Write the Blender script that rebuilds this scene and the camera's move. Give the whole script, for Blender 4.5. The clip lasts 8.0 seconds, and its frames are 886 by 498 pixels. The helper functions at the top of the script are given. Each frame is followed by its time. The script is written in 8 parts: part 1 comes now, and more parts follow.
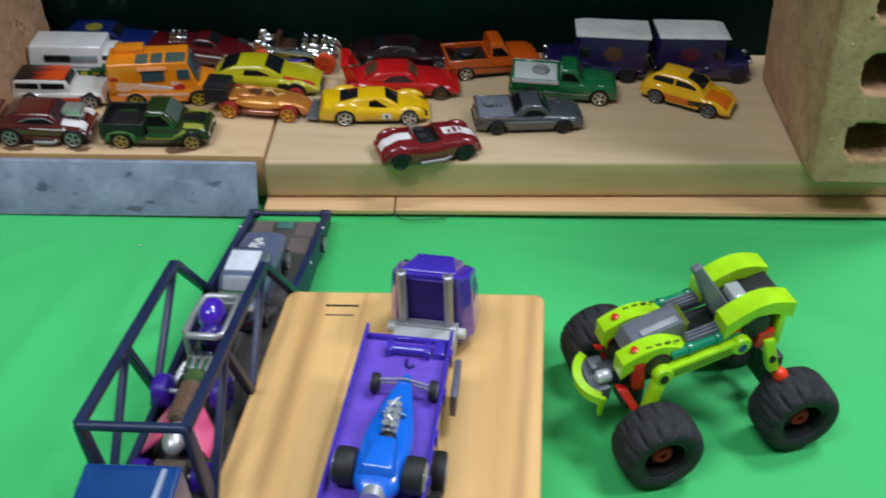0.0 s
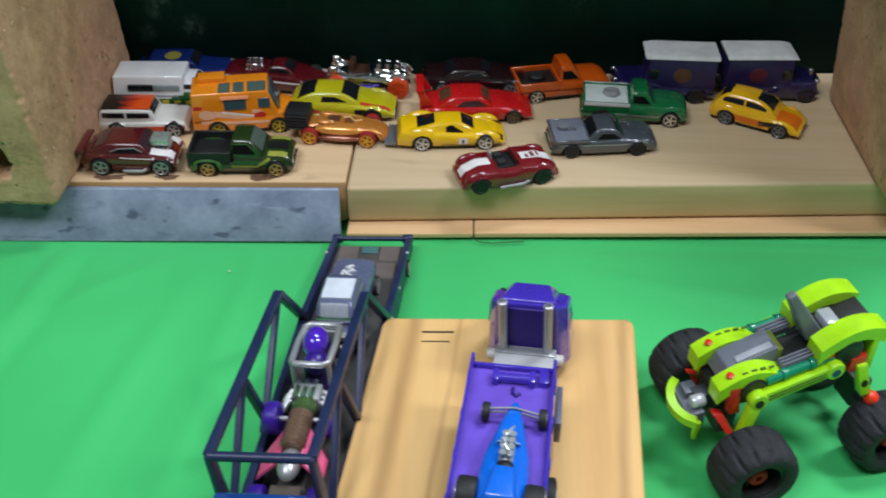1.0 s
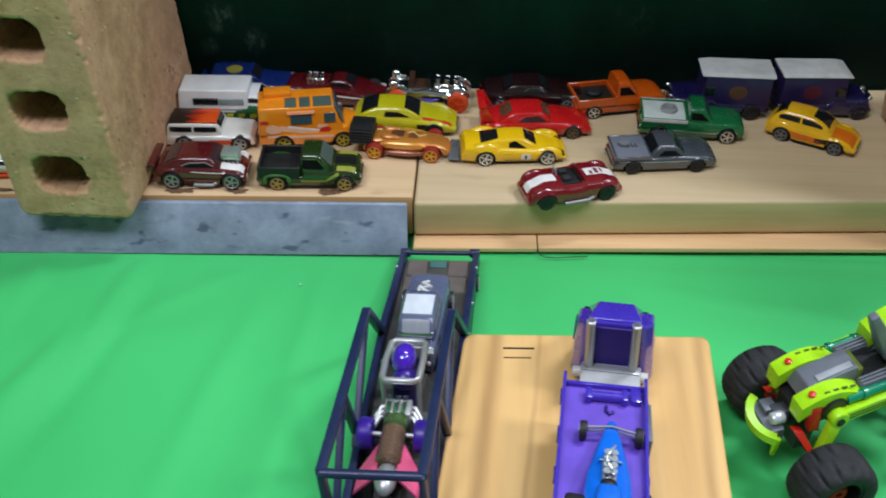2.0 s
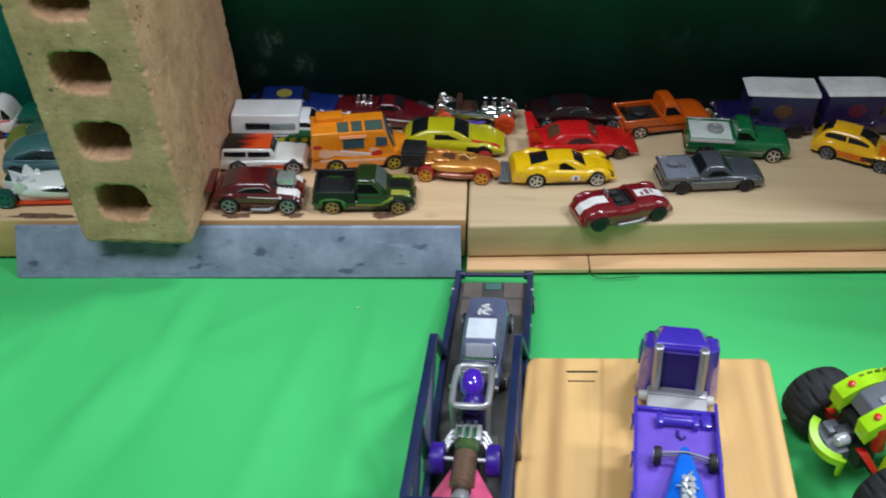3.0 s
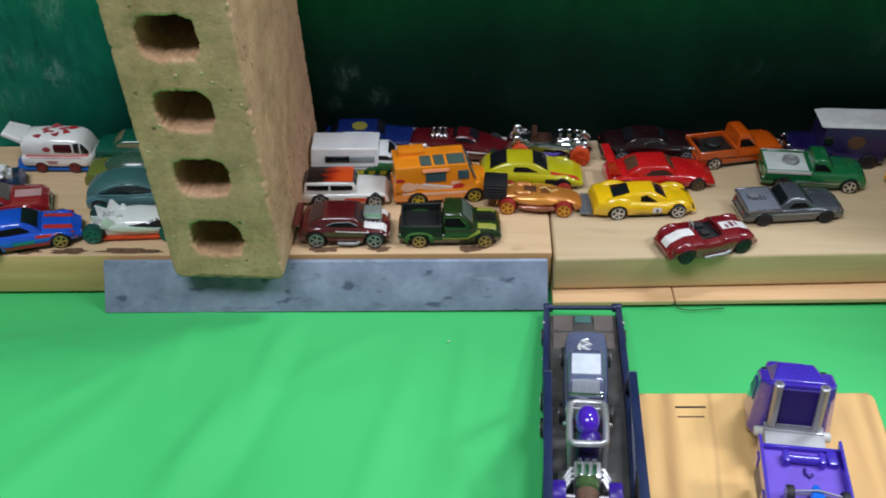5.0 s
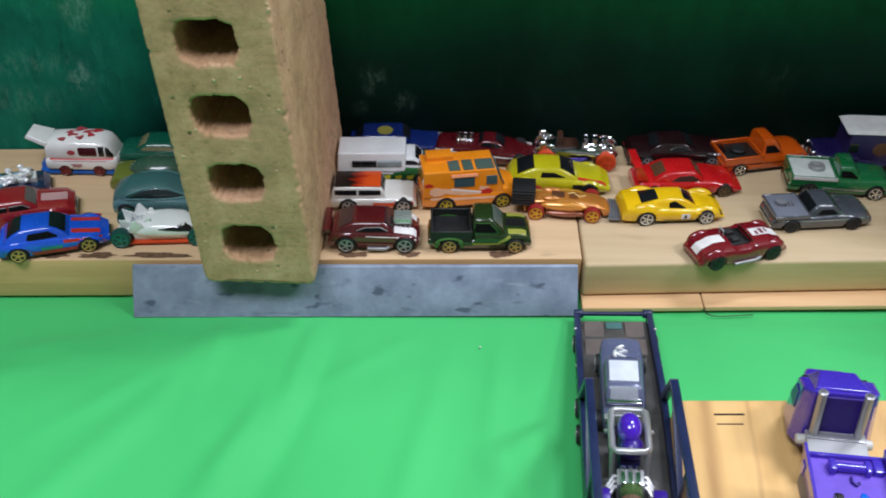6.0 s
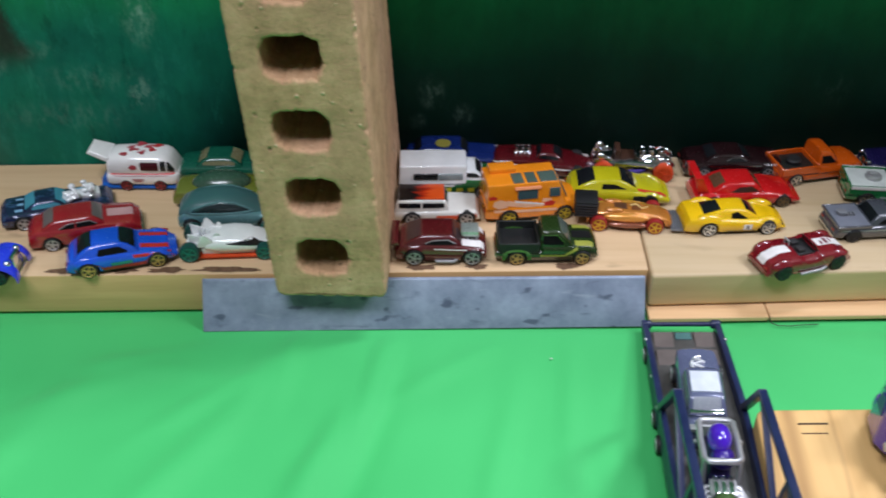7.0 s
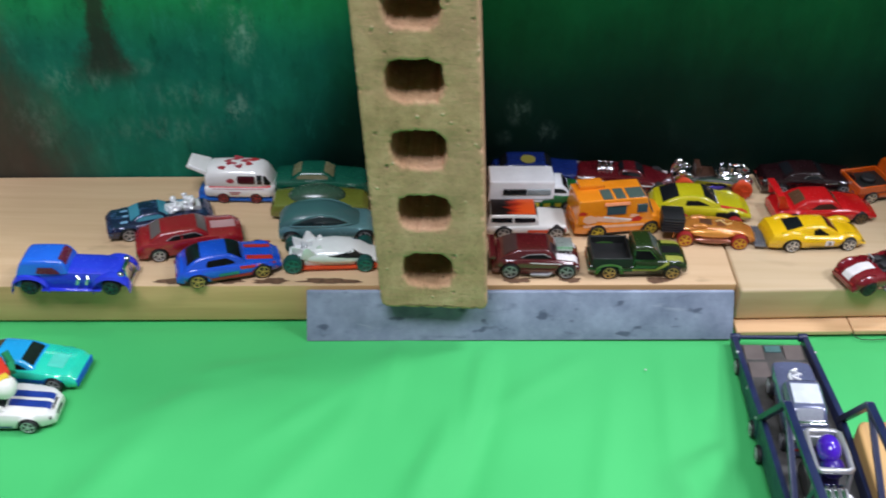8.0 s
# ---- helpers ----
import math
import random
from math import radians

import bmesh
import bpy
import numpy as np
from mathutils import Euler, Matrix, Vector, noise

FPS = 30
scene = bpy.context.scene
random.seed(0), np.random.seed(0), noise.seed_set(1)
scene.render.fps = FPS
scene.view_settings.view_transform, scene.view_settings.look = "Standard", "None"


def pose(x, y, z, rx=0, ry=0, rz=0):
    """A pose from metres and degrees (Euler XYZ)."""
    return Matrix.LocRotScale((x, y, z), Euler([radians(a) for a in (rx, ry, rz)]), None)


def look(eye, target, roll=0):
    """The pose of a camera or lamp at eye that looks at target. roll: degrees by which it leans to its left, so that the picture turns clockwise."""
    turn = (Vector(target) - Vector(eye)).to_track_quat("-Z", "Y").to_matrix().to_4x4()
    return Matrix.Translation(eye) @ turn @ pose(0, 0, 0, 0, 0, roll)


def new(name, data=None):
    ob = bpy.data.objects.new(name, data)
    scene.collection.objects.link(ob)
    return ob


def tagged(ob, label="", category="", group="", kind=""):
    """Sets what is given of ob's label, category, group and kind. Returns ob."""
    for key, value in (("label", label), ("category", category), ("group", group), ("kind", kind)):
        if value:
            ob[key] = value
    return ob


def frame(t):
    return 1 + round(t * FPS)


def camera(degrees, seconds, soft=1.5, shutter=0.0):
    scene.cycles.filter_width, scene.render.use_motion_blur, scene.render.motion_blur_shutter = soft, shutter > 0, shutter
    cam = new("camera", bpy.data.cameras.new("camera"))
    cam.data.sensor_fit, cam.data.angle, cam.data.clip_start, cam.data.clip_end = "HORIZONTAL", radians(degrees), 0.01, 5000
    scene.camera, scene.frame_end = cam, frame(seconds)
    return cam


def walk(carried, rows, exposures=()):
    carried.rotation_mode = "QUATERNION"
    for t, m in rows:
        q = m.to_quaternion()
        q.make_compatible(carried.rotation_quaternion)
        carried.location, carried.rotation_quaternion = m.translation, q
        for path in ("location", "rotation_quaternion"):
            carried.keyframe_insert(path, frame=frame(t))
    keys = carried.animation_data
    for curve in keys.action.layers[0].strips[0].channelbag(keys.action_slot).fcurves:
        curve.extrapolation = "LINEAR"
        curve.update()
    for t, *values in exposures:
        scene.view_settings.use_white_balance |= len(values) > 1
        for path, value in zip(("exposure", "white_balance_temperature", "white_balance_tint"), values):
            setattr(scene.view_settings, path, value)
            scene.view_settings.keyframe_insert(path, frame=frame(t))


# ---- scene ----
cam = camera(48.2, 8.0, soft=1.85, shutter=0.7)
PATH = [
    (0.0, (-0.0001, 0.0675, 0.3633), (-0.0011, 0.2236, 0.2383), 2.0),
    (0.5, (-0.0163, 0.0660, 0.3715), (-0.0204, 0.2224, 0.2470), 0.9),
    (1.0, (-0.0347, 0.0640, 0.3810), (-0.0404, 0.2202, 0.2562), 0.4),
    (1.5, (-0.0593, 0.0626, 0.3885), (-0.0640, 0.2185, 0.2633), 0.9),
    (2.0, (-0.0779, 0.0600, 0.3953), (-0.0829, 0.2160, 0.2702), 0.9),
    (3.5, (-0.1201, 0.0587, 0.4144), (-0.1276, 0.2157, 0.2907), -0.4),
    (4.0, (-0.1365, 0.0584, 0.4180), (-0.1435, 0.2160, 0.2950), -0.3),
    (4.5, (-0.1528, 0.0591, 0.4187), (-0.1588, 0.2174, 0.2966), -0.1),
    (5.0, (-0.1666, 0.0603, 0.4201), (-0.1721, 0.2189, 0.2983), 0.0),
    (6.5, (-0.2132, 0.0623, 0.4225), (-0.2156, 0.2213, 0.3012), 0.8),
    (7.0, (-0.2416, 0.0593, 0.4250), (-0.2434, 0.2192, 0.3049), 0.6),
    (7.5, (-0.2738, 0.0520, 0.4320), (-0.2756, 0.2124, 0.3126), 0.6),
    (8.0, (-0.3046, 0.0436, 0.4416), (-0.3066, 0.2042, 0.3224), 1.0),
]
walk(cam, [(t, look(eye, target, roll)) for t, eye, target, roll in PATH], [(0.0, -0.37, 6500, 10), (0.5, -0.40, 6500, 10), (1.0, -0.29, 6500, 10), (1.5, -0.26, 6500, 10), (2.0, -0.24, 6500, 10), (3.5, -0.22, 6500, 11), (5.0, -0.19, 6500, 12), (6.5, -0.04, 6500, 15), (7.5, -0.04, 6500, 17), (8.0, 0.06, 6500, 18)])

# ---- world, lamp, exposure ----
world = bpy.data.worlds.new("room_air")
world.use_nodes = True
world.node_tree.nodes["Background"].inputs[0].default_value = (0.9, 0.95, 1.0, 1)
world.node_tree.nodes["Background"].inputs[1].default_value = 0.15
scene.world = world


def area_lamp(name, eye, target, sx, sy, watts, colour):
    lamp = bpy.data.lights.new(name, "AREA")
    lamp.shape, lamp.size, lamp.size_y, lamp.energy, lamp.color = "RECTANGLE", sx, sy, watts, colour
    ob = new(name, lamp)
    ob.matrix_world = look(eye, target)
    return ob


area_lamp("ceiling_panel_lamp", (0.75, 0.99, 2.27), (0.75, 0.991, 0), 0.7, 0.34, 44, (0.84, 0.90, 1.0))
# two more panels, unseen: added to light the fronts and right-hand sides
area_lamp("ceiling_panel_lamp", (-0.78, -0.40, 2.27), (-0.78, -0.399, 0), 1.2, 0.6, 49, (0.84, 0.90, 1.0))
area_lamp("ceiling_panel_lamp", (1.55, 0.10, 2.27), (1.55, 0.101, 0), 0.6, 0.4, 44, (0.84, 0.90, 1.0))

# ---- materials ----


def lin(r, g, b):
    return tuple((v / 255 / 12.92 if v <= 10 else ((v / 255 + 0.055) / 1.055) ** 2.4) for v in (r, g, b))


def nodes_of(name):
    m = bpy.data.materials.new(name)
    m.use_nodes = True
    return m, m.node_tree.nodes, m.node_tree.links, m.node_tree.nodes["Principled BSDF"]


def add_node(nodes, kind, **values):
    n = nodes.new(kind)
    for key, value in values.items():
        if key in n.inputs:
            n.inputs[key].default_value = value
    return n


def coords(nodes, links, scale=(1, 1, 1), random_shift=False):
    tc, mp = nodes.new("ShaderNodeTexCoord"), nodes.new("ShaderNodeMapping")
    mp.inputs["Scale"].default_value = scale
    links.new(tc.outputs["Object"], mp.inputs["Vector"])
    return mp.outputs["Vector"]


def ramp(nodes, links, fac, stops):
    r = nodes.new("ShaderNodeValToRGB")
    els = r.color_ramp.elements
    while len(els) < len(stops):
        els.new(0.5)
    for el, (p, c) in zip(els, stops):
        el.position, el.color = p, (*c, 1)
    links.new(fac, r.inputs["Fac"])
    return r.outputs["Color"]


def mixed(nodes, links, fac, a, b, mode="MIX"):
    n = nodes.new("ShaderNodeMix")
    n.data_type, n.blend_type = "RGBA", mode
    for socket, v in ((n.inputs[0], fac), (n.inputs[6], a), (n.inputs[7], b)):
        if isinstance(v, (int, float)):
            socket.default_value = v
        elif isinstance(v, tuple):
            socket.default_value = (*v, 1)
        else:
            links.new(v, socket)
    return n.outputs[2]


def bumped(nodes, links, bsdf, height, strength, distance):
    b = add_node(nodes, "ShaderNodeBump", Strength=strength, Distance=distance)
    links.new(height, b.inputs["Height"])
    links.new(b.outputs["Normal"], bsdf.inputs["Normal"])


MATS = {}


def plain(name, rgb, rough=0.4, metal=0.0, var=0.12, scale=90.0, coat=0.0, bump=0.0):
    """Paint, plastic, rubber or metal with small wear in colour and gloss at two scales."""
    if name in MATS:
        return MATS[name]
    m, nodes, links, bsdf = nodes_of(name)
    c = lin(*rgb)
    v = coords(nodes, links)
    n1 = add_node(nodes, "ShaderNodeTexNoise", Scale=scale, Detail=3.0)
    n2 = add_node(nodes, "ShaderNodeTexNoise", Scale=scale * 9, Detail=4.0)
    links.new(v, n1.inputs["Vector"])
    links.new(v, n2.inputs["Vector"])
    lo, hi = tuple(x * (1 - var) for x in c), tuple(min(1, x * (1 + var) + 0.004) for x in c)
    col = ramp(nodes, links, n1.outputs["Fac"], [(0.3, lo), (0.7, hi)])
    worn = ramp(nodes, links, n2.outputs["Fac"], [(0.62, (0, 0, 0)), (0.75, (1, 1, 1))])
    col = mixed(nodes, links, mixed(nodes, links, 0.25, (0.0, 0.0, 0.0), worn), col, tuple(x * 0.7 + 0.03 for x in c))
    links.new(col, bsdf.inputs["Base Color"])
    rr = nodes.new("ShaderNodeMapRange")
    rr.inputs["To Min"].default_value, rr.inputs["To Max"].default_value = rough * 0.75, min(1, rough * 1.35)
    links.new(n2.outputs["Fac"], rr.inputs["Value"])
    links.new(rr.outputs["Result"], bsdf.inputs["Roughness"])
    bsdf.inputs["Metallic"].default_value = metal
    bsdf.inputs["Coat Weight"].default_value = coat
    bsdf.inputs["Coat Roughness"].default_value = 0.06
    if bump:
        bumped(nodes, links, bsdf, n2.outputs["Fac"], bump, 0.0005)
    MATS[name] = m
    return m


def paint(name, rgb, metal=0.0):
    return plain("paint_" + name, rgb, 0.24, metal, 0.08, 60, coat=1.0)


def wood(name, light, dark, along="x", scale=1.0, knots=0.3):
    """Sawn softwood: long grain lines, broad tone, a few dark marks."""
    m, nodes, links, bsdf = nodes_of(name)
    s = (3 * scale, 60 * scale, 60 * scale) if along == "x" else (60 * scale, 3 * scale, 60 * scale)
    g = add_node(nodes, "ShaderNodeTexNoise", Scale=2.2, Detail=6.0, Roughness=0.6)
    links.new(coords(nodes, links, s), g.inputs["Vector"])
    b = add_node(nodes, "ShaderNodeTexNoise", Scale=7.0, Detail=3.0)
    links.new(coords(nodes, links, (1, 2.5, 2.5) if along == "x" else (2.5, 1, 2.5)), b.inputs["Vector"])
    col = ramp(nodes, links, g.outputs["Fac"], [(0.28, lin(*dark)), (0.62, lin(*light))])
    col = mixed(nodes, links, b.outputs["Fac"], col, mixed(nodes, links, 0.75, col, lin(*light)))
    k = add_node(nodes, "ShaderNodeTexNoise", Scale=26.0, Detail=3.0)
    links.new(coords(nodes, links, (0.6, 1.6, 1.6) if along == "x" else (1.6, 0.6, 1.6)), k.inputs["Vector"])
    kf = ramp(nodes, links, k.outputs["Fac"], [(0.66, (0, 0, 0)), (0.74, (knots, knots, knots))])
    col = mixed(nodes, links, kf, col, lin(92, 62, 40))
    links.new(col, bsdf.inputs["Base Color"])
    bsdf.inputs["Roughness"].default_value = 0.62
    bumped(nodes, links, bsdf, g.outputs["Fac"], 0.25, 0.0006)
    return m


def cloth_material():
    m, nodes, links, bsdf = nodes_of("green_cloth")
    a = add_node(nodes, "ShaderNodeTexNoise", Scale=6.0, Detail=2.0)
    w = add_node(nodes, "ShaderNodeTexNoise", Scale=1400.0, Detail=2.0)
    v = coords(nodes, links)
    links.new(v, a.inputs["Vector"])
    links.new(v, w.inputs["Vector"])
    col = ramp(nodes, links, a.outputs["Fac"], [(0.3, lin(48, 176, 93)), (0.7, lin(58, 191, 104))])
    col = mixed(nodes, links, w.outputs["Fac"], col, mixed(nodes, links, 0.85, lin(48, 160, 84), col))
    links.new(col, bsdf.inputs["Base Color"])
    bsdf.inputs["Roughness"].default_value = 0.7
    bsdf.inputs["Sheen Weight"].default_value = 0.15
    bumped(nodes, links, bsdf, w.outputs["Fac"], 0.15, 0.0003)
    return m


def concrete_material():
    m, nodes, links, bsdf = nodes_of("old_concrete")
    v = coords(nodes, links)
    a = add_node(nodes, "ShaderNodeTexNoise", Scale=38.0, Detail=8.0, Roughness=0.72)
    b = add_node(nodes, "ShaderNodeTexNoise", Scale=260.0, Detail=6.0, Roughness=0.75)
    p = add_node(nodes, "ShaderNodeTexVoronoi", Scale=150.0)
    g = add_node(nodes, "ShaderNodeTexVoronoi", Scale=210.0)
    q = add_node(nodes, "ShaderNodeTexNoise", Scale=11.0, Detail=5.0, Roughness=0.6)
    for n in (a, b, p, g, q):
        links.new(v, n.inputs["Vector"])
    col = ramp(nodes, links, a.outputs["Fac"], [(0.28, lin(150, 117, 83)), (0.5, lin(197, 156, 117)), (0.72, lin(225, 184, 146))])
    col = mixed(nodes, links, ramp(nodes, links, q.outputs["Fac"], [(0.42, (0, 0, 0)), (0.68, (0.55, 0.55, 0.55))]), col, lin(210, 162, 135))
    col = mixed(nodes, links, ramp(nodes, links, q.outputs["Fac"], [(0.30, (0.6, 0.6, 0.6)), (0.42, (0, 0, 0))]), col, lin(142, 115, 82))

    def some(tex, near, far, lo, hi):
        """Dots in a few of the cells only."""
        dot = ramp(nodes, links, tex.outputs["Distance"], [(near, (1, 1, 1)), (far, (0, 0, 0))])
        pick = nodes.new("ShaderNodeSeparateColor")
        links.new(tex.outputs["Color"], pick.inputs[0])
        few = ramp(nodes, links, pick.outputs[0], [(lo, (0, 0, 0)), (hi, (1, 1, 1))])
        return mixed(nodes, links, 1.0, dot, few, "MULTIPLY")
    pit, grit = some(p, 0.05, 0.26, 0.82, 0.87), some(g, 0.05, 0.30, 0.90, 0.94)
    col = mixed(nodes, links, pit, col, lin(103, 84, 57))
    col = mixed(nodes, links, grit, col, lin(227, 203, 168))
    col = mixed(nodes, links, ramp(nodes, links, b.outputs["Fac"], [(0.30, (0.55, 0.55, 0.55)), (0.46, (0, 0, 0))]), col, lin(128, 102, 69))
    links.new(col, bsdf.inputs["Base Color"])
    bsdf.inputs["Roughness"].default_value = 0.92
    h = mixed(nodes, links, pit, mixed(nodes, links, grit, mixed(nodes, links, 0.5, a.outputs["Fac"], b.outputs["Fac"]), (1.0, 1.0, 1.0)), (0.0, 0.0, 0.0))
    bumped(nodes, links, bsdf, h, 0.75, 0.0022)
    return m


def steel_material():
    m, nodes, links, bsdf = nodes_of("blue_grey_steel")
    v = coords(nodes, links)
    a = add_node(nodes, "ShaderNodeTexNoise", Scale=40.0, Detail=6.0, Roughness=0.65)
    b = add_node(nodes, "ShaderNodeTexNoise", Scale=75.0, Detail=2.0)
    links.new(v, a.inputs["Vector"])
    links.new(coords(nodes, links, (0.7, 1, 1.3)), b.inputs["Vector"])
    col = ramp(nodes, links, a.outputs["Fac"], [(0.3, lin(106, 118, 138)), (0.7, lin(152, 164, 184))])
    spot = ramp(nodes, links, b.outputs["Fac"], [(0.64, (0, 0, 0)), (0.70, (0.75, 0.75, 0.75))])
    col = mixed(nodes, links, spot, col, lin(62, 72, 92))
    d = add_node(nodes, "ShaderNodeTexNoise", Scale=60.0, Detail=4.0, Roughness=0.6, Distortion=0.6)
    links.new(coords(nodes, links, (0.6, 1.0, 2.4)), d.inputs["Vector"])
    drag = ramp(nodes, links, d.outputs["Fac"], [(0.60, (0, 0, 0)), (0.72, (0.6, 0.6, 0.6))])
    col = mixed(nodes, links, drag, col, lin(78, 88, 106))
    pale = ramp(nodes, links, d.outputs["Fac"], [(0.26, (0.5, 0.5, 0.5)), (0.38, (0, 0, 0))])
    col = mixed(nodes, links, pale, col, lin(168, 178, 192))
    links.new(col, bsdf.inputs["Base Color"])
    bsdf.inputs["Metallic"].default_value = 0.25
    bsdf.inputs["Roughness"].default_value = 0.5
    bumped(nodes, links, bsdf, a.outputs["Fac"], 0.1, 0.0004)
    return m


def backdrop_material():
    """A hand-painted forest scene: teal leaves, two soft brown trunks, and low shade put into the green, lighter
    upwards.
    """
    m, nodes, links, bsdf = nodes_of("painted_board")
    a = add_node(nodes, "ShaderNodeTexNoise", Scale=7.0, Detail=6.0, Roughness=0.62)
    b = add_node(nodes, "ShaderNodeTexNoise", Scale=16.0, Detail=6.0, Roughness=0.65)
    d = add_node(nodes, "ShaderNodeTexNoise", Scale=26.0, Detail=8.0, Roughness=0.8)
    w = add_node(nodes, "ShaderNodeTexNoise", Scale=30.0, Detail=5.0, Roughness=0.7)
    links.new(coords(nodes, links, (1, 1, 0.7)), a.inputs["Vector"])
    links.new(coords(nodes, links, (2.2, 1, 0.35)), b.inputs["Vector"])
    links.new(coords(nodes, links, (1.3, 1, 0.8)), d.inputs["Vector"])
    links.new(coords(nodes, links, (1, 1, 0.6)), w.inputs["Vector"])
    sep = nodes.new("ShaderNodeSeparateXYZ")
    links.new(coords(nodes, links), sep.inputs[0])

    def calc(op, p, q, r=None):
        n = nodes.new("ShaderNodeMath")
        n.operation = op
        for socket, v in zip(n.inputs, (p, q, r)):
            if isinstance(v, (int, float)):
                socket.default_value = v
            elif v is not None:
                links.new(v, socket)
        return n.outputs[0]

    def blend(value, x0, x1, y0=0.0, y1=1.0, smooth=True):
        n = nodes.new("ShaderNodeMapRange")
        n.interpolation_type = "SMOOTHSTEP" if smooth else "LINEAR"
        for key, v in (("From Min", x0), ("From Max", x1), ("To Min", y0), ("To Max", y1)):
            n.inputs[key].default_value = v
        links.new(value, n.inputs["Value"])
        return n.outputs["Result"]
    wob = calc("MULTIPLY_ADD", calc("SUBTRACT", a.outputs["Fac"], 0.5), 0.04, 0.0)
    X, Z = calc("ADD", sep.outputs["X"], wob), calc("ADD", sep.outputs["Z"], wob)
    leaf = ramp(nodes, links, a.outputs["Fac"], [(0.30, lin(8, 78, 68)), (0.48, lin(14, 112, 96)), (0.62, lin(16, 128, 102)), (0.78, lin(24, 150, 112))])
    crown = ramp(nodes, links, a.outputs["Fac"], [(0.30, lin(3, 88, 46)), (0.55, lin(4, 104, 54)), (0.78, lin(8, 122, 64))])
    # shade near the shelf put into the paint: darkest low, fading upwards
    low_shade = ramp(nodes, links, a.outputs["Fac"], [(0.32, lin(1, 24, 19)), (0.52, lin(2, 28, 22)), (0.75, lin(2, 33, 25))])
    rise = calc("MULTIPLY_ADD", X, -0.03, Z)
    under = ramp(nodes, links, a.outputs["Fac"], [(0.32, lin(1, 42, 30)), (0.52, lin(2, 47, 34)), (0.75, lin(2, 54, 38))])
    # two steps lift this painted shade with height
    col = mixed(nodes, links, blend(rise, 0.055, 0.110, smooth=False), low_shade, under)
    col = mixed(nodes, links, blend(rise, 0.110, 0.222, smooth=False), col, crown)
    col = mixed(nodes, links, blend(calc("MULTIPLY_ADD", calc("SUBTRACT", Z, 0.15), -0.45, X), -0.345, -0.425), col, mixed(nodes, links, blend(Z, 0.13, 0.19), leaf, lin(22, 158, 92)))
    # dabbed foliage: lighter and darker blotches
    f = add_node(nodes, "ShaderNodeTexNoise", Scale=34.0, Detail=8.0, Roughness=0.72)
    links.new(coords(nodes, links, (1, 1, 0.8)), f.inputs["Vector"])
    light = ramp(nodes, links, f.outputs["Fac"], [(0.50, (0, 0, 0)), (0.72, (0.35, 0.35, 0.35))])
    dark = ramp(nodes, links, f.outputs["Fac"], [(0.28, (0.4, 0.4, 0.4)), (0.46, (0, 0, 0))])
    col = mixed(nodes, links, light, col, mixed(nodes, links, 1.0, col, (1.7, 1.7, 1.8), "MULTIPLY"))
    col = mixed(nodes, links, dark, col, mixed(nodes, links, 1.0, col, (0.35, 0.45, 0.45), "MULTIPLY"))
    # brushed strokes, upright and dry
    col = mixed(nodes, links, ramp(nodes, links, b.outputs["Fac"], [(0.38, (0, 0, 0)), (0.72, (0.5, 0.5, 0.5))]), col, mixed(nodes, links, 0.6, col, (0.0, 0.006, 0.005)))
    smear = ramp(nodes, links, d.outputs["Fac"], [(0.58, (0, 0, 0)), (0.82, (0.06, 0.06, 0.06))])
    col = mixed(nodes, links, smear, col, lin(110, 150, 132))
    st = add_node(nodes, "ShaderNodeTexNoise", Scale=55.0, Detail=6.0, Roughness=0.75)
    links.new(coords(nodes, links, (1.6, 1, 0.55)), st.inputs["Vector"])
    stroke = ramp(nodes, links, st.outputs["Fac"], [(0.55, (0, 0, 0)), (0.72, (0.55, 0.55, 0.55))])
    shade = ramp(nodes, links, st.outputs["Fac"], [(0.30, (0.55, 0.55, 0.55)), (0.44, (0, 0, 0))])
    leafy = blend(X, -0.36, -0.46)
    col = mixed(nodes, links, mixed(nodes, links, leafy, (0.0, 0.0, 0.0), stroke), col, lin(44, 150, 128))
    col = mixed(nodes, links, mixed(nodes, links, leafy, (0.0, 0.0, 0.0), shade), col, lin(4, 58, 50))
    # pale misty smears of dry brush
    sm = add_node(nodes, "ShaderNodeTexNoise", Scale=130.0, Detail=6.0, Roughness=0.7)
    links.new(coords(nodes, links, (1.5, 1, 0.7)), sm.inputs["Vector"])
    haze = add_node(nodes, "ShaderNodeTexNoise", Scale=48.0, Detail=4.0, Roughness=0.6)
    links.new(coords(nodes, links, (1.2, 1, 0.6)), haze.inputs["Vector"])
    fleck = ramp(nodes, links, sm.outputs["Fac"], [(0.46, (0, 0, 0)), (0.66, (1, 1, 1))])
    veil = ramp(nodes, links, haze.outputs["Fac"], [(0.40, (0, 0, 0)), (0.70, (0.55, 0.55, 0.55))])
    mist = mixed(nodes, links, 0.3, fleck, veil)
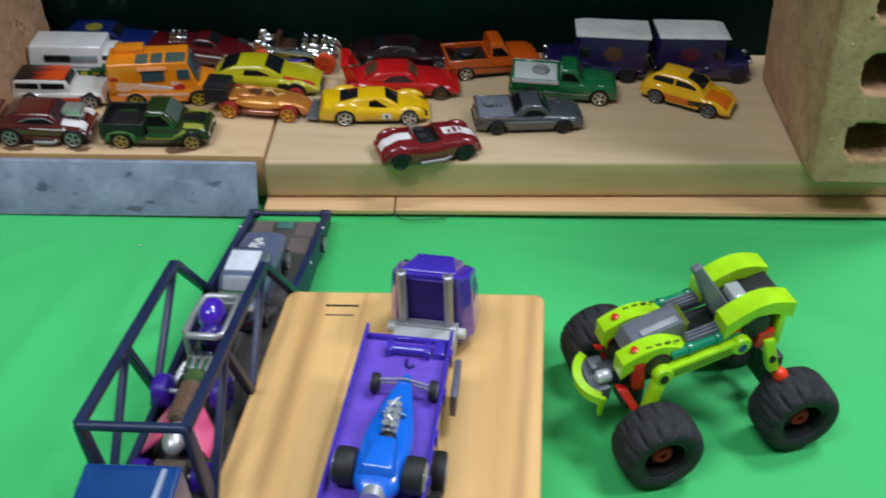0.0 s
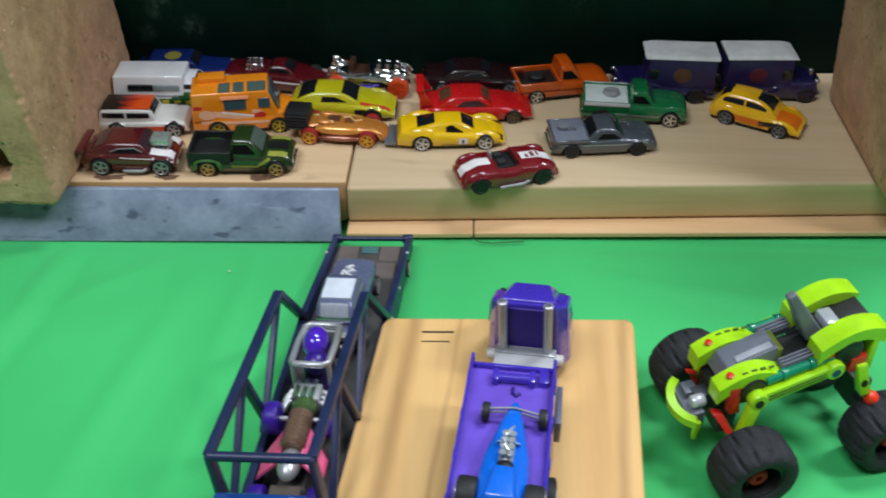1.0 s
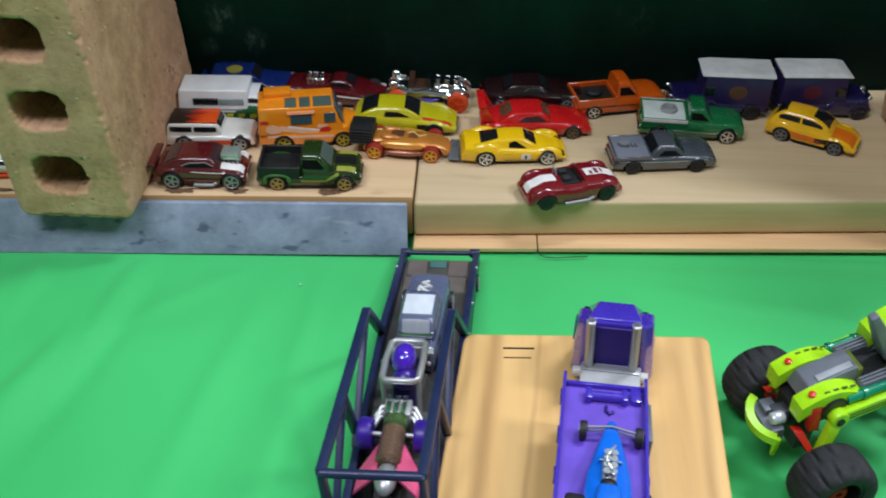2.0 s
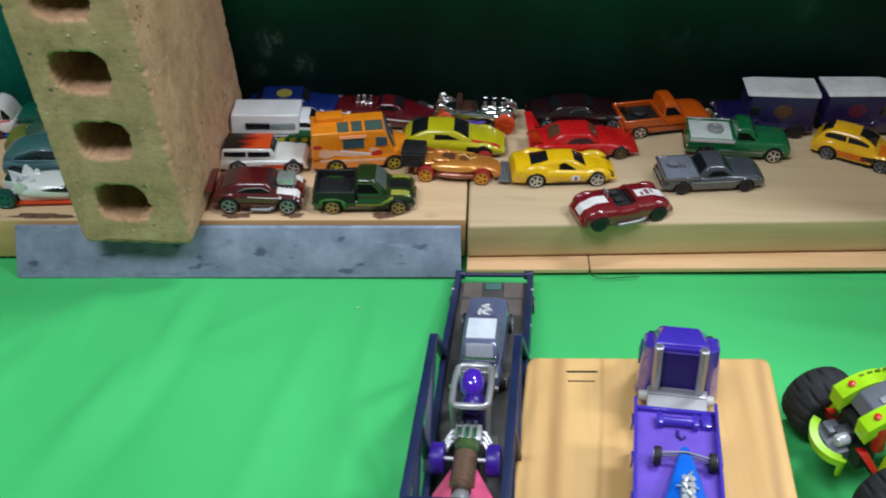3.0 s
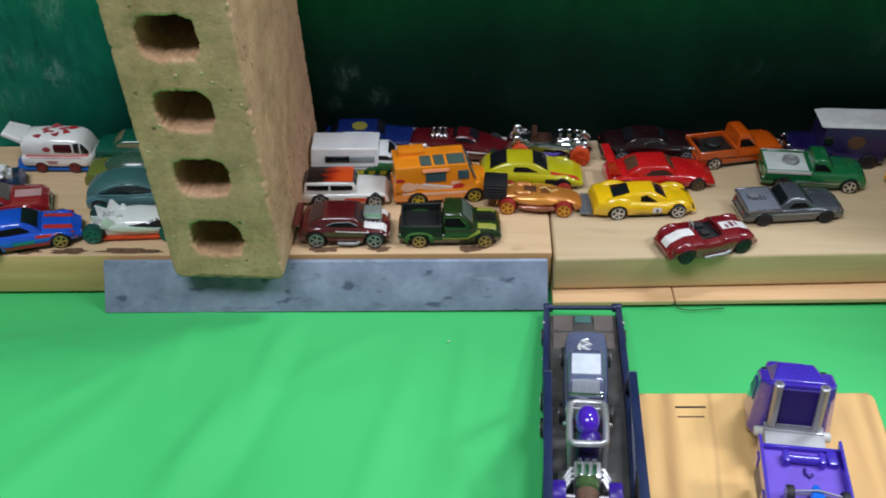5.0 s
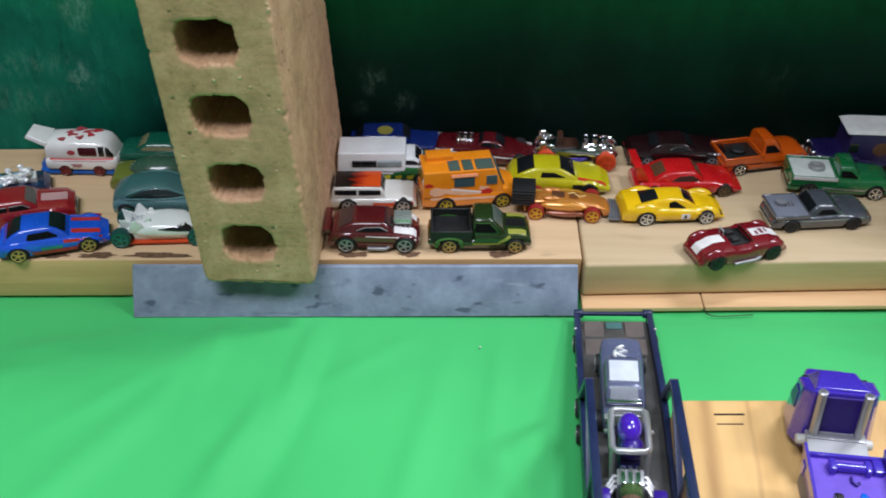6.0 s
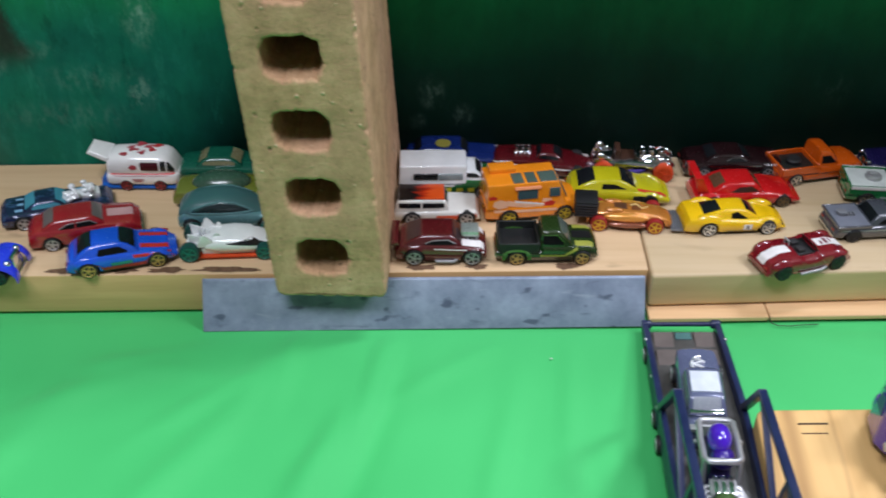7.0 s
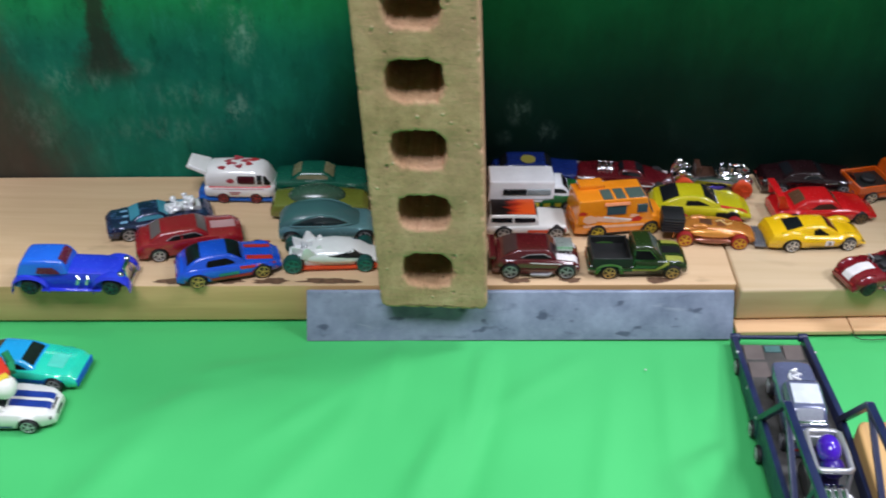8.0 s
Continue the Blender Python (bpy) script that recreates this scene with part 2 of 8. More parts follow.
    for cx, cz, rx, rz, most in ((-0.458, 0.149, 0.013, 0.026, 0.62), (-0.465, 0.087, 0.011, 0.015, 0.75), (-0.483, 0.172, 0.008, 0.010, 0.5), (-0.540, 0.122, 0.024, 0.008, 0.35), (-0.562, 0.114, 0.009, 0.012, 0.55),
                                 (-0.588, 0.112, 0.018, 0.014, 0.4), (-0.617, 0.080, 0.030, 0.020, 0.4), (-0.612, 0.062, 0.012, 0.008, 0.6), (-0.500, 0.100, 0.040, 0.012, 0.2), (-0.520, 0.070, 0.050, 0.014, 0.18),
                                 (-0.258, 0.086, 0.010, 0.014, 0.26), (-0.235, 0.067, 0.009, 0.010, 0.24), (-0.268, 0.062, 0.007, 0.007, 0.22), (0.040, 0.085, 0.012, 0.014, 0.05), (0.120, 0.110, 0.010, 0.012, 0.05)):
        ex, ez = calc("DIVIDE", calc("SUBTRACT", sep.outputs["X"], cx), rx), calc("DIVIDE", calc("SUBTRACT", sep.outputs["Z"], cz), rz)
        near = blend(calc("SQRT", calc("ADD", calc("MULTIPLY", ex, ex), calc("MULTIPLY", ez, ez)), None), 0.2, 1.25, min(1.0, 1.45 * most), 0.0)
        col = mixed(nodes, links, mixed(nodes, links, near, (0.0, 0.0, 0.0), mist), col, lin(150, 186, 172))
    # painted trunks: a slim one and a broad one with a flared foot
    wig = calc("MULTIPLY_ADD", calc("SUBTRACT", w.outputs["Fac"], 0.5), 0.045, 0.0)
    for cx, z0, z1, w0, w1, cut0, cut1, paint_c, most in ((-0.555, 0.112, 0.150, 0.020, 0.0085, 0.100, 0.124, (60, 50, 46), 0.85), (-0.668, 0.040, 0.150, 0.088, 0.046, -0.01, 0.01, (96, 70, 62), 0.85)):
        dist = calc("ABSOLUTE", calc("SUBTRACT", calc("ADD", sep.outputs["X"], wig), cx), None)
        width = blend(sep.outputs["Z"], z0, z1, w0, w1)
        inside = blend(calc("DIVIDE", dist, width), 0.35, 1.35, most, 0.0)
        col = mixed(nodes, links, calc("MULTIPLY", inside, blend(sep.outputs["Z"], cut0, cut1)), col, mixed(nodes, links, w.outputs["Fac"], lin(*paint_c), lin(*(v * 0.55 for v in paint_c))))
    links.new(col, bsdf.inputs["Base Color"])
    bsdf.inputs["Roughness"].default_value = 0.55
    bsdf.inputs["Specular IOR Level"].default_value = 0.12
    bumped(nodes, links, bsdf, b.outputs["Fac"], 0.3, 0.001)
    return m


def glass_material(name, rgb, rough=0.08):
    return plain(name, rgb, rough, 0.0, 0.05, 40, coat=0.5)


CLOTH, CONCRETE, STEEL, BOARD = cloth_material(), concrete_material(), steel_material(), backdrop_material()
PLANK_L = wood("planed_pine", (216, 184, 144), (198, 162, 120), "x", 1.0, 0.45)
PLANK_R = wood("pale_pine", (206, 182, 146), (188, 161, 119), "x", 0.9, 0.12)
BOARD_WOOD = wood("varnished_pine", (226, 182, 118), (204, 156, 92), "y", 0.7, 0.1)


def grain_streaks(m, streaks):
    """Soft brown growth lines along y: place at y = 0.34, half width, strength."""
    nodes, links, bsdf = m.node_tree.nodes, m.node_tree.links, m.node_tree.nodes["Principled BSDF"]
    col = bsdf.inputs["Base Color"].links[0].from_socket
    sep, w = nodes.new("ShaderNodeSeparateXYZ"), add_node(nodes, "ShaderNodeTexNoise", Scale=14.0, Detail=3.0)
    v = coords(nodes, links)
    links.new(v, sep.inputs[0])
    links.new(coords(nodes, links, (2.0, 0.8, 1.0)), w.inputs["Vector"])

    def calc(op, p, q):
        n = nodes.new("ShaderNodeMath")
        n.operation = op
        for socket, value in zip(n.inputs, (p, q)):
            if isinstance(value, (int, float)):
                socket.default_value = value
            else:
                links.new(value, socket)
        return n.outputs[0]
    across = calc("SUBTRACT", sep.outputs["X"], calc("MULTIPLY", calc("SUBTRACT", sep.outputs["Y"], 0.34), 0.085))
    across = calc("ADD", across, calc("MULTIPLY", calc("SUBTRACT", w.outputs["Fac"], 0.5), 0.006))
    for place, half, most in streaks:
        n = nodes.new("ShaderNodeMapRange")
        n.interpolation_type = "SMOOTHSTEP"
        n.inputs["From Min"].default_value, n.inputs["From Max"].default_value = half, 0.0
        n.inputs["To Min"].default_value, n.inputs["To Max"].default_value = 0.0, most
        links.new(calc("ABSOLUTE", calc("SUBTRACT", across, place), 0.0), n.inputs["Value"])
        col = mixed(nodes, links, calc("MULTIPLY", n.outputs["Result"], calc("ADD", w.outputs["Fac"], 0.4)), col, lin(140, 96, 56))
    links.new(col, bsdf.inputs["Base Color"])


grain_streaks(BOARD_WOOD, ((-0.0690, 0.0065, 0.55), (-0.0480, 0.0022, 0.35), (0.0340, 0.0050, 0.5), (0.0240, 0.0100, 0.22), (-0.0820, 0.0040, 0.25)))
THIN_WOOD = wood("thin_plywood", (224, 184, 138), (204, 158, 108), "x", 1.2, 0.1)
FRONT_WOOD_L = wood("front_edge_ochre", (224, 180, 126), (190, 146, 94), "x", 0.8, 0.3)
FRONT_WOOD_R = wood("front_edge_pale", (208, 182, 138), (172, 146, 100), "x", 0.55, 0.1)
PLASTER = plain("plaster", (140, 138, 132), 0.85, 0, 0.05, 3, bump=0.1)
FLOORING = plain("grey_floor", (120, 112, 104), 0.6, 0, 0.2, 5)
BLACK = plain("black_plastic", (24, 24, 26), 0.45, 0, 0.2)
TYRE = plain("tyre_rubber", (26, 26, 28), 0.6, 0, 0.2)
BIG_TYRE = plain("big_tyre_rubber", (30, 31, 35), 0.75, 0, 0.2, bump=0.2)
CHROME = plain("chrome", (225, 225, 228), 0.12, 1.0, 0.06)
SILVER = plain("silver_plastic", (188, 188, 190), 0.35, 0.6, 0.08)
GREY = plain("grey_plastic", (118, 120, 126), 0.45)
GLASS = glass_material("smoked_glass", (22, 24, 28))
GLASS_BLUE = glass_material("tinted_glass", (58, 82, 88))
GOLD = plain("gold_rim", (190, 152, 84), 0.32, 0.2)
INK = plain("ink", (34, 26, 22), 0.8)
WHITE = paint("white", (226, 224, 218))
# Matt black panes: the darkness inside open windows put into their colour.
CAVITY = plain("open_window_dark", (12, 12, 13), 0.9, 0, 0.1)
CAVITY.node_tree.nodes["Principled BSDF"].inputs["Specular IOR Level"].default_value = 0.1

# ---- mesh helpers ----


def part(name, bm, material, parent=None, label="", smooth=True, m=None):
    """Links a bmesh as one mesh object, under a thing or a part where a parent is given."""
    bmesh.ops.recalc_face_normals(bm, faces=bm.faces[:])
    data = bpy.data.meshes.new(name)
    bm.to_mesh(data)
    bm.free()
    return placed(name, data, material, parent, label, smooth, m)


def placed(name, data, material, parent=None, label="", smooth=True, m=None):
    if material is not None and not data.materials:
        data.materials.append(material)
        data.polygons.foreach_set("use_smooth", [smooth] * len(data.polygons))
        if smooth:
            data.set_sharp_from_angle(angle=radians(38))
    ob = new(name, data)
    ob.parent = parent
    if m is not None:
        ob.matrix_basis = m
    return tagged(ob, label)


def thing(name, label, category, m=None, group="", kind=""):
    ob = new(name)
    ob.empty_display_size = 0.01
    if m is not None:
        ob.matrix_basis = m
    return tagged(ob, label, category, group, kind)


def box_bm(x0, x1, y0, y1, z0, z1, bevel=0.0, seg=2):
    bm = bmesh.new()
    bmesh.ops.create_cube(bm, size=1)
    for v in bm.verts:
        v.co = Vector(((x0 + x1) / 2 + v.co.x * (x1 - x0), (y0 + y1) / 2 + v.co.y * (y1 - y0), (z0 + z1) / 2 + v.co.z * (z1 - z0)))
    if bevel:
        bmesh.ops.bevel(bm, geom=bm.edges[:], offset=bevel, segments=seg, affect="EDGES", profile=0.6)
    return bm


def hull_bm(lower, upper, bevel=0.0, seg=2):
    """A solid between two rings with the same count of points."""
    bm = bmesh.new()
    a, b = [bm.verts.new(p) for p in lower], [bm.verts.new(p) for p in upper]
    n = len(a)
    bm.faces.new(a[::-1])
    bm.faces.new(b)
    for i in range(n):
        bm.faces.new((a[i], a[(i + 1) % n], b[(i + 1) % n], b[i]))
    bmesh.ops.recalc_face_normals(bm, faces=bm.faces[:])
    if bevel:
        bmesh.ops.bevel(bm, geom=bm.edges[:], offset=bevel, segments=seg, affect="EDGES", profile=0.6)
    return bm


def prism_bm(points, z0, z1, bevel=0.0, seg=2):
    return hull_bm([(x, y, z0) for x, y in points], [(x, y, z1) for x, y in points], bevel, seg)


def tube_bm(points, radius, sides=10, bm=None, closed=False):
    """A round bar along a bent line."""
    bm = bm or bmesh.new()
    pts = [Vector(p) for p in points]
    rings = []
    n = len(pts)
    for i, p in enumerate(pts):
        a, b = pts[(i - 1) % n if closed else max(i - 1, 0)], pts[(i + 1) % n if closed else min(i + 1, n - 1)]
        d = (b - a).normalized()
        side = d.cross(Vector((0, 0, 1)) if abs(d.z) < 0.9 else Vector((1, 0, 0))).normalized()
        up = side.cross(d)
        rings.append([bm.verts.new(p + radius * (math.cos(t) * side + math.sin(t) * up)) for t in (2 * math.pi * k / sides for k in range(sides))])
    for i in range(n if closed else n - 1):
        r, s = rings[i], rings[(i + 1) % n]
        for k in range(sides):
            bm.faces.new((r[k], r[(k + 1) % sides], s[(k + 1) % sides], s[k]))
    if not closed:
        bm.faces.new(rings[0][::-1])
        bm.faces.new(rings[-1])
    return bm


def lathe_bm(profile, sides=28, axis="y", bm=None, centre=(0, 0, 0), caps=True):
    """Turns a profile of (radius, along) round an axis."""
    bm = bm or bmesh.new()
    c = Vector(centre)
    rings = []
    for r, h in profile:
        ring = []
        for k in range(sides):
            a = 2 * math.pi * k / sides
            u, w = r * math.cos(a), r * math.sin(a)
            ring.append(bm.verts.new(c + Vector({"y": (u, h, w), "z": (u, w, h), "x": (h, u, w)}[axis])))
        rings.append(ring)
    for r, s in zip(rings, rings[1:]):
        for k in range(sides):
            bm.faces.new((r[k], r[(k + 1) % sides], s[(k + 1) % sides], s[k]))
    if caps:
        bm.faces.new(rings[0][::-1])
        bm.faces.new(rings[-1])
    return bm


def ball_bm(centre, rx, ry, rz, u=16, v=10, bm=None):
    bm = bm or bmesh.new()
    bmesh.ops.create_uvsphere(bm, u_segments=u, v_segments=v, radius=1, matrix=Matrix.Translation(centre) @ Matrix.Diagonal((rx, ry, rz, 1)))
    return bm


# ---- the large structure ----
SHELF = 0.030                    # top of the planks


def line(x, a, b):
    return a[1] + (b[1] - a[1]) * (x - a[0]) / (b[0] - a[0])


def wall_y(x):
    return line(x, (-0.65, 0.677), (0.20, 0.724))


def left_front(x):
    return line(x, (-0.606, 0.5445), (-0.406, 0.5535))


def right_front(x):
    return line(x, (-0.108, 0.5605), (0.2145, 0.5822))


def cloth():
    """The green sheet with its soft folds, on the table top."""
    bm = bmesh.new()

    def steps(lo, a, b, hi, coarse, fine):
        out = list(np.arange(lo, a, coarse)) + list(np.arange(a, b, fine)) + list(np.arange(b, hi + 0.001, coarse))
        return [float(v) for v in out]
    xs, ys = steps(-1.5, -0.76, 0.36, 1.3, 0.06, 0.004), steps(-0.35, 0.26, 0.56, 0.70, 0.05, 0.004)
    nx = len(xs) - 1
    # folds: a point on the crest, its direction in degrees, height, half width, half length
    folds = [(-0.300, 0.450, 70, 0.0042, 0.010, 0.10), (-0.285, 0.440, 74, -0.0030, 0.009, 0.09), (-0.385, 0.430, 62, 0.0034, 0.011, 0.11), (-0.215, 0.420, 78, 0.0030, 0.008, 0.08),
             (0.100, 0.505, -14, 0.0020, 0.007, 0.07), (-0.455, 0.480, 24, 0.0022, 0.009, 0.07), (-0.245, 0.500, 35, 0.0018, 0.007, 0.05), (0.190, 0.480, -24, 0.0018, 0.007, 0.08),
             (-0.340, 0.505, 82, 0.0020, 0.006, 0.04), (-0.170, 0.470, 85, 0.0022, 0.006, 0.07), (-0.500, 0.410, 58, 0.0034, 0.012, 0.10), (-0.410, 0.495, -10, 0.0016, 0.008, 0.06),
             (0.0074, 0.530, -31, 0.0010, 0.0028, 0.035), (-0.297, 0.466, 79, -0.0024, 0.006, 0.06), (-0.430, 0.507, 15, 0.0020, 0.006, 0.035), (-0.390, 0.468, 42, 0.0022, 0.007, 0.04), (-0.316, 0.427, 70, 0.0024, 0.007, 0.03)]
    rows = []
    for y in ys:
        row = []
        for x in xs:
            z = 0.0
            for fx, fy, ang, h, w, ln in folds:
                a = radians(ang + 10 * noise.noise((x * 6, y * 6, fx)))
                u, v = (x - fx) * math.cos(a) + (y - fy) * math.sin(a), -(x - fx) * math.sin(a) + (y - fy) * math.cos(a)
                z += 0.95 * h * math.exp(-(v / w) ** 2) * math.exp(-(u / ln) ** 2)
            z += 0.0016 * noise.noise((x * 14, y * 9, 0)) + 0.0006 * noise.noise((x * 40, y * 30, 3))
            z *= max(0.0, min(1.0, (0.540 - y) / 0.02))
            if -0.155 < x < 0.23 and y < 0.455 or x < -0.53 and y < 0.51 or -0.145 < x < -0.05:
                z *= 0.1
            row.append(bm.verts.new((x, y, min(z, 0.006) - 0.0012 - 0.002 * max(0.0, min(1.0, (y - 0.537) / 0.012)))))
        rows.append(row)
    for r, s in zip(rows, rows[1:]):
        for i in range(nx):
            bm.faces.new((r[i], r[i + 1], s[i + 1], s[i]))
    ob = part("floor_cloth", bm, CLOTH)
    tagged(ob, "bright green cloth spread over the table, softly creased", "cloth", kind="structure")
    ob.modifiers.new("thick", "SOLIDIFY").thickness = 0.001


cloth()
speck = part("lint_speck", ball_bm((-0.1787, 0.5123, 0.001), 0.0009, 0.0006, 0.0005, 8, 6), plain("lint", (190, 205, 190), 0.8))
tagged(speck, "tiny white lint speck on the green cloth", "speck")
tagged(part("table_top", box_bm(-1.55, 1.35, -0.4, 0.75, -0.035, -0.0045, 0.002), PLANK_L), "plain wooden table top under the green cloth", "table", kind="structure")
for i, (lx, ly) in enumerate(((-1.45, -0.32), (1.25, -0.32), (-1.45, 0.68), (1.25, 0.68))):
    tagged(part("table_leg", box_bm(lx - 0.03, lx + 0.03, ly - 0.03, ly + 0.03, -0.75, -0.035, 0.003), PLANK_L), "square wooden leg under the table top", "table leg", kind="structure")
tagged(part("floor", box_bm(-2.6, 2.4, -2.4, 1.6, -0.85, -0.75), FLOORING), "plain grey room floor", "floor", kind="structure")
tagged(part("ceiling", box_bm(-2.6, 2.4, -2.4, 1.6, 2.3, 2.4), PLASTER), "white ceiling", "ceiling", kind="structure")
for nm, b in (("wall_north", (-2.6, 2.4, 1.5, 1.6)), ("wall_south", (-2.6, 2.4, -2.4, -2.3)), ("wall_west", (-2.6, -2.5, -2.3, 1.5)), ("wall_east", (2.3, 2.4, -2.3, 1.5))):
    tagged(part(nm, box_bm(*b, -0.75, 2.3), PLASTER), "plain off-white room wall", "wall", kind="structure")

back = [(-1.3, wall_y(-1.3)), (0.9, wall_y(0.9)), (0.9, wall_y(0.9) + 0.012), (-1.3, wall_y(-1.3) + 0.012)]
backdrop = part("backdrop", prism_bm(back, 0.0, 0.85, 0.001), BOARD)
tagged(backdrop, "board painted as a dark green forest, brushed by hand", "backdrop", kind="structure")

SEAM = -0.1132


def warm_front(ob, material):
    """Front faces get a warmer wood: the cloth's green bounce is offset in its colour."""
    ob.data.materials.append(material)
    for f in ob.data.polygons:
        if f.normal.y < -0.8:
            f.material_index = 1
    return ob


tagged(warm_front(part("plank", prism_bm([(-0.95, left_front(-0.95)), (SEAM - 0.0006, left_front(SEAM)), (SEAM - 0.0006, wall_y(SEAM) - 0.001), (-0.95, wall_y(-0.95) - 0.001)], 0.0, SHELF, 0.0015), PLANK_L), FRONT_WOOD_L),
       "tan planed pine plank with brown marks along its front edge", "plank", "planks of the shelf", "structure")
tagged(warm_front(part("plank", prism_bm([(SEAM + 0.0006, right_front(SEAM)), (0.62, right_front(0.62)), (0.62, wall_y(0.62) - 0.001), (SEAM + 0.0006, wall_y(SEAM) - 0.001)], 0.0043, SHELF, 0.0025, 3), PLANK_R), FRONT_WOOD_R),
       "pale pine plank with rounded edges lying on thin plywood", "plank", "planks of the shelf", "structure")


def low_front(x):
    return line(x, (-0.1085, 0.5488), (0.2085, 0.5658))


for xa, xb in ((-0.1126, -0.0340), (-0.0332, 0.62)):
    tagged(part("thin_board", prism_bm([(xa, low_front(xa)), (xb, low_front(xb)), (xb, 0.70), (xa, 0.70)], 0.0, 0.0035, 0.0006, 1), THIN_WOOD),
           "thin plywood strip under the pale plank", "plywood strip", "plywood strips", "structure")


def stain(name, x, y, w, h, turn):
    bm = bmesh.new()
    ring = []
    for k in range(30):
        a = 2 * math.pi * k / 30
        q = 1 + 0.6 * noise.noise((x * 50 + 2 * math.cos(a), y * 50 + 2 * math.sin(a), 1))
        u, v = w * q * math.cos(a), h * q * math.sin(a)
        ring.append(bm.verts.new((x + u * math.cos(turn) - v * math.sin(turn), y + u * math.sin(turn) + v * math.cos(turn), SHELF + 0.00025)))
    bm.faces.new(ring)
    tagged(part(name, bm, plain("brown_stain", (104, 76, 54), 0.8, 0, 0.4, 300)), "brown burn mark on the plank edge", "stain", "marks on the plank")


for sx, sw in ((-0.425, 0.010), (-0.452, 0.006), (-0.385, 0.014), (-0.262, 0.007), (-0.225, 0.005), (-0.166, 0.006), (-0.49, 0.008)):
    stain("wood_mark", sx, left_front(sx) + 0.0048, sw * 1.35, 0.0030, 0.05)

# the steel plate leaning on the plank
tagged(part("steel_plate", hull_bm([(-0.3999, 0.5318, 0.0003), (-0.1158, 0.5445, 0.0003), (-0.1158, 0.5470, 0.0003), (-0.3999, 0.5343, 0.0003)],
                                   [(-0.4001, 0.5478, 0.0292), (-0.1170, 0.5590, 0.0292), (-0.1170, 0.5612, 0.0300), (-0.4001, 0.5500, 0.0300)], 0.0004, 1), STEEL),
       "blue-grey steel plate with dark smudges leaning against the plank", "metal plate")


def concrete_block(x, y, depth, turn, holes=6, seed=0, lean=0.062):
    """A hollow block on end, with a column of rounded slots right through it; its edges are worn and chipped."""
    rng = random.Random(seed)
    w, h = 0.0690, 0.306
    curve = bpy.data.curves.new("block_outline", "CURVE")
    curve.dimensions, curve.fill_mode = "2D", "BOTH"
    curve.extrude, curve.bevel_depth, curve.bevel_resolution = depth / 2 - 0.0020, 0.0020, 2

    def outline(cx, cy, hw, hh, r, step, rough, chip):
        """A rounded rectangle, walked in even steps, with small wear and a few chips."""
        corners = [(cx + hw - r, cy + hh - r, 0), (cx - hw + r, cy + hh - r, 90), (cx - hw + r, cy - hh + r, 180), (cx + hw - r, cy - hh + r, 270)]
        base = []
        for k, (ax, ay, a0) in enumerate(corners):
            arc = max(4, int(r * 1.57 / step))
            base += [(ax + r * math.cos(radians(a0 + 90 * i / arc)), ay + r * math.sin(radians(a0 + 90 * i / arc)), radians(a0 + 90 * i / arc)) for i in range(arc + 1)]
            nx, ny, _ = corners[(k + 1) % 4]
            ex, ey, ea = base[-1]
            fx, fy = nx + r * math.cos(radians(a0 + 90)), ny + r * math.sin(radians(a0 + 90))
            n = max(1, int(math.hypot(fx - ex, fy - ey) / step))
            base += [(ex + (fx - ex) * i / n, ey + (fy - ey) * i / n, ea) for i in range(1, n)]
        s = curve.splines.new("POLY")
        s.points.add(len(base) - 1)
        for p, (px, py, a) in zip(s.points, base):
            q = rough * noise.noise((px * 160, py * 160, seed)) + rough * 0.7 * noise.noise((px * 520, py * 520, seed + 5))
            q += chip * max(0.0, noise.noise((px * 210, py * 210, seed + 9)) - 0.28) * 2.2
            p.co = (px + q * math.cos(a), py + q * math.sin(a), 0, 1)
        s.use_cyclic_u = True

    outline(w / 2, h / 2, w / 2 - 0.0022, h / 2 - 0.0022, 0.0035, 0.0011, 0.0, 0.0)
    for i in range(holes):
        outline(w * 0.47 + rng.uniform(-0.0006, 0.0006), 0.0310 + 0.0437 * i, 0.0176 + rng.uniform(-0.0006, 0.0006), 0.0146 + rng.uniform(-0.0005, 0.0005), 0.0112, 0.0008, 0.0011, 0.0022)
    tmp = bpy.data.objects.new("block_outline", curve)
    scene.collection.objects.link(tmp)
    data = bpy.data.meshes.new_from_object(tmp.evaluated_get(bpy.context.evaluated_depsgraph_get()))
    bpy.data.objects.remove(tmp)
    bm = bmesh.new()
    bm.from_mesh(data)
    bmesh.ops.remove_doubles(bm, verts=bm.verts[:], dist=0.00002)
    for cut in (depth / 2 - 0.0045, -depth / 2 + 0.0045):
        bmesh.ops.bisect_plane(bm, geom=bm.verts[:] + bm.edges[:] + bm.faces[:], dist=0.00001, plane_co=(0, 0, cut), plane_no=(0, 0, 1))
    bm.to_mesh(data)
    bm.free()
    data.materials.clear()
    for v in data.vertices:
        px, up, into = v.co.x, v.co.y, v.co.z
        side = min(px, w - px, up, h - up)
        if side < 0.003 and abs(into) > depth / 2 - 0.0025:
            # worn arrises: small nicks at the corners only
            nick = 0.0007 * noise.noise((px * 300, up * 300, seed)) + 0.0030 * max(0.0, noise.noise((px * 170, up * 170, seed + 3 + into)) - 0.25)
            if min(px, w - px) <= min(up, h - up):
                px += max(0.0, nick) * (1 if px < w / 2 else -1)
            else:
                up += max(0.0, nick) * (1 if up < h / 2 else -1)
        v.co = (px - lean * up, depth / 2 - into, up)
    ob = placed("concrete_block", data, CONCRETE, m=pose(x, y, SHELF, 0, 0, turn))
    for f in data.polygons:
        f.use_smooth = f.area < 0.00001
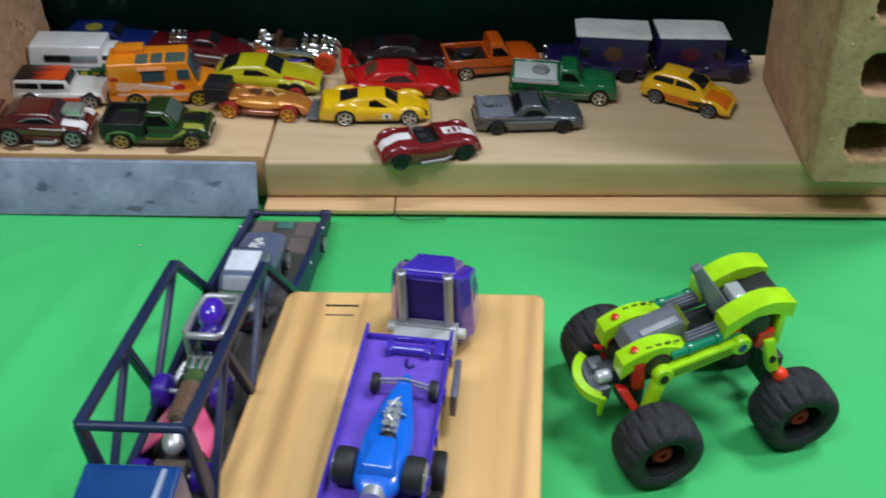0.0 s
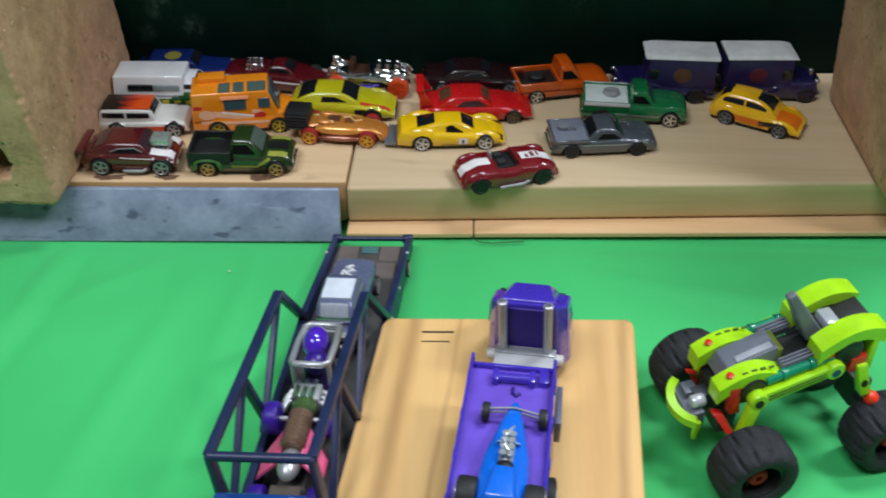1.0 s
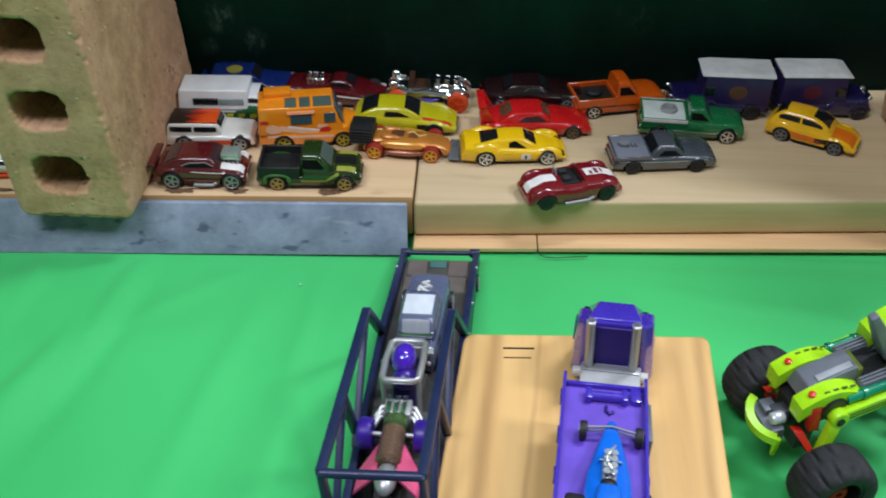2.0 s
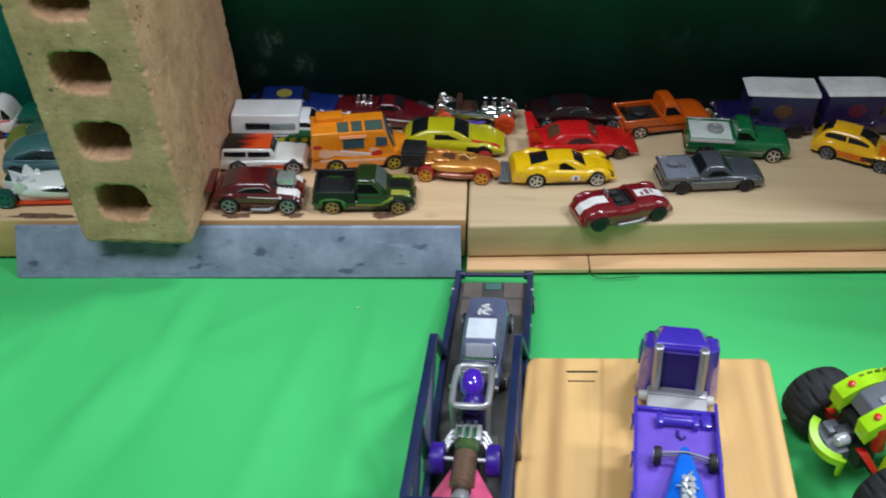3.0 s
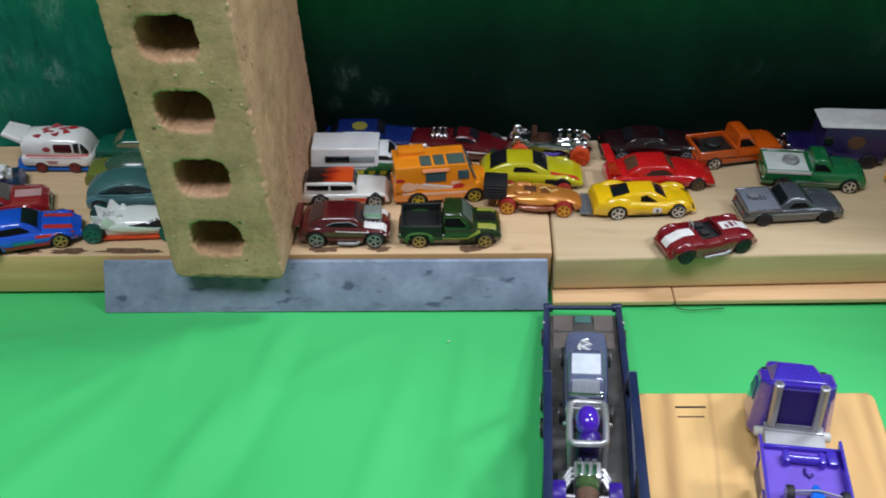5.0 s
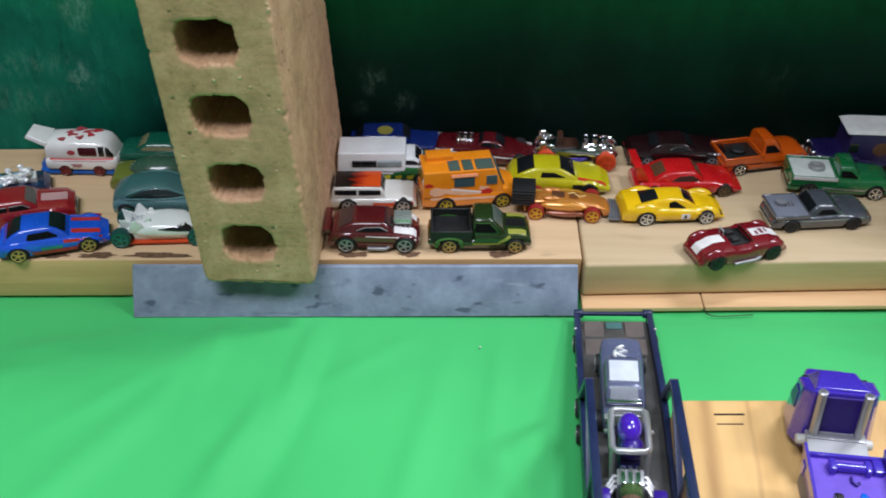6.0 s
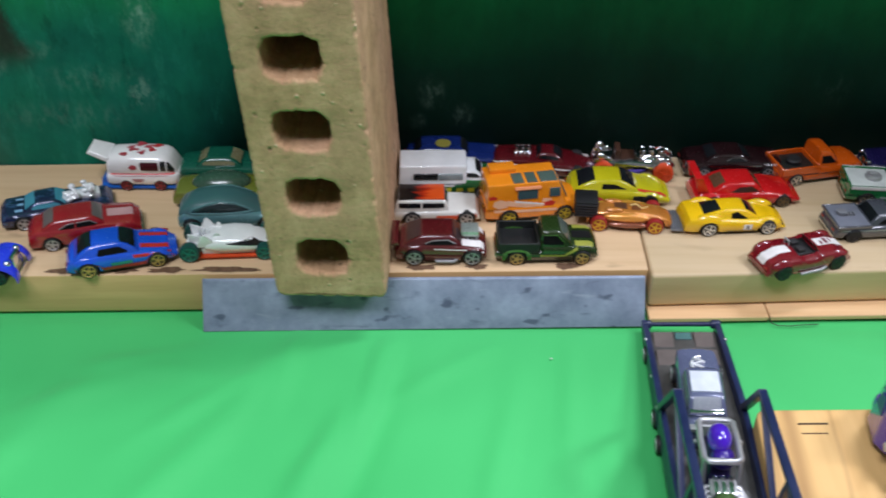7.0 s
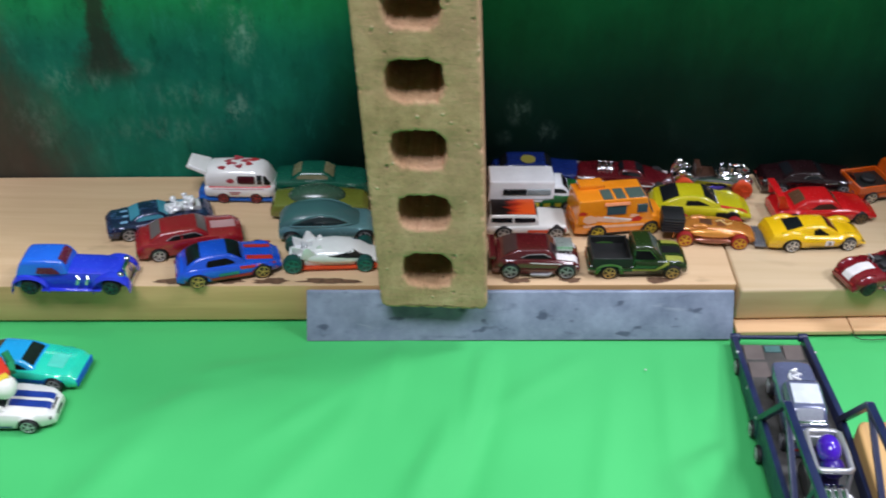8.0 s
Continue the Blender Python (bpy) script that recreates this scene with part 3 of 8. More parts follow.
    return tagged(ob, "weathered tan concrete block standing on end, slotted holes through it", "concrete block", "concrete blocks")


concrete_block(-0.3500, 0.5330, 0.158, -0.4, 6, 3)
concrete_block(0.2135, 0.5585, 0.126, 0.4, 6, 8, 0.100)


# ---- toy vehicles ----
MM = 0.001
WHEELS = {}


def wheel_data(r, w, spokes, deep=0.30):
    """Meshes of a tyre and of a spoked rim, along y, outer side towards -y."""
    key = (r, w, spokes)
    if key in WHEELS:
        return WHEELS[key]
    r, w = r * MM, w * MM
    bm = lathe_bm([(r * 0.62, -w * 0.5), (r * 0.80, -w * 0.52), (r * 0.95, -w * 0.46), (r, -w * 0.30), (r, w * 0.30), (r * 0.95, w * 0.48), (r * 0.6, w * 0.5)], 26)
    bmesh.ops.recalc_face_normals(bm, faces=bm.faces[:])
    tyre = bpy.data.meshes.new("wheel")
    bm.to_mesh(tyre)
    bm.free()
    bm = lathe_bm([(r * 0.78, -w * 0.45), (r * 0.78, -w * 0.545), (r * 0.69, -w * 0.56), (r * 0.64, -w * 0.50)], 22, caps=False)
    for k in range(spokes):
        a = 2 * math.pi * k / spokes
        ca, sa = math.cos(a), math.sin(a)
        pts = []
        for u, v in ((0.1, -0.09), (0.68, -0.095), (0.68, 0.095), (0.1, 0.09)):
            pts.append((r * (u * ca - v * sa), r * (u * sa + v * ca)))
        lo, hi = [(px, -w * 0.50, pz) for px, pz in pts], [(px, -w * 0.57, pz) for px, pz in pts]
        va, vb = [bm.verts.new(p) for p in lo], [bm.verts.new(p) for p in hi]
        bm.faces.new(vb)
        for i in range(4):
            bm.faces.new((va[i], va[(i + 1) % 4], vb[(i + 1) % 4], vb[i]))
    lathe_bm([(r * 0.17, -w * 0.5), (r * 0.17, -w * 0.61), (r * 0.08, -w * 0.63)], 10, bm=bm)
    bmesh.ops.recalc_face_normals(bm, faces=bm.faces[:])
    rim = bpy.data.meshes.new("rim")
    bm.to_mesh(rim)
    bm.free()
    WHEELS[key] = (tyre, rim, {})
    return WHEELS[key]


def with_material(data, material, store):
    key = (data.name, material.name)
    if key not in store:
        d = data.copy()
        d.materials.append(material)
        d.polygons.foreach_set("use_smooth", [True] * len(d.polygons))
        d.set_sharp_from_angle(angle=radians(38))
        store[key] = d
    return store[key]


class Toy:
    """A small die-cast vehicle, front towards +x, in millimetres, its wheels' middle at the origin."""

    def __init__(self, name, label, category, rear, front, paint_m, width=29, over=(14, 14), r=5.5, tw=5, top=((0, 12), (0.1, 14), (1, 13)),
                 sill=3.6, rim=SILVER, group="toy cars on the shelf", z=SHELF, taper=0.14, crown=0.8, tyre=TYRE, spokes=5, r_front=None, flip=False):
        rear, front = Vector(rear), Vector(front)
        d = front - rear
        self.wb = d.length / MM
        ang = math.atan2(d.y, d.x)
        off = (width / 2 - 1) * MM * (-1 if flip else 1)
        mid = (rear + front) / 2 + Vector((-math.sin(ang), math.cos(ang))) * off
        self.root = thing(name, label, category, Matrix.Translation((mid.x, mid.y, z)) @ Matrix.Rotation(ang, 4, "Z"), group)
        self.W, self.r, self.tw, self.sill, self.taper, self.crown, self.paint = width / 2, r, tw, sill, taper, crown, paint_m
        self.rf = r_front or r
        self.x0, self.x1 = -self.wb / 2 - over[0], self.wb / 2 + over[1]
        self.top_pts = top
        self.rim, self.tyre, self.spokes = rim, tyre, spokes

    # shape functions
    def top(self, x):
        s = (x - self.x0) / (self.x1 - self.x0)
        pts = self.top_pts
        for (a, za), (b, zb) in zip(pts, pts[1:]):
            if s <= b:
                f = max(0.0, (s - a) / max(b - a, 1e-6))
                return za + (zb - za) * (f * f * (3 - 2 * f) * 0.6 + f * 0.4)
        return pts[-1][1]

    def half(self, x):
        s = 2 * (x - self.x0) / (self.x1 - self.x0) - 1
        return self.W * (1 - self.taper * abs(s) ** 5 - 0.03 * abs(s) ** 2)

    def low(self, x):
        z = self.sill
        for xw, r in ((-self.wb / 2, self.r), (self.wb / 2, self.rf)):
            a = r * 1.16
            if abs(x - xw) < a:
                z = max(z, r + math.sqrt(a * a - (x - xw) ** 2))
        return min(z, self.top(x) - 1.2)

    def section(self, x):
        w, lo, t = self.half(x), self.low(x), self.top(x)
        c = self.crown
        base = self.sill

        def z_at(f):
            return max(lo, base + f * (t - base))
        return [(w * 0.93, lo), (w * 0.985, z_at(0.28)), (w, z_at(0.52)), (w * 0.975, z_at(0.78)), (w * 0.91, z_at(0.94)), (w * 0.80, t), (w * 0.42, t + c * 0.8), (0, t + c)]

    def z_on(self, x, y):
        pts = self.section(x)[3:]
        y = abs(y)
        for (ya, za), (yb, zb) in zip(pts, pts[1:]):
            if yb <= y <= ya:
                return za + (zb - za) * (ya - y) / max(ya - yb, 1e-6)
        return pts[-1][1] if y < 1 else pts[0][1]

    def y_on(self, x, z):
        pts = self.section(x)[:6]
        for (ya, za), (yb, zb) in zip(pts, pts[1:]):
            if za <= z <= zb:
                return ya + (yb - ya) * (z - za) / max(zb - za, 1e-6)
        return pts[0][0]

    # building
    def add(self, name, bm, material, label="", parent=None, smooth=True):
        for v in bm.verts:
            v.co *= MM
        return part(name, bm, material, parent or self.root, label, smooth)

    def body(self, name="body", label="", n=52, material=None):
        bm = bmesh.new()
        xs = [self.x0 + (self.x1 - self.x0) * i / n for i in range(n + 1)]
        rings = []
        for x in xs:
            h = self.section(x)
            pts = [(-y, z) for y, z in h] + [(y, z) for y, z in h[-2::-1]]
            rings.append([bm.verts.new((x, y, z)) for y, z in pts])
        m = len(rings[0])
        for a, b in zip(rings, rings[1:]):
            for k in range(m - 1):
                bm.faces.new((a[k], a[k + 1], b[k + 1], b[k]))
            bm.faces.new((a[m - 1], a[0], b[0], b[m - 1]))
        bm.faces.new(rings[0])
        bm.faces.new(rings[-1][::-1])
        bmesh.ops.remove_doubles(bm, verts=bm.verts[:], dist=0.01)
        return self.add(name, bm, material or self.paint, label)

    def chassis(self, material=BLACK):
        hw = self.W - self.tw - 0.4
        self.add("chassis", box_bm(self.x0 + 3, self.x1 - 3, -hw, hw, 2.0, min(1.9 * self.r, min(z for _, z in self.top_pts) - 1.0), 0.5, 1), material)
        self.add("side_sill", box_bm(-self.wb / 2 + self.r * 1.2, self.wb / 2 - self.rf * 1.2, -self.W * 0.9, self.W * 0.9, 2.4, self.sill + 0.6, 0.3, 1), material)

    def wheels(self, rims=None, out=0.3, rear_w=None):
        for xw, r, tw in ((-self.wb / 2, self.r, rear_w or self.tw), (self.wb / 2, self.rf, self.tw)):
            t, rm, store = wheel_data(r, tw, self.spokes)
            for s in (-1, 1):
                y = s * (self.W - tw / 2 + out)
                m = pose(xw * MM, y * MM, r * MM, 0, 0, 0 if s < 0 else 180)
                w = placed("wheel", with_material(t, self.tyre, store), self.tyre, self.root, m=m)
                placed("rim", with_material(rm, self.rim, store), self.rim, w)

    def cabin(self, x0, x1, x2, x3, h, wb=None, wr=None, glass=GLASS, split=(), material=None, name="cabin", rear_glass=True, front_glass=True, sides=True, label="", slope=1.5, n=26, panes=(), pane_glass=None, trim=None, pane_w=0.77):
        """Roof and pillars as a rounded loft, with panes lying on it. x0, x1: its foot; x2, x3: the roof."""
        wb, wr = wb or self.W * 0.86, wr or self.W * 0.66

        def foot(x):
            return self.top(x) - 0.7

        def roof(x):
            if x < x2:
                e = 1 - (1 - max(0.0, (x - x0) / (x2 - x0))) ** slope
            elif x > x3:
                e = 1 - (1 - max(0.0, (x1 - x) / (x1 - x3))) ** slope
            else:
                e = 1 + 0.03 * math.sin(math.pi * (x - x2) / (x3 - x2))
            return foot(x) + (h - foot(x)) * e

        def wide(x, z):
            s = (2 * x - x0 - x1) / (x1 - x0)
            return (wb + (wr - wb) * max(0.0, z - foot(x)) / (h - foot(x))) * (1 - 0.10 * s ** 4)

        def line_at(x):
            f, r = foot(x), roof(x)
            pts = [(wide(x, f + q * (r - f)), f + q * (r - f)) for q in (0.0, 0.35, 0.65, 0.84)]
            w = wide(x, r)
            return pts + [(w * 0.955, f + 0.94 * (r - f)), (w * 0.86, r - 0.01 * (r - f)), (w * 0.5, r + 0.25), (0, r + 0.35)]
        bm = bmesh.new()
        rings = []
        for i in range(n + 1):
            x = x0 + (x1 - x0) * i / n
            half = line_at(x)
            rings.append([bm.verts.new((x, -y, z)) for y, z in half] + [bm.verts.new((x, y, z)) for y, z in half[-2::-1]])
        m = len(rings[0])
        for a, c in zip(rings, rings[1:]):
            for k in range(m - 1):
                bm.faces.new((a[k], a[k + 1], c[k + 1], c[k]))
            bm.faces.new((a[m - 1], a[0], c[0], c[m - 1]))
        bm.faces.new(rings[0])
        bm.faces.new(rings[-1][::-1])
        bmesh.ops.remove_doubles(bm, verts=bm.verts[:], dist=0.01)
        ob = self.add(name, bm, material or self.paint, label)

        def grid(nm, rows):
            g = bmesh.new()
            vs = [[g.verts.new(p) for p in r] for r in rows]
            for a, c in zip(vs, vs[1:]):
                for k in range(len(a) - 1):
                    g.faces.new((a[k], a[k + 1], c[k + 1], c[k]))
            self.add(nm, g, pane_glass or glass if nm == "side_window" else glass, parent=ob)

        def slanted(nm, xa, xb, out):
            rows = []
            for i in range(9):
                x = xa + (xb - xa) * i / 8
                w = wide(x, roof(x)) * pane_w
                rows.append([(x + out, w * f, roof(x) + 0.22 + 0.3 * (1 - f * f)) for f in (-1, -0.6, -0.2, 0.2, 0.6, 1)])
            grid(nm, rows)
        if front_glass:
            slanted("windshield", x3 + 0.10 * (x1 - x3), x1 - 0.24 * (x1 - x3), 0.15)
        if rear_glass:
            slanted("rear_window", x0 + 0.26 * (x2 - x0), x2 - 0.10 * (x2 - x0), -0.15)
        # side panes of a given outline: x, lower and upper edge from rear to front
        for table in panes:
            def edge(x):
                for p, q in zip(table, table[1:]):
                    if p[0] <= x <= q[0]:
                        f = (x - p[0]) / (q[0] - p[0])
                        return p[1] + (q[1] - p[1]) * f, p[2] + (q[2] - p[2]) * f
                return table[-1][1:]
            xs = sorted({table[0][0] + (table[-1][0] - table[0][0]) * i / 14 for i in range(15)} | {p[0] for p in table})
            for s in (-1, 1):
                grid("side_window", [[(x, s * (wide(x, z) + 0.22), z) for z in (lo, (2 * lo + hi) / 3, (lo + 2 * hi) / 3, hi)] for x in xs for lo, hi in (edge(x),)])
                if trim:
                    rim_pts = [(x, s * (wide(x, edge(x)[1]) + 0.25), edge(x)[1]) for x in xs]
                    self.add("window_trim", tube_bm(rim_pts, 0.28, 6), trim, parent=ob)
        if sides and not panes:
            lo_f = 0.36
            xs = [x0 + (x1 - x0) * i / 120 for i in range(121)]
            ok = [x for x in xs if (roof(x) - foot(x)) * 0.80 > (h - foot(x)) * lo_f + 0.9]
            if ok:
                cuts = [0.0, *split, 1.0]
                for ua, ub in zip(cuts, cuts[1:]):
                    first, span = ok[0] + 0.05 * (ok[-1] - ok[0]), 0.90 * (ok[-1] - ok[0])
                    xa, xb = first + span * ua + (0.7 if ua > 0 else 0), first + span * ub - (0.7 if ub < 1 else 0)
                    for s in (-1, 1):
                        rows = []
                        for i in range(13):
                            x = xa + (xb - xa) * i / 12
                            za, zb = foot(x) + lo_f * (h - foot(x)), foot(x) + 0.77 * (roof(x) - foot(x))
                            rows.append([(x, s * (wide(x, z) + 0.2), z) for z in (za, (2 * za + zb) / 3, (za + 2 * zb) / 3, max(zb, za + 0.3))])
                        grid("side_window", rows)
        return ob

    def block(self, name, x0, x1, y0, y1, z0, z1, material, bevel=0.3, label="", parent=None):
        return self.add(name, box_bm(x0, x1, y0, y1, z0, z1, bevel, 2), material, label, parent)

    def tube(self, name, points, radius, material, label="", sides=10):
        return self.add(name, tube_bm(points, radius, sides), material, label)

    def stripe(self, name, xa, xb, ya, yb, material, lift=0.18, label="", n=14):
        bm = bmesh.new()
        rows = []
        for i in range(n + 1):
            x = xa + (xb - xa) * i / n
            rows.append([bm.verts.new((x, y, self.z_on(x, y) + lift)) for y in (ya, (2 * ya + yb) / 3, (ya + 2 * yb) / 3, yb)])
        for a, b in zip(rows, rows[1:]):
            for k in range(3):
                bm.faces.new((a[k], a[k + 1], b[k + 1], b[k]))
        return self.add(name, bm, material, label)

    def flank(self, name, xa, xb, za, zb, material, lift=0.2, slant=0.0, label="", n=14):
        """Painted marks on both sides; the height may climb by slant from rear to front."""
        for s in (-1, 1):
            bm = bmesh.new()
            rows = []
            for i in range(n + 1):
                f = i / n
                x = xa + (xb - xa) * f
                row = []
                for z in (za, (za + zb) / 2, zb):
                    zz = max(z + slant * f, self.low(x) + 0.15)
                    row.append(bm.verts.new((x, s * (self.y_on(x, zz) + lift), zz)))
                rows.append(row)
            for a, b in zip(rows, rows[1:]):
                for k in range(2):
                    bm.faces.new((a[k], a[k + 1], b[k + 1], b[k]))
            self.add(name, bm, material, label)

    def lamps(self, front=WHITE, rear=None, y=0.68, z=None, size=1.5):
        x = self.x1
        z = z or (self.sill + (self.top(x) - self.sill) * 0.62)
        for s in (-1, 1):
            self.add("headlight", lathe_bm([(size, -0.6), (size, 0.25), (size * 0.7, 0.5)], 14, "x", centre=(x - 0.2, s * self.half(x) * y, z)), front)
            self.block("tail_light", self.x0 - 0.3, self.x0 + 0.4, s * self.half(self.x0) * y - 1.6, s * self.half(self.x0) * y + 1.6, self.sill + 4, self.sill + 5.6, rear or plain("tail_red", (150, 24, 22), 0.3), 0.2)
        self.block("grille", x - 0.5, x + 0.25, -self.half(x) * 0.45, self.half(x) * 0.45, z - 1.3, z + 0.9, BLACK, 0.2)

    def bumpers(self, material=CHROME):
        for x, s in ((self.x0, -1), (self.x1, 1)):
            hw = self.half(x) * 0.93
            self.block("bumper", min(x - 0.3 * s, x + 0.9 * s), max(x - 0.3 * s, x + 0.9 * s), -hw, hw, self.sill + 0.2, self.sill + 2.0, material, 0.35)

    def engine(self, x, z, s=1.0, material=CHROME, stacks=4, label="chrome blown engine standing through the hood"):
        bm = box_bm(x - 6 * s, x + 6 * s, -3.4 * s, 3.4 * s, z - 1, z + 3.2 * s, 0.5, 1)
        for k in range(stacks):
            for side in (-1, 1):
                lathe_bm([(1.2 * s, z + 2 * s), (1.2 * s, z + 5.4 * s), (1.5 * s, z + 6.2 * s), (0.8 * s, z + 6.2 * s)], 10, "z", bm, (x - 4.4 * s + k * 8.8 * s / max(stacks - 1, 1), side * 2.0 * s, 0))
        for side in (-1, 1):
            for k in range(4):
                tube_bm([(x - 4.5 * s + 3 * k * s, side * 3.2 * s, z + 1.6 * s), (x - 4.5 * s + 3 * k * s, side * 5.2 * s, z + 1.0 * s), (x - 6 * s + 3 * k * s, side * 6.0 * s, z - 0.4 * s)], 0.6 * s, 6, bm)
        return self.add("engine", bm, material, label)

    def haunches(self, rear=(9.0, 3.4, 6.0), front=(8.5, 3.2, 5.0), up=1.0, material=None):
        """Swelling wings over the wheels."""
        for xw, r, (a, b, c) in ((-self.wb / 2, self.r, rear), (self.wb / 2, self.rf, front)):
            for s in (-1, 1):
                bm = ball_bm((xw, s * (self.W - b * 0.92), self.top(xw) - c + up), a, b, c, 18, 12)
                for v in bm.verts:
                    if abs(v.co.x - xw) < r * 1.14 and v.co.z < r * 2 + 0.4:
                        v.co.z = max(v.co.z, min(r + math.sqrt(max(0.0, (r * 1.14) ** 2 - (v.co.x - xw) ** 2)), self.top(xw) - 0.6))
                self.add("wing", bm, material or self.paint)

    def bed(self, x0, x1, z0, z1, th=1.6, material=None, floor=BLACK):
        w = self.W * 0.97
        bm = box_bm(x0, x1, -w, -w + th, z0, z1, 0.4, 1)
        for b in ((x0, x1, w - th, w), (x0, x0 + th, -w + th, w - th), (x1 - th, x1, -w + th, w - th)):
            o = box_bm(*b, z0, z1, 0.4, 1)
            me = bpy.data.meshes.new("bed_side")
            o.to_mesh(me)
            o.free()
            bm.from_mesh(me)
            bpy.data.meshes.remove(me)
        self.add("bed_wall", bm, material or self.paint)
        self.block("bed_floor", x0 + th, x1 - th, -w + th, w - th, z0, z0 + 2.4, floor, 0.1)


PICKUP = ((0, 9.5), (0.44, 10), (0.46, 14.5), (0.9, 14), (0.97, 12.8), (1, 10.5))
MUSCLE = ((0, 10.5), (0.06, 14.5), (0.3, 15), (0.6, 14.5), (0.93, 12.6), (1, 9))
SPORT = ((0, 8), (0.05, 13), (0.3, 14.5), (0.65, 12.8), (0.9, 10.2), (1, 6.5))
SALOON = ((0, 9), (0.04, 13), (0.3, 14), (0.6, 14), (0.94, 12), (1, 8.5))

# ---- cars on the shelf, front row ----


def finish(c, glass_lamps=True, bumpers=True):
    c.chassis()
    c.wheels()
    if glass_lamps:
        c.lamps()
    if bumpers:
        c.bumpers()


def loft_bm(rows, sides=28, power=3.2):
    """A rounded body: rows of x, half width, bottom, top; each ring is a soft rectangle."""
    bm = bmesh.new()
    rings = []
    for x, w, lo, hi in rows:
        ring = []
        for k in range(sides):
            a = 2 * math.pi * k / sides
            ca, sa = math.cos(a), math.sin(a)
            ring.append(bm.verts.new((x, w * math.copysign(abs(ca) ** (2 / power), ca), (lo + hi) / 2 + (hi - lo) / 2 * math.copysign(abs(sa) ** (2 / power), sa))))
        rings.append(ring)
    for a, b in zip(rings, rings[1:]):
        for k in range(sides):
            bm.faces.new((a[k], a[(k + 1) % sides], b[(k + 1) % sides], b[k]))
    bm.faces.new(rings[0][::-1])
    bm.faces.new(rings[-1])
    return bm


def loft_patch(rows, outline, s, lift=0.25, power=3.2, n=10):
    """A pane or mark lying on a rounded body's flank: outline gives x, bottom, top from rear to front."""
    def at(table, x):
        for p, q in zip(table, table[1:]):
            if p[0] <= x <= q[0]:
                f = (x - p[0]) / max(q[0] - p[0], 1e-6)
                return [u + (v - u) * f for u, v in zip(p[1:], q[1:])]
        return list(table[-1][1:])
    bm = bmesh.new()
    grid = []
    for i in range(n + 1):
        x = outline[0][0] + (outline[-1][0] - outline[0][0]) * i / n
        z0, z1 = at(outline, x)
        w, lo, hi = at(rows, x)
        row = []
        for k in range(5):
            z = z0 + (z1 - z0) * k / 4
            q = min(0.999, abs((z - (lo + hi) / 2) / ((hi - lo) / 2)))
            row.append(bm.verts.new((x, s * (w * (1 - q ** power) ** (1 / power) + lift), z)))
        grid.append(row)
    for a, b in zip(grid, grid[1:]):
        for k in range(4):
            bm.faces.new((a[k], a[k + 1], b[k + 1], b[k]))
    return bm


RED_MARK = plain("red_mark", (196, 42, 34), 0.35)
BLACK_MARK = plain("black_mark", (24, 22, 24), 0.35)
WHITE_MARK = plain("white_mark", (228, 224, 222), 0.35)

# blue roadster with a long bonnet
c = Toy("toy_roadster", "deep blue vintage toy roadster with lighter roof and chrome grille", "toy car", (-0.5777, 0.5371), (-0.5253, 0.5386), paint("royal_blue", (40, 58, 212)), 28, (11, 8), 5.8, 4.5,
        ((0, 6), (0.07, 13), (0.2, 16), (0.42, 17), (0.75, 16.4), (0.95, 14.5), (1, 9)), 3.4, plain("green_chrome_rim", (62, 92, 84), 0.25, 0.8))
c.W = 11.5
c.body()
for s in (-1, 1):
    for xw, ln in ((-c.wb / 2, 12), (c.wb / 2, 12)):
        bm = bmesh.new()
        rows = []
        for k in range(17):
            a = math.pi * (0.02 + 0.98 * k / 16)
            x, z = xw + ln * math.cos(a), 2.8 + 12.0 * math.sin(a) ** 0.8
            rows.append([bm.verts.new((x, s * y, z + dz)) for y, dz in ((7.5, 0.6), (10, 0.9), (13, 0.2), (14, -1.6), (13.2, -2.2), (8, -1.0))])
        for a, b in zip(rows, rows[1:]):
            for k in range(6):
                bm.faces.new((a[k], a[(k + 1) % 6], b[(k + 1) % 6], b[k]))
        bm.faces.new(rows[0])
        bm.faces.new(rows[-1][::-1])
        c.add("fender", bm, c.paint)
    c.add("running_board", hull_bm([(-c.wb / 2 + 7, s * 9, 3), (c.wb / 2 - 7, s * 9, 3), (c.wb / 2 - 7, s * 13.4, 3), (-c.wb / 2 + 7, s * 13.4, 3)],
                                   [(-c.wb / 2 + 7, s * 9, 4.4), (c.wb / 2 - 7, s * 9, 4.4), (c.wb / 2 - 7, s * 13.2, 4.0), (-c.wb / 2 + 7, s * 13.2, 4.0)], 0.3, 1), c.paint)
    for k in range(2):
        c.tube("exhaust_pipe", [(6 + 6 * k, s * 10.8, 14), (6.5 + 6 * k, s * 12.4, 13), (5 + 6 * k, s * 13, 9)], 1.1, CHROME)
c.cabin(-35, 0, -25, -6.5, 25.0, 12.0, 10.2, glass_material("wine_glass", (96, 30, 54), 0.25), slope=2.6, rear_glass=False, panes=([(-20, 16.6, 17.4), (-18.6, 16.4, 20.8), (-9, 16.4, 20.8), (-5.4, 16.4, 17.6)],), material=paint("sky_blue", (26, 104, 222)), label="lighter blue hardtop")
c.block("seat", -18, -12, -7, 7, 12, 16, plain("red_seat", (120, 30, 40), 0.5))
c.block("radiator_grille", c.x1 - 1.5, c.x1 + 1.2, -5, 5, 4.5, 16.0, CHROME, 0.8)
for s in (-1, 1):
    c.add("headlight", ball_bm((c.x1 - 2, s * 8.6, 13.5), 2.4, 2.2, 2.2), CHROME)
c.W = 14
c.wheels(out=-0.6)
c.W = 11
c.chassis()
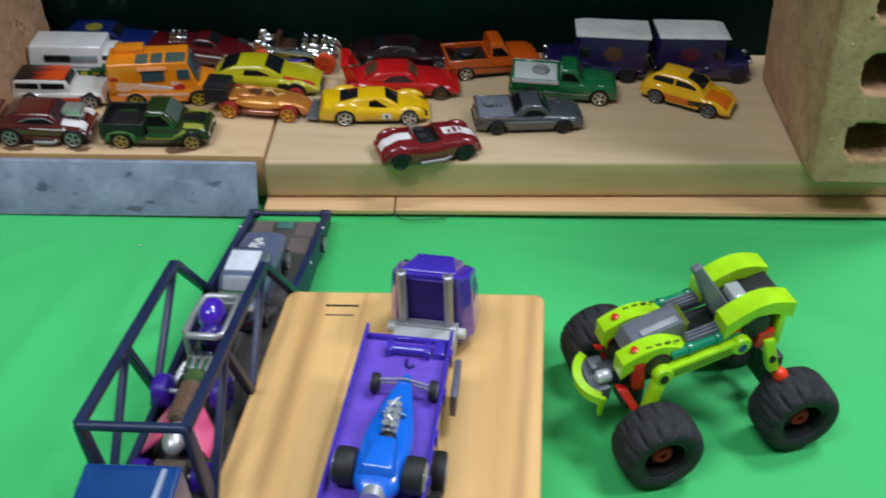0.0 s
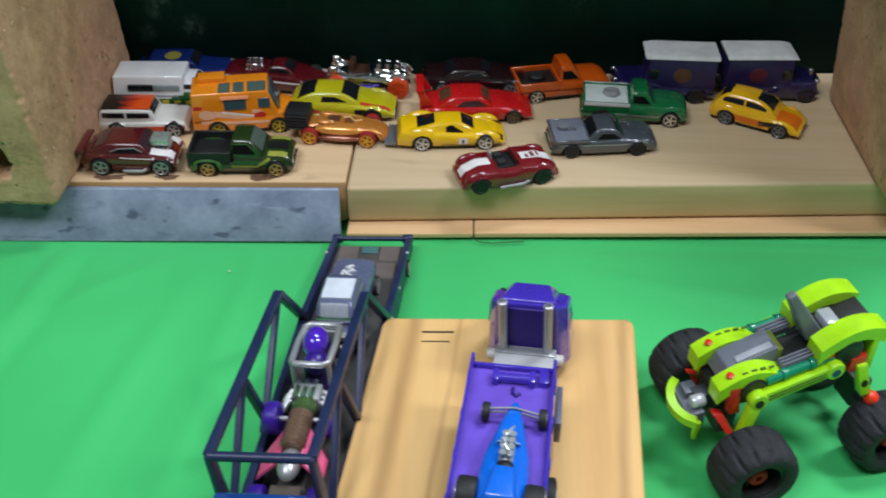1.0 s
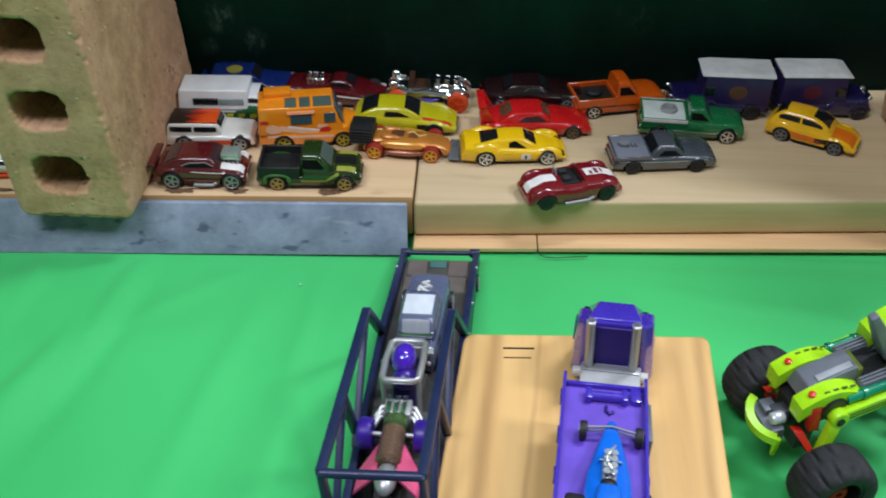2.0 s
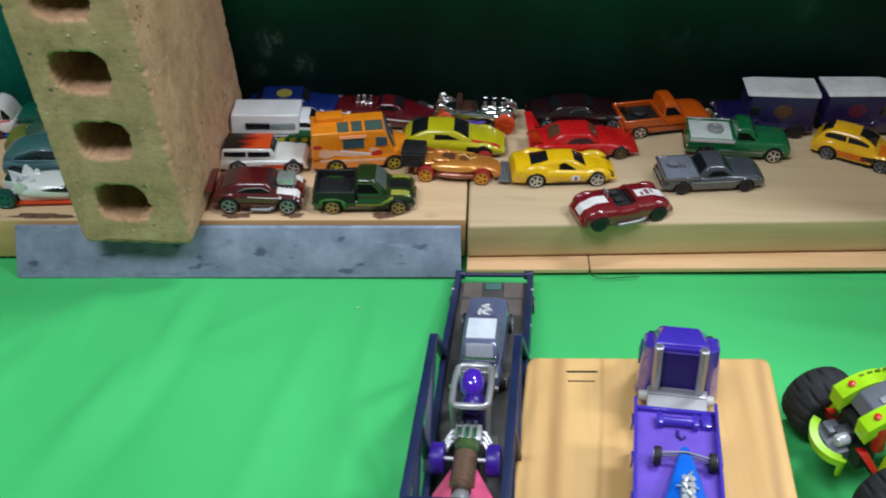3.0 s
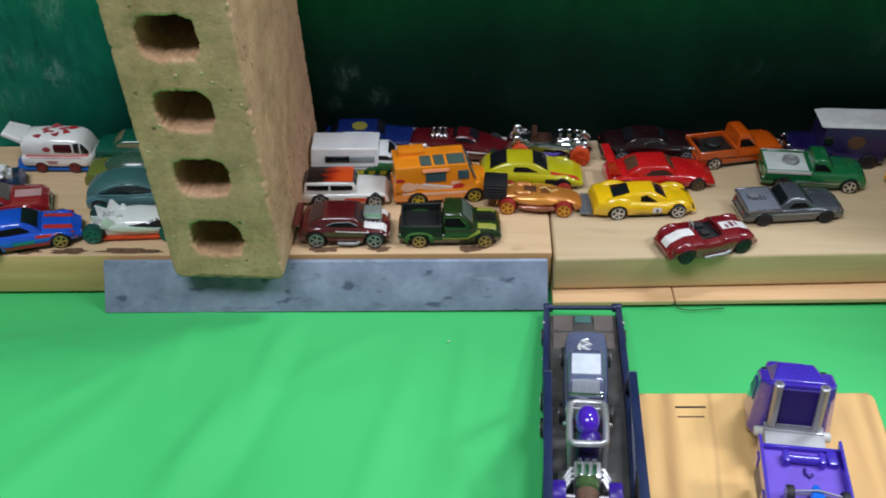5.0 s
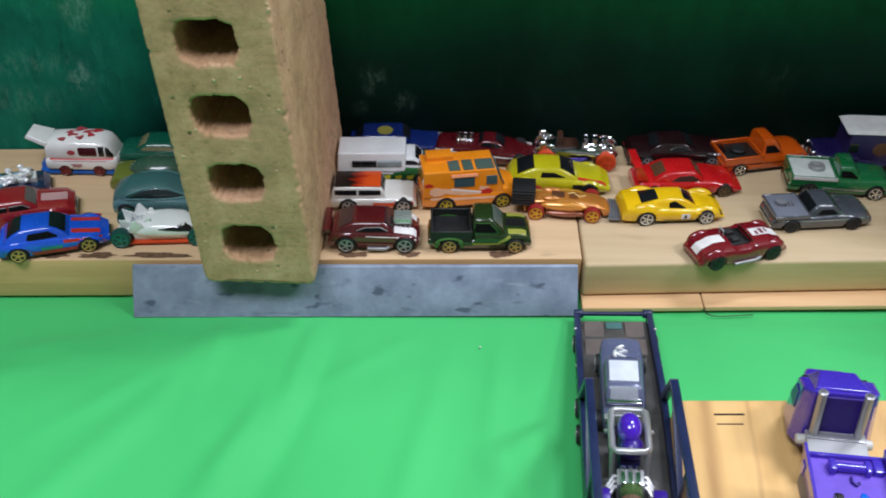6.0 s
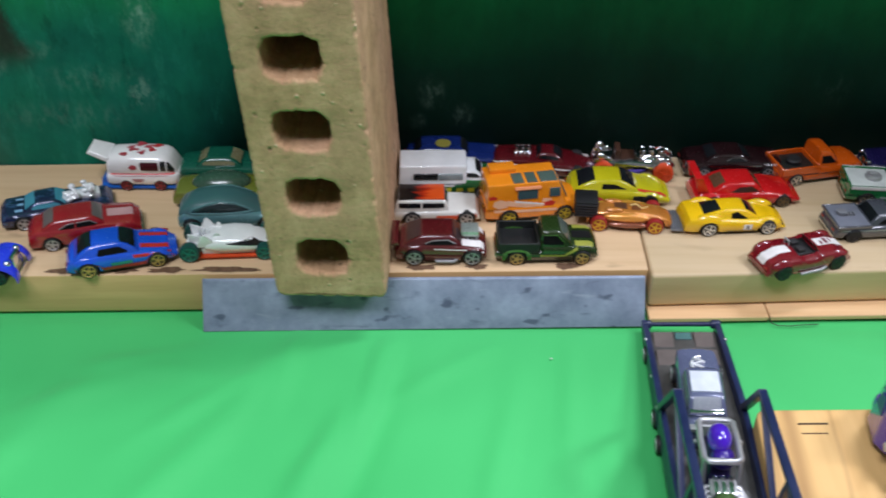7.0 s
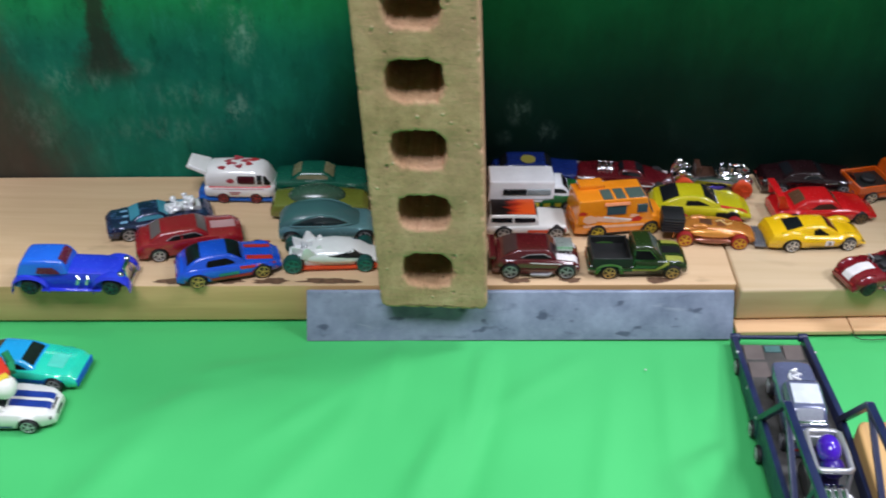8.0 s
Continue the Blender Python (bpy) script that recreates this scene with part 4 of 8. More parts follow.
c.block("bumper", c.x1 + 2.4, c.x1 + 3.4, -12, 12, 3.4, 5.0, CHROME)
c.block("bumper", c.x0 - 1.4, c.x0 - 0.4, -11, 11, 3.4, 5.0, CHROME)

# blue and red sports car
c = Toy("toy_sports_car", "blue toy sports car with red stripes and gold wheels", "toy car", (-0.4713, 0.5484), (-0.4306, 0.5615), paint("bright_blue", (22, 84, 214)), 30, (13, 13), 5.6, 5, SPORT, 3.6, GOLD, taper=0.26)
c.body()
c.haunches((9, 3.2, 5.6), (9, 3.2, 4.8), 0.7)
c.cabin(-30, 12, -15.5, -1.5, 20.6, 13.0, 9.8, slope=1.6, pane_glass=CAVITY, panes=([(-14.5, 14.8, 15.6), (-13, 14.2, 18.2), (-1, 14.2, 18.4), (4, 14.2, 15.2)],), pane_w=0.86)
for ya, yb in ((-8.5, -4.5), (4.5, 8.5)):
    c.stripe("stripe", 12, c.x1 - 5, ya, yb, RED_MARK)
c.flank("stripe", c.x0 + 5, c.x1 - 3, 3.2, 6.6, RED_MARK)
c.flank("stripe", 7, c.x1 - 4, 10.4, 12.2, RED_MARK, slant=-1.6)
c.flank("lettering_bar", -7, 6, 6.9, 9.4, plain("teal_mark", (40, 130, 120), 0.4))
finish(c, True, False)

# white concept racer with teal wheels
c = Toy("toy_concept_car", "pearl white toy concept racer with teal wheels and chrome engine", "toy car", (-0.4113, 0.5666), (-0.3633, 0.5710), paint("pearl_white", (236, 238, 236)), 27, (3, 11), 6.6, 6,
        ((0, 8), (0.15, 11), (0.4, 11.5), (0.7, 9.5), (0.92, 7), (1, 4.5)), 3.2, plain("teal_plastic", (10, 112, 96), 0.35), tyre=plain("teal_tyre", (8, 70, 64), 0.45), r_front=5.8)
c.W = 9.5
c.body()
shell = [(-20, 6, 6, 11), (-14, 10, 4.2, 14), (-6, 11.4, 3.4, 15.8), (4, 12.0, 3.2, 16.2), (14, 11.6, 3.2, 15.2), (21, 10.4, 3.4, 12.8), (27, 8.0, 4.0, 9.4), (30.5, 4.0, 5.0, 7.6)]
nose = c.add("nose", loft_bm(shell, 28, 2.5), c.paint)
for s in (-1, 1):
    c.add("side_screen", loft_patch(shell, [(0, 12.2, 12.6), (9, 11.2, 13.4), (16, 10.4, 14.2), (22, 9.4, 11.4), (25.5, 8.6, 9.2)], s, 0.22, 2.5, 14), GLASS, "black screen", nose)
    c.add("tail_spike", hull_bm([(-20, s * 9 - 1.4, 9), (-6, s * 8 - 1.4, 10), (-6, s * 8 + 1.4, 10), (-20, s * 9 + 1.4, 9)], [(-15.5, s * 10 - 0.5, 18.6), (-13.5, s * 10 - 0.5, 18.6), (-13.5, s * 10 + 0.5, 18.6), (-15.5, s * 10 + 0.5, 18.6)], 0.4, 2), c.paint)
    c.add("tail_spike", hull_bm([(-12, s * 4 - 1.4, 10), (-2, s * 4 - 1.4, 10), (-2, s * 4 + 1.4, 10), (-12, s * 4 + 1.4, 10)], [(-7, s * 6 - 0.5, 18), (-5, s * 6 - 0.5, 17.6), (-5, s * 6 + 0.5, 17.6), (-7, s * 6 + 0.5, 18)], 0.4, 2), c.paint)
c.add("tail_fin", hull_bm([(-24, -6, 9), (-8, -6, 10), (-8, -4.6, 10), (-24, -4.6, 9)], [(-25, -6.4, 17.5), (-19, -6, 15.5), (-19, -5, 15.5), (-25, -5.6, 17.5)], 0.3, 1), c.paint)
c.add("tail_fin", hull_bm([(-24, 4.6, 9), (-8, 4.6, 10), (-8, 6, 10), (-24, 6, 9)], [(-25, 5.6, 17.5), (-19, 5, 15.5), (-19, 6, 15.5), (-25, 6.4, 17.5)], 0.3, 1), c.paint)
c.engine(-15, 10.5, 0.7, plain("pale_chrome_plastic", (214, 216, 220), 0.3, 0.3), 3, "pale chrome rear engine")
c.block("floor_pan", c.x0 + 4, c.x1 - 2, -12, 12, 1.8, 3.0, plain("orange_plastic", (206, 70, 26), 0.4), 0.3, "orange floor pan")
c.W = 13.5
c.wheels(out=0.6)

# maroon muscle car
c = Toy("toy_muscle_car", "dark red toy muscle car with white stripe and chrome blower", "toy car", (-0.2659, 0.5676), (-0.2283, 0.5685), paint("maroon", (84, 12, 20)), 30, (12, 9), 6.0, 5.2, MUSCLE, 3.6, plain("grey_green_rim", (164, 166, 164), 0.3, 0.45))
c.body()
c.cabin(-27, 13, -13, 5, 20.6, 13.2, 10.4, glass_material("brown_glass", (58, 40, 44), 0.2), slope=1.4, pane_glass=CAVITY, panes=([(-12, 15.6, 16.0), (-7, 15.2, 17.8), (3, 15.2, 18.2), (8, 15.2, 15.8)],), trim=SILVER, pane_w=0.9)
c.stripe("stripe", 12, c.x1 - 1.5, -11.5, -5.0, WHITE_MARK)
c.stripe("stripe", 12, c.x1 - 1.5, 5.0, 11.5, WHITE_MARK)
c.flank("stripe", -6, 14, 12.7, 13.1, WHITE_MARK, slant=-0.8)
c.flank("stripe", 14, c.x1 - 1.5, 11.4, 12.3, WHITE_MARK, slant=-2.6)
c.engine(17.5, 13.2, 0.95, SILVER, 3)
c.block("air_scoop", 11.5, 23, -5.6, 5.6, 16.6, 20.2, plain("green_chrome", (178, 188, 182), 0.28, 0.6), 0.9)
for s in (-1, 1):
    c.tube("side_pipe", [(-5, s * 14.6, 3.2), (7, s * 14.9, 3.4), (9, s * 13.5, 4.5)], 1.2, plain("pipe_grey", (150, 150, 152), 0.42, 0.5))
c.block("spoiler", c.x0 - 2.6, c.x0 + 2.0, -13, 13, 14.8, 16.6, c.paint, 0.6)
finish(c, True, False)

# dark green step-side pickup
c = Toy("toy_pickup", "dark green toy pickup with yellow-green stripes and gold wheels", "toy truck", (-0.1996, 0.5697), (-0.1572, 0.5714), paint("dark_green", (34, 52, 18)), 28, (13, 10), 5.4, 4.6, PICKUP, 3.8, GOLD)
c.body()
c.bed(c.x0 + 1, -6.5, 9, 17.0, material=plain("dark_bed", (22, 26, 24), 0.5))
c.cabin(-6.6, 15.5, -5.6, 5.5, 24, 12.8, 10.6, glass_material("grey_green_glass", (84, 96, 88), 0.22), rear_glass=False, slope=1.15, pane_glass=CAVITY, trim=paint("mid_green", (58, 104, 42)), panes=([(-4.8, 15.4, 21.8), (4.6, 15.4, 22.0), (5.4, 15.4, 21.0), (8.6, 15.4, 17.4)],), pane_w=0.86)
YG = plain("lime_mark", (150, 152, 60), 0.35)
c.flank("stripe", -6, 10, 7.0, 8.4, YG)
c.flank("stripe", 10, 18, 7.0, 9.2, YG, slant=5.0)
for ya, yb in ((-11.6, -7.0), (7.0, 11.6)):
    c.stripe("stripe", 16.5, c.x1 - 3, ya, yb, YG)
c.stripe("hood_panel", 15, c.x1 - 3, -4, 4, BLACK_MARK)
for s in (-1, 1):
    bm = bmesh.new()
    rows = []
    for k in range(15):
        a = math.pi * k / 14
        x, z = -c.wb / 2 + 9.5 * math.cos(a), 5.0 + 7.4 * math.sin(a) ** 0.6
        inner = 5.4 + 6.1 * math.sin(a) if abs(x + c.wb / 2) < 6.4 else 4.6
        rows.append([bm.verts.new((x, s * y, q)) for y, q in ((11.5, z), (13.6, z), (14.5, z - 1.0), (14.5, min(inner, z - 1.2)), (11.5, min(inner, z - 1.2)))])
    for p, q in zip(rows, rows[1:]):
        for k in range(5):
            bm.faces.new((p[k], p[(k + 1) % 5], q[(k + 1) % 5], q[k]))
    bm.faces.new(rows[0])
    bm.faces.new(rows[-1][::-1])
    c.add("step_fender", bm, paint("mid_green", (58, 104, 42)))
finish(c)

# open red sports car with white stripe, overhanging the edge
c = Toy("toy_open_car", "crimson open toy sports car with white stripe at plank edge", "toy car", (-0.0299, 0.5581), (0.0081, 0.5711), paint("crimson", (120, 13, 28)), 28, (11, 11), 5.6, 5,
        ((0, 6), (0.06, 11), (0.2, 14), (0.36, 13.5), (0.42, 12.5), (0.55, 12.5), (0.6, 14), (0.8, 13.5), (0.94, 10.5), (1, 7)), 3.4, plain("dark_green_rim", (26, 44, 38), 0.3, 0.4))
c.body()
c.haunches((9.5, 3.8, 6.5), (9.0, 3.6, 6.0), 1.2)
c.block("cockpit", -9, 7, -8.2, 8.2, 11.0, 14.0, BLACK, 0.8, "black cockpit tub")
for s in (-1, 1):
    c.block("seat", -7, -2, s * 4 - 2.6, s * 4 + 2.6, 12.5, 16.5, plain("dark_seat", (38, 36, 38), 0.6), 0.8)
c.add("windscreen", hull_bm([(6.6, -9, 13), (7.4, -9, 13), (7.4, 9, 13), (6.6, 9, 13)], [(3.8, -8, 17.6), (4.5, -8, 17.6), (4.5, 8, 17.6), (3.8, 8, 17.6)], 0.2, 1), GLASS)
c.tube("roll_hoop", [(-9, 2, 13), (-9.4, 2, 18), (-9.4, 6.5, 18), (-9, 6.5, 13)], 0.7, SILVER)
c.stripe("stripe", 9, c.x1 - 1, -3.8, 3.8, WHITE_MARK, label="white bonnet stripe")
c.stripe("stripe", c.x0 + 1, -11, -3.8, 3.8, WHITE_MARK, label="white tail stripe")
for xa, xb, ya, yb in ((12, 14, -3, 0.5), (15.5, 18, -2.6, 2.8), (19.5, 21, -1.5, 3)):
    c.stripe("lettering_bar", xa, xb, ya, yb, plain("grey_mark", (120, 60, 70), 0.4), lift=0.3)
for s in (-1, 1):
    c.tube("side_pipe", [(11, s * 13.6, 4.4), (7, s * 14.4, 3.4), (-8, s * 14.4, 3.2)], 1.1, plain("pipe_grey", (150, 150, 152), 0.42, 0.5))
finish(c, True, False)

# grey car-based pickup
c = Toy("toy_coupe_pickup", "grey toy coupe pickup with dark wheels", "toy truck", (0.0278, 0.6010), (0.0699, 0.6062), paint("slate_grey", (80, 83, 92), 0.2), 29, (13, 13), 4.8, 4.5,
        ((0, 8), (0.03, 11), (0.44, 11.4), (0.6, 12), (0.93, 10.8), (1, 8)), 3.0, plain("dark_rim", (38, 38, 42), 0.4, 0.5))
c.body()
c.cabin(-11.5, 14.5, -4.5, 6, 18.2, 12.8, 10.4, slope=1.25, pane_glass=CAVITY, panes=([(-5, 12.4, 12.8), (-1.5, 12.4, 15.6), (5.5, 12.4, 15.6), (9.5, 12.4, 12.8)],), pane_w=0.84)
c.block("bed_cover", c.x0 + 2, -10, -12, 12, 11.2, 12.4, plain("dark_cover", (112, 116, 128), 0.35), 0.5)
c.engine(-20, 11.4, 0.55, GREY, 3, "grey moulded fittings in the bed")
c.add("speaker", lathe_bm([(3.6, 13.2), (3.6, 15.2), (2.0, 15.6)], 18, "z", centre=(-25, 2, 0)), GREY)
c.bed(c.x0 + 0.6, -9.5, 10.5, 13.0, 1.4, floor=plain("dark_cover", (112, 116, 128), 0.35))
c.flank("trim_strip", c.x0 + 3, c.x1 - 3, 8.8, 9.4, SILVER)
finish(c, True, True)

# ---- cars on the shelf, second row ----
# yellow racing coupe
c = Toy("toy_race_coupe", "yellow toy race coupe with black windows and number roundel", "toy car", (-0.0683, 0.6050), (-0.0277, 0.6087), paint("canary", (238, 190, 8)), 29, (16, 13), 5.6, 5.2,
        ((0, 8), (0.04, 12.8), (0.18, 13.4), (0.36, 12), (0.6, 11), (0.78, 10.4), (0.92, 8), (1, 5)), 3.2, plain("white_chrome_rim", (210, 210, 208), 0.25, 0.7))
c.body()
c.cabin(-28, 16, -10, 4, 16.6, 11.0, 8.0, slope=1.15, pane_glass=CAVITY, panes=([(-5.0, 11.4, 14.8), (-1.0, 11.2, 15.8), (6.2, 11.0, 11.6)],), pane_w=0.74)
c.haunches((11, 4.6, 7.0), (10.5, 4.4, 6.2), 2.6)
c.flank("number_roundel", 3, 9, 4.6, 9.0, WHITE_MARK)
c.flank("number_bar", 5.3, 6.7, 5.5, 8.1, BLACK_MARK, lift=0.35)
c.flank("trim_line", -8, c.x1 - 3, 3.9, 4.4, BLACK_MARK)
for s in (-1, 1):
    c.stripe("headlight", c.x1 - 6.5, c.x1 - 1.2, s * 9.4 - 2.6, s * 9.4 + 2.6, BLACK_MARK, lift=0.5)
finish(c, False, False)

# bronze open-wheel racer with rear engine
BRONZE = paint("bronze", (206, 130, 54), 0.35)
c = Toy("toy_dragster", "bronze open-wheel toy racer with red tyres and a black rear engine", "toy car", (-0.1421, 0.6090), (-0.1044, 0.6066), BRONZE, 26, (8, 12), 5.6, 4.6,
        ((0, 8), (0.08, 12), (0.3, 13), (0.55, 12.6), (0.82, 11), (0.95, 8.4), (1, 5)), 3.0, plain("yellow_rim", (214, 170, 50), 0.3, 0.3), tyre=plain("red_tyre", (150, 26, 24), 0.5))
c.W = 8.5
c.body()
c.block("cockpit", -9, 0, -3.6, 3.6, 12, 14.0, plain("cockpit_brown", (84, 48, 24), 0.5), 0.8)
c.tube("mustard_line", [(2, 0, 14.2), (6, 2, 14.0), (10, -2, 13.4), (14, 1.5, 12.6)], 0.6, plain("pale_line", (226, 190, 120), 0.4))
c.stripe("lettering_bar", 3, 9, -4, 4, plain("brown_mark", (110, 60, 26), 0.4))
for s in (-1, 1):
    c.add("side_pod", ball_bm((0, s * 7.6, 9.2), 16.5, 3.6, 3.4, 20, 12), paint("pod_gold", (226, 152, 62), 0.35), "golden side pod")
    c.add("side_pod", ball_bm((1, s * 9.6, 4.6), 14, 2.8, 2.2, 20, 12), paint("pod_copper", (150, 86, 62), 0.4), "copper lower pod")
    c.add("shoulder", ball_bm((-9, s * 5.2, 13.2), 6.5, 2.6, 2.0, 16, 10), c.paint)
c.block("rear_engine", c.x0 - 9, c.x0 + 7, -8.5, 8.5, 8, 20, BLACK, 1.4, "black ribbed rear engine")
for k in range(5):
    c.block("cooling_fin", c.x0 - 8.5, c.x0 + 6.5, -9.3, 9.3, 9 + 2.1 * k, 9.9 + 2.1 * k, plain("dark_fin", (44, 44, 48), 0.4), 0.2)
c.block("front_wing", c.x1 - 1, c.x1 + 7, -11.5, 11.5, 2.5, 4.2, GREY, 0.4, "grey slatted front wing")
for k in range(4):
    c.block("wing_slat", c.x1 - 0.5 + 1.9 * k, c.x1 + 0.4 + 1.9 * k, -11, 11, 4.1, 5.2, plain("slat_grey", (86, 88, 92), 0.4), 0.15)
for xw in (-c.wb / 2, c.wb / 2):
    c.tube("axle", [(xw, -12, 5.6), (xw, 12, 5.6)], 0.9, SILVER)
c.W = 13
c.wheels(out=0.3)

# orange catering van
ORANGE = paint("orange", (242, 142, 24))
c = Toy("toy_food_van", "orange toy catering van with roof vents and red graphics", "toy van", (-0.2030, 0.6160), (-0.1644, 0.6231), ORANGE, 29, (16, 12), 5.4, 4.6,
        ((0, 14), (0.86, 15), (0.96, 13), (1, 10)), 3.8, plain("yellow_chrome_rim", (190, 176, 60), 0.3, 0.7))
c.body()
box = c.add("van_box", hull_bm([(c.x0 + 0.5, -14, 12), (21, -14, 12), (21, 14, 12), (c.x0 + 0.5, 14, 12)], [(c.x0 + 1, -12.4, 31), (14.5, -12.4, 31), (14.5, 12.4, 31), (c.x0 + 1, 12.4, 31)], 1.2, 3), ORANGE)
for s in (-1, 1):
    for nm, xa, xb, za, zb in (("serving_hatch", -14, 0, 19, 26), ("side_window", 8, 15.5, 19.5, 26)):
        c.add(nm, hull_bm([(xa, s * 13.0, za), (xb, s * 13.0, za), (xb, s * 14.05, za), (xa, s * 14.05, za)], [(xa, s * 12.2, zb), (xb, s * 12.2, zb), (xb, s * 13.25, zb), (xa, s * 13.25, zb)], 0.2, 1), GLASS_BLUE, parent=box)
    c.add("awning_strip", hull_bm([(-16, s * 13.2, 26.6), (2, s * 13.2, 26.6), (2, s * 14.0, 26.6), (-16, s * 14.0, 26.6)], [(-16, s * 12.8, 28.6), (2, s * 12.8, 28.6), (2, s * 13.4, 28.6), (-16, s * 13.4, 28.6)], 0.1, 1), plain("pink_awning", (236, 150, 104), 0.4), parent=box)
PINK = plain("pale_pink_mark", (236, 184, 150), 0.4)
for s in (-1, 1):
    def van_mark(points, material, lift=0.12):
        """A printed shape on the sloping wall, given by x and height."""
        def wall(z, out):
            return s * (14.0 - 1.6 * (z - 12) / 19 + out)
        c.add("graphic", hull_bm([(x, wall(z, -0.3), z) for x, z in points], [(x, wall(z, lift), z) for x, z in points]), material, parent=box)
    van_mark([(-31, 15), (-27, 12.6), (-21, 13.6), (-20, 17.4), (-26, 19.6), (-30, 18.4)], PINK)
    van_mark([(-21, 14.6), (-8, 12.4), (6, 12.4), (6, 13.6), (-8, 15.4), (-21, 18.6)], PINK, 0.14)
    van_mark([(-16, 16.8), (-2, 14.4), (7, 13.2), (7, 14.0), (-2, 15.6), (-16, 18.2)], WHITE_MARK, 0.17)
    van_mark([(3, 16.0), (9, 15.0), (10, 17.6), (4, 18.4)], PINK, 0.12)
    van_mark([(4, 12.6), (11, 12.4), (12.5, 15.0), (9, 16.6), (5, 15.2)], RED_MARK, 0.2)
    van_mark([(-34, 20), (-29, 20), (-28, 21.6), (-31, 22.8), (-34, 22.2)], RED_MARK, 0.15)
c.flank("graphic", -30, 14, 9.6, 11.6, PINK, slant=-1.2)
c.add("windshield", hull_bm([(21.4, -11.5, 17), (21.4, 11.5, 17), (20.4, 11.5, 17), (20.4, -11.5, 17)], [(16.0, -10.5, 29), (16.0, 10.5, 29), (15.0, 10.5, 29), (15.0, -10.5, 29)], 0.2, 1), GLASS_BLUE, parent=box)
c.block("roof_box", c.x0 + 5, c.x0 + 23, 2, 12, 30.6, 34.2, ORANGE, 0.7)
for k, (xa, xb) in enumerate(((-17, -9.5), (-7.5, -0.5), (1.5, 13.5))):
    c.block("roof_hatch", xa, xb, -11.8, 0.5, 30.4, 31.6, plain("hatch_grey", (74, 92, 84), 0.35), 0.3)
finish(c, True, False)

def flame_fade():
    """Black paint that breaks into orange-red streaks towards the front."""
    m, nodes, links, bsdf = nodes_of("flame_fade")
    n = add_node(nodes, "ShaderNodeTexNoise", Scale=320.0, Detail=3.0)
    links.new(coords(nodes, links, (0.25, 1.3, 1.0)), n.inputs["Vector"])
    sep, mix, r = nodes.new("ShaderNodeSeparateXYZ"), nodes.new("ShaderNodeMath"), nodes.new("ShaderNodeMapRange")
    links.new(coords(nodes, links), sep.inputs[0])
    r.inputs["From Min"].default_value, r.inputs["From Max"].default_value = -0.024, 0.004
    links.new(sep.outputs["X"], r.inputs["Value"])
    mix.operation = "MULTIPLY_ADD"
    mix.inputs[1].default_value = 0.7
    links.new(n.outputs["Fac"], mix.inputs[0])
    links.new(r.outputs["Result"], mix.inputs[2])
    links.new(ramp(nodes, links, mix.outputs[0], [(0.62, lin(24, 18, 18)), (0.86, lin(190, 50, 20)), (1.0, lin(222, 84, 30))]), bsdf.inputs["Base Color"])
    bsdf.inputs["Roughness"].default_value = 0.28
    return m


# white wagon with flame-painted roof
c = Toy("toy_wagon", "white toy station wagon with black and orange flamed roof", "toy car", (-0.2690, 0.6120), (-0.2320, 0.6137), WHITE, 27, (13, 9), 5.4, 4.6,
        ((0, 8.5), (0.04, 11), (0.7, 11), (0.96, 10.5), (1, 7)), 3.2, SILVER)
c.body()
c.cabin(c.x0 + 1, 7, c.x0 + 4, 2, 18.5, 12, 10.4, split=(0.5,), slope=2.2)
c.block("roof_patch", c.x0 + 4, 3.5, -9.2, 9.2, 18.2, 19.35, flame_fade(), 0.25, "roof paint fading from black to orange flames")
c.flank("stripe", -2, c.x1 - 2, 4.6, 8.2, plain("flame_orange", (216, 72, 24), 0.35))
finish(c)

# white camper on a green pickup
c = Toy("toy_camper", "toy pickup camper with white box and green-yellow body", "toy truck", (-0.2660, 0.6440), (-0.2205, 0.6459), paint("leaf_green", (24, 96, 44)), 29, (12, 13), 5.4, 4.6,
        ((0, 10), (0.5, 11), (0.55, 15), (0.95, 14), (1, 10)), 3.8, SILVER)
c.body()
PALE = paint("pale_grey", (240, 241, 243))
box = c.add("camper_box", hull_bm([(c.x0 - 2, -14.4, 10), (11, -14.4, 10), (11, 14.4, 10), (c.x0 - 2, 14.4, 10)], [(c.x0 - 1, -11.2, 26), (11.5, -11.2, 26), (11.5, 11.2, 26), (c.x0 - 1, 11.2, 26)], 1.4, 3), PALE)
for s in (-1, 1):
    c.block("side_window", -26, -9, min(s * 12.0, s * 13.75), max(s * 12.0, s * 13.75), 16, 20.4, GLASS, 0.2, parent=box)
    c.block("side_window", -8.4, 8.5, min(s * 12.0, s * 13.75), max(s * 12.0, s * 13.75), 16, 20.4, plain("pale_pane", (148, 160, 164), 0.25), 0.2, parent=box)
    c.block("lower_stripe", -24, 7.5, min(s * 12.9, s * 14.15), max(s * 12.9, s * 14.15), 12, 13, plain("grey_stripe", (150, 154, 160), 0.4), 0.1, parent=box)
c.cabin(7, 24, 10, 17, 21, 12, 10, material=PALE)
for k in range(5):
    c.flank("graphic", -20 + 8 * k, -15.5 + 8 * k, 6.0, 9.4, plain("yellow_mark", (200, 190, 50), 0.4), slant=0.5)
finish(c)

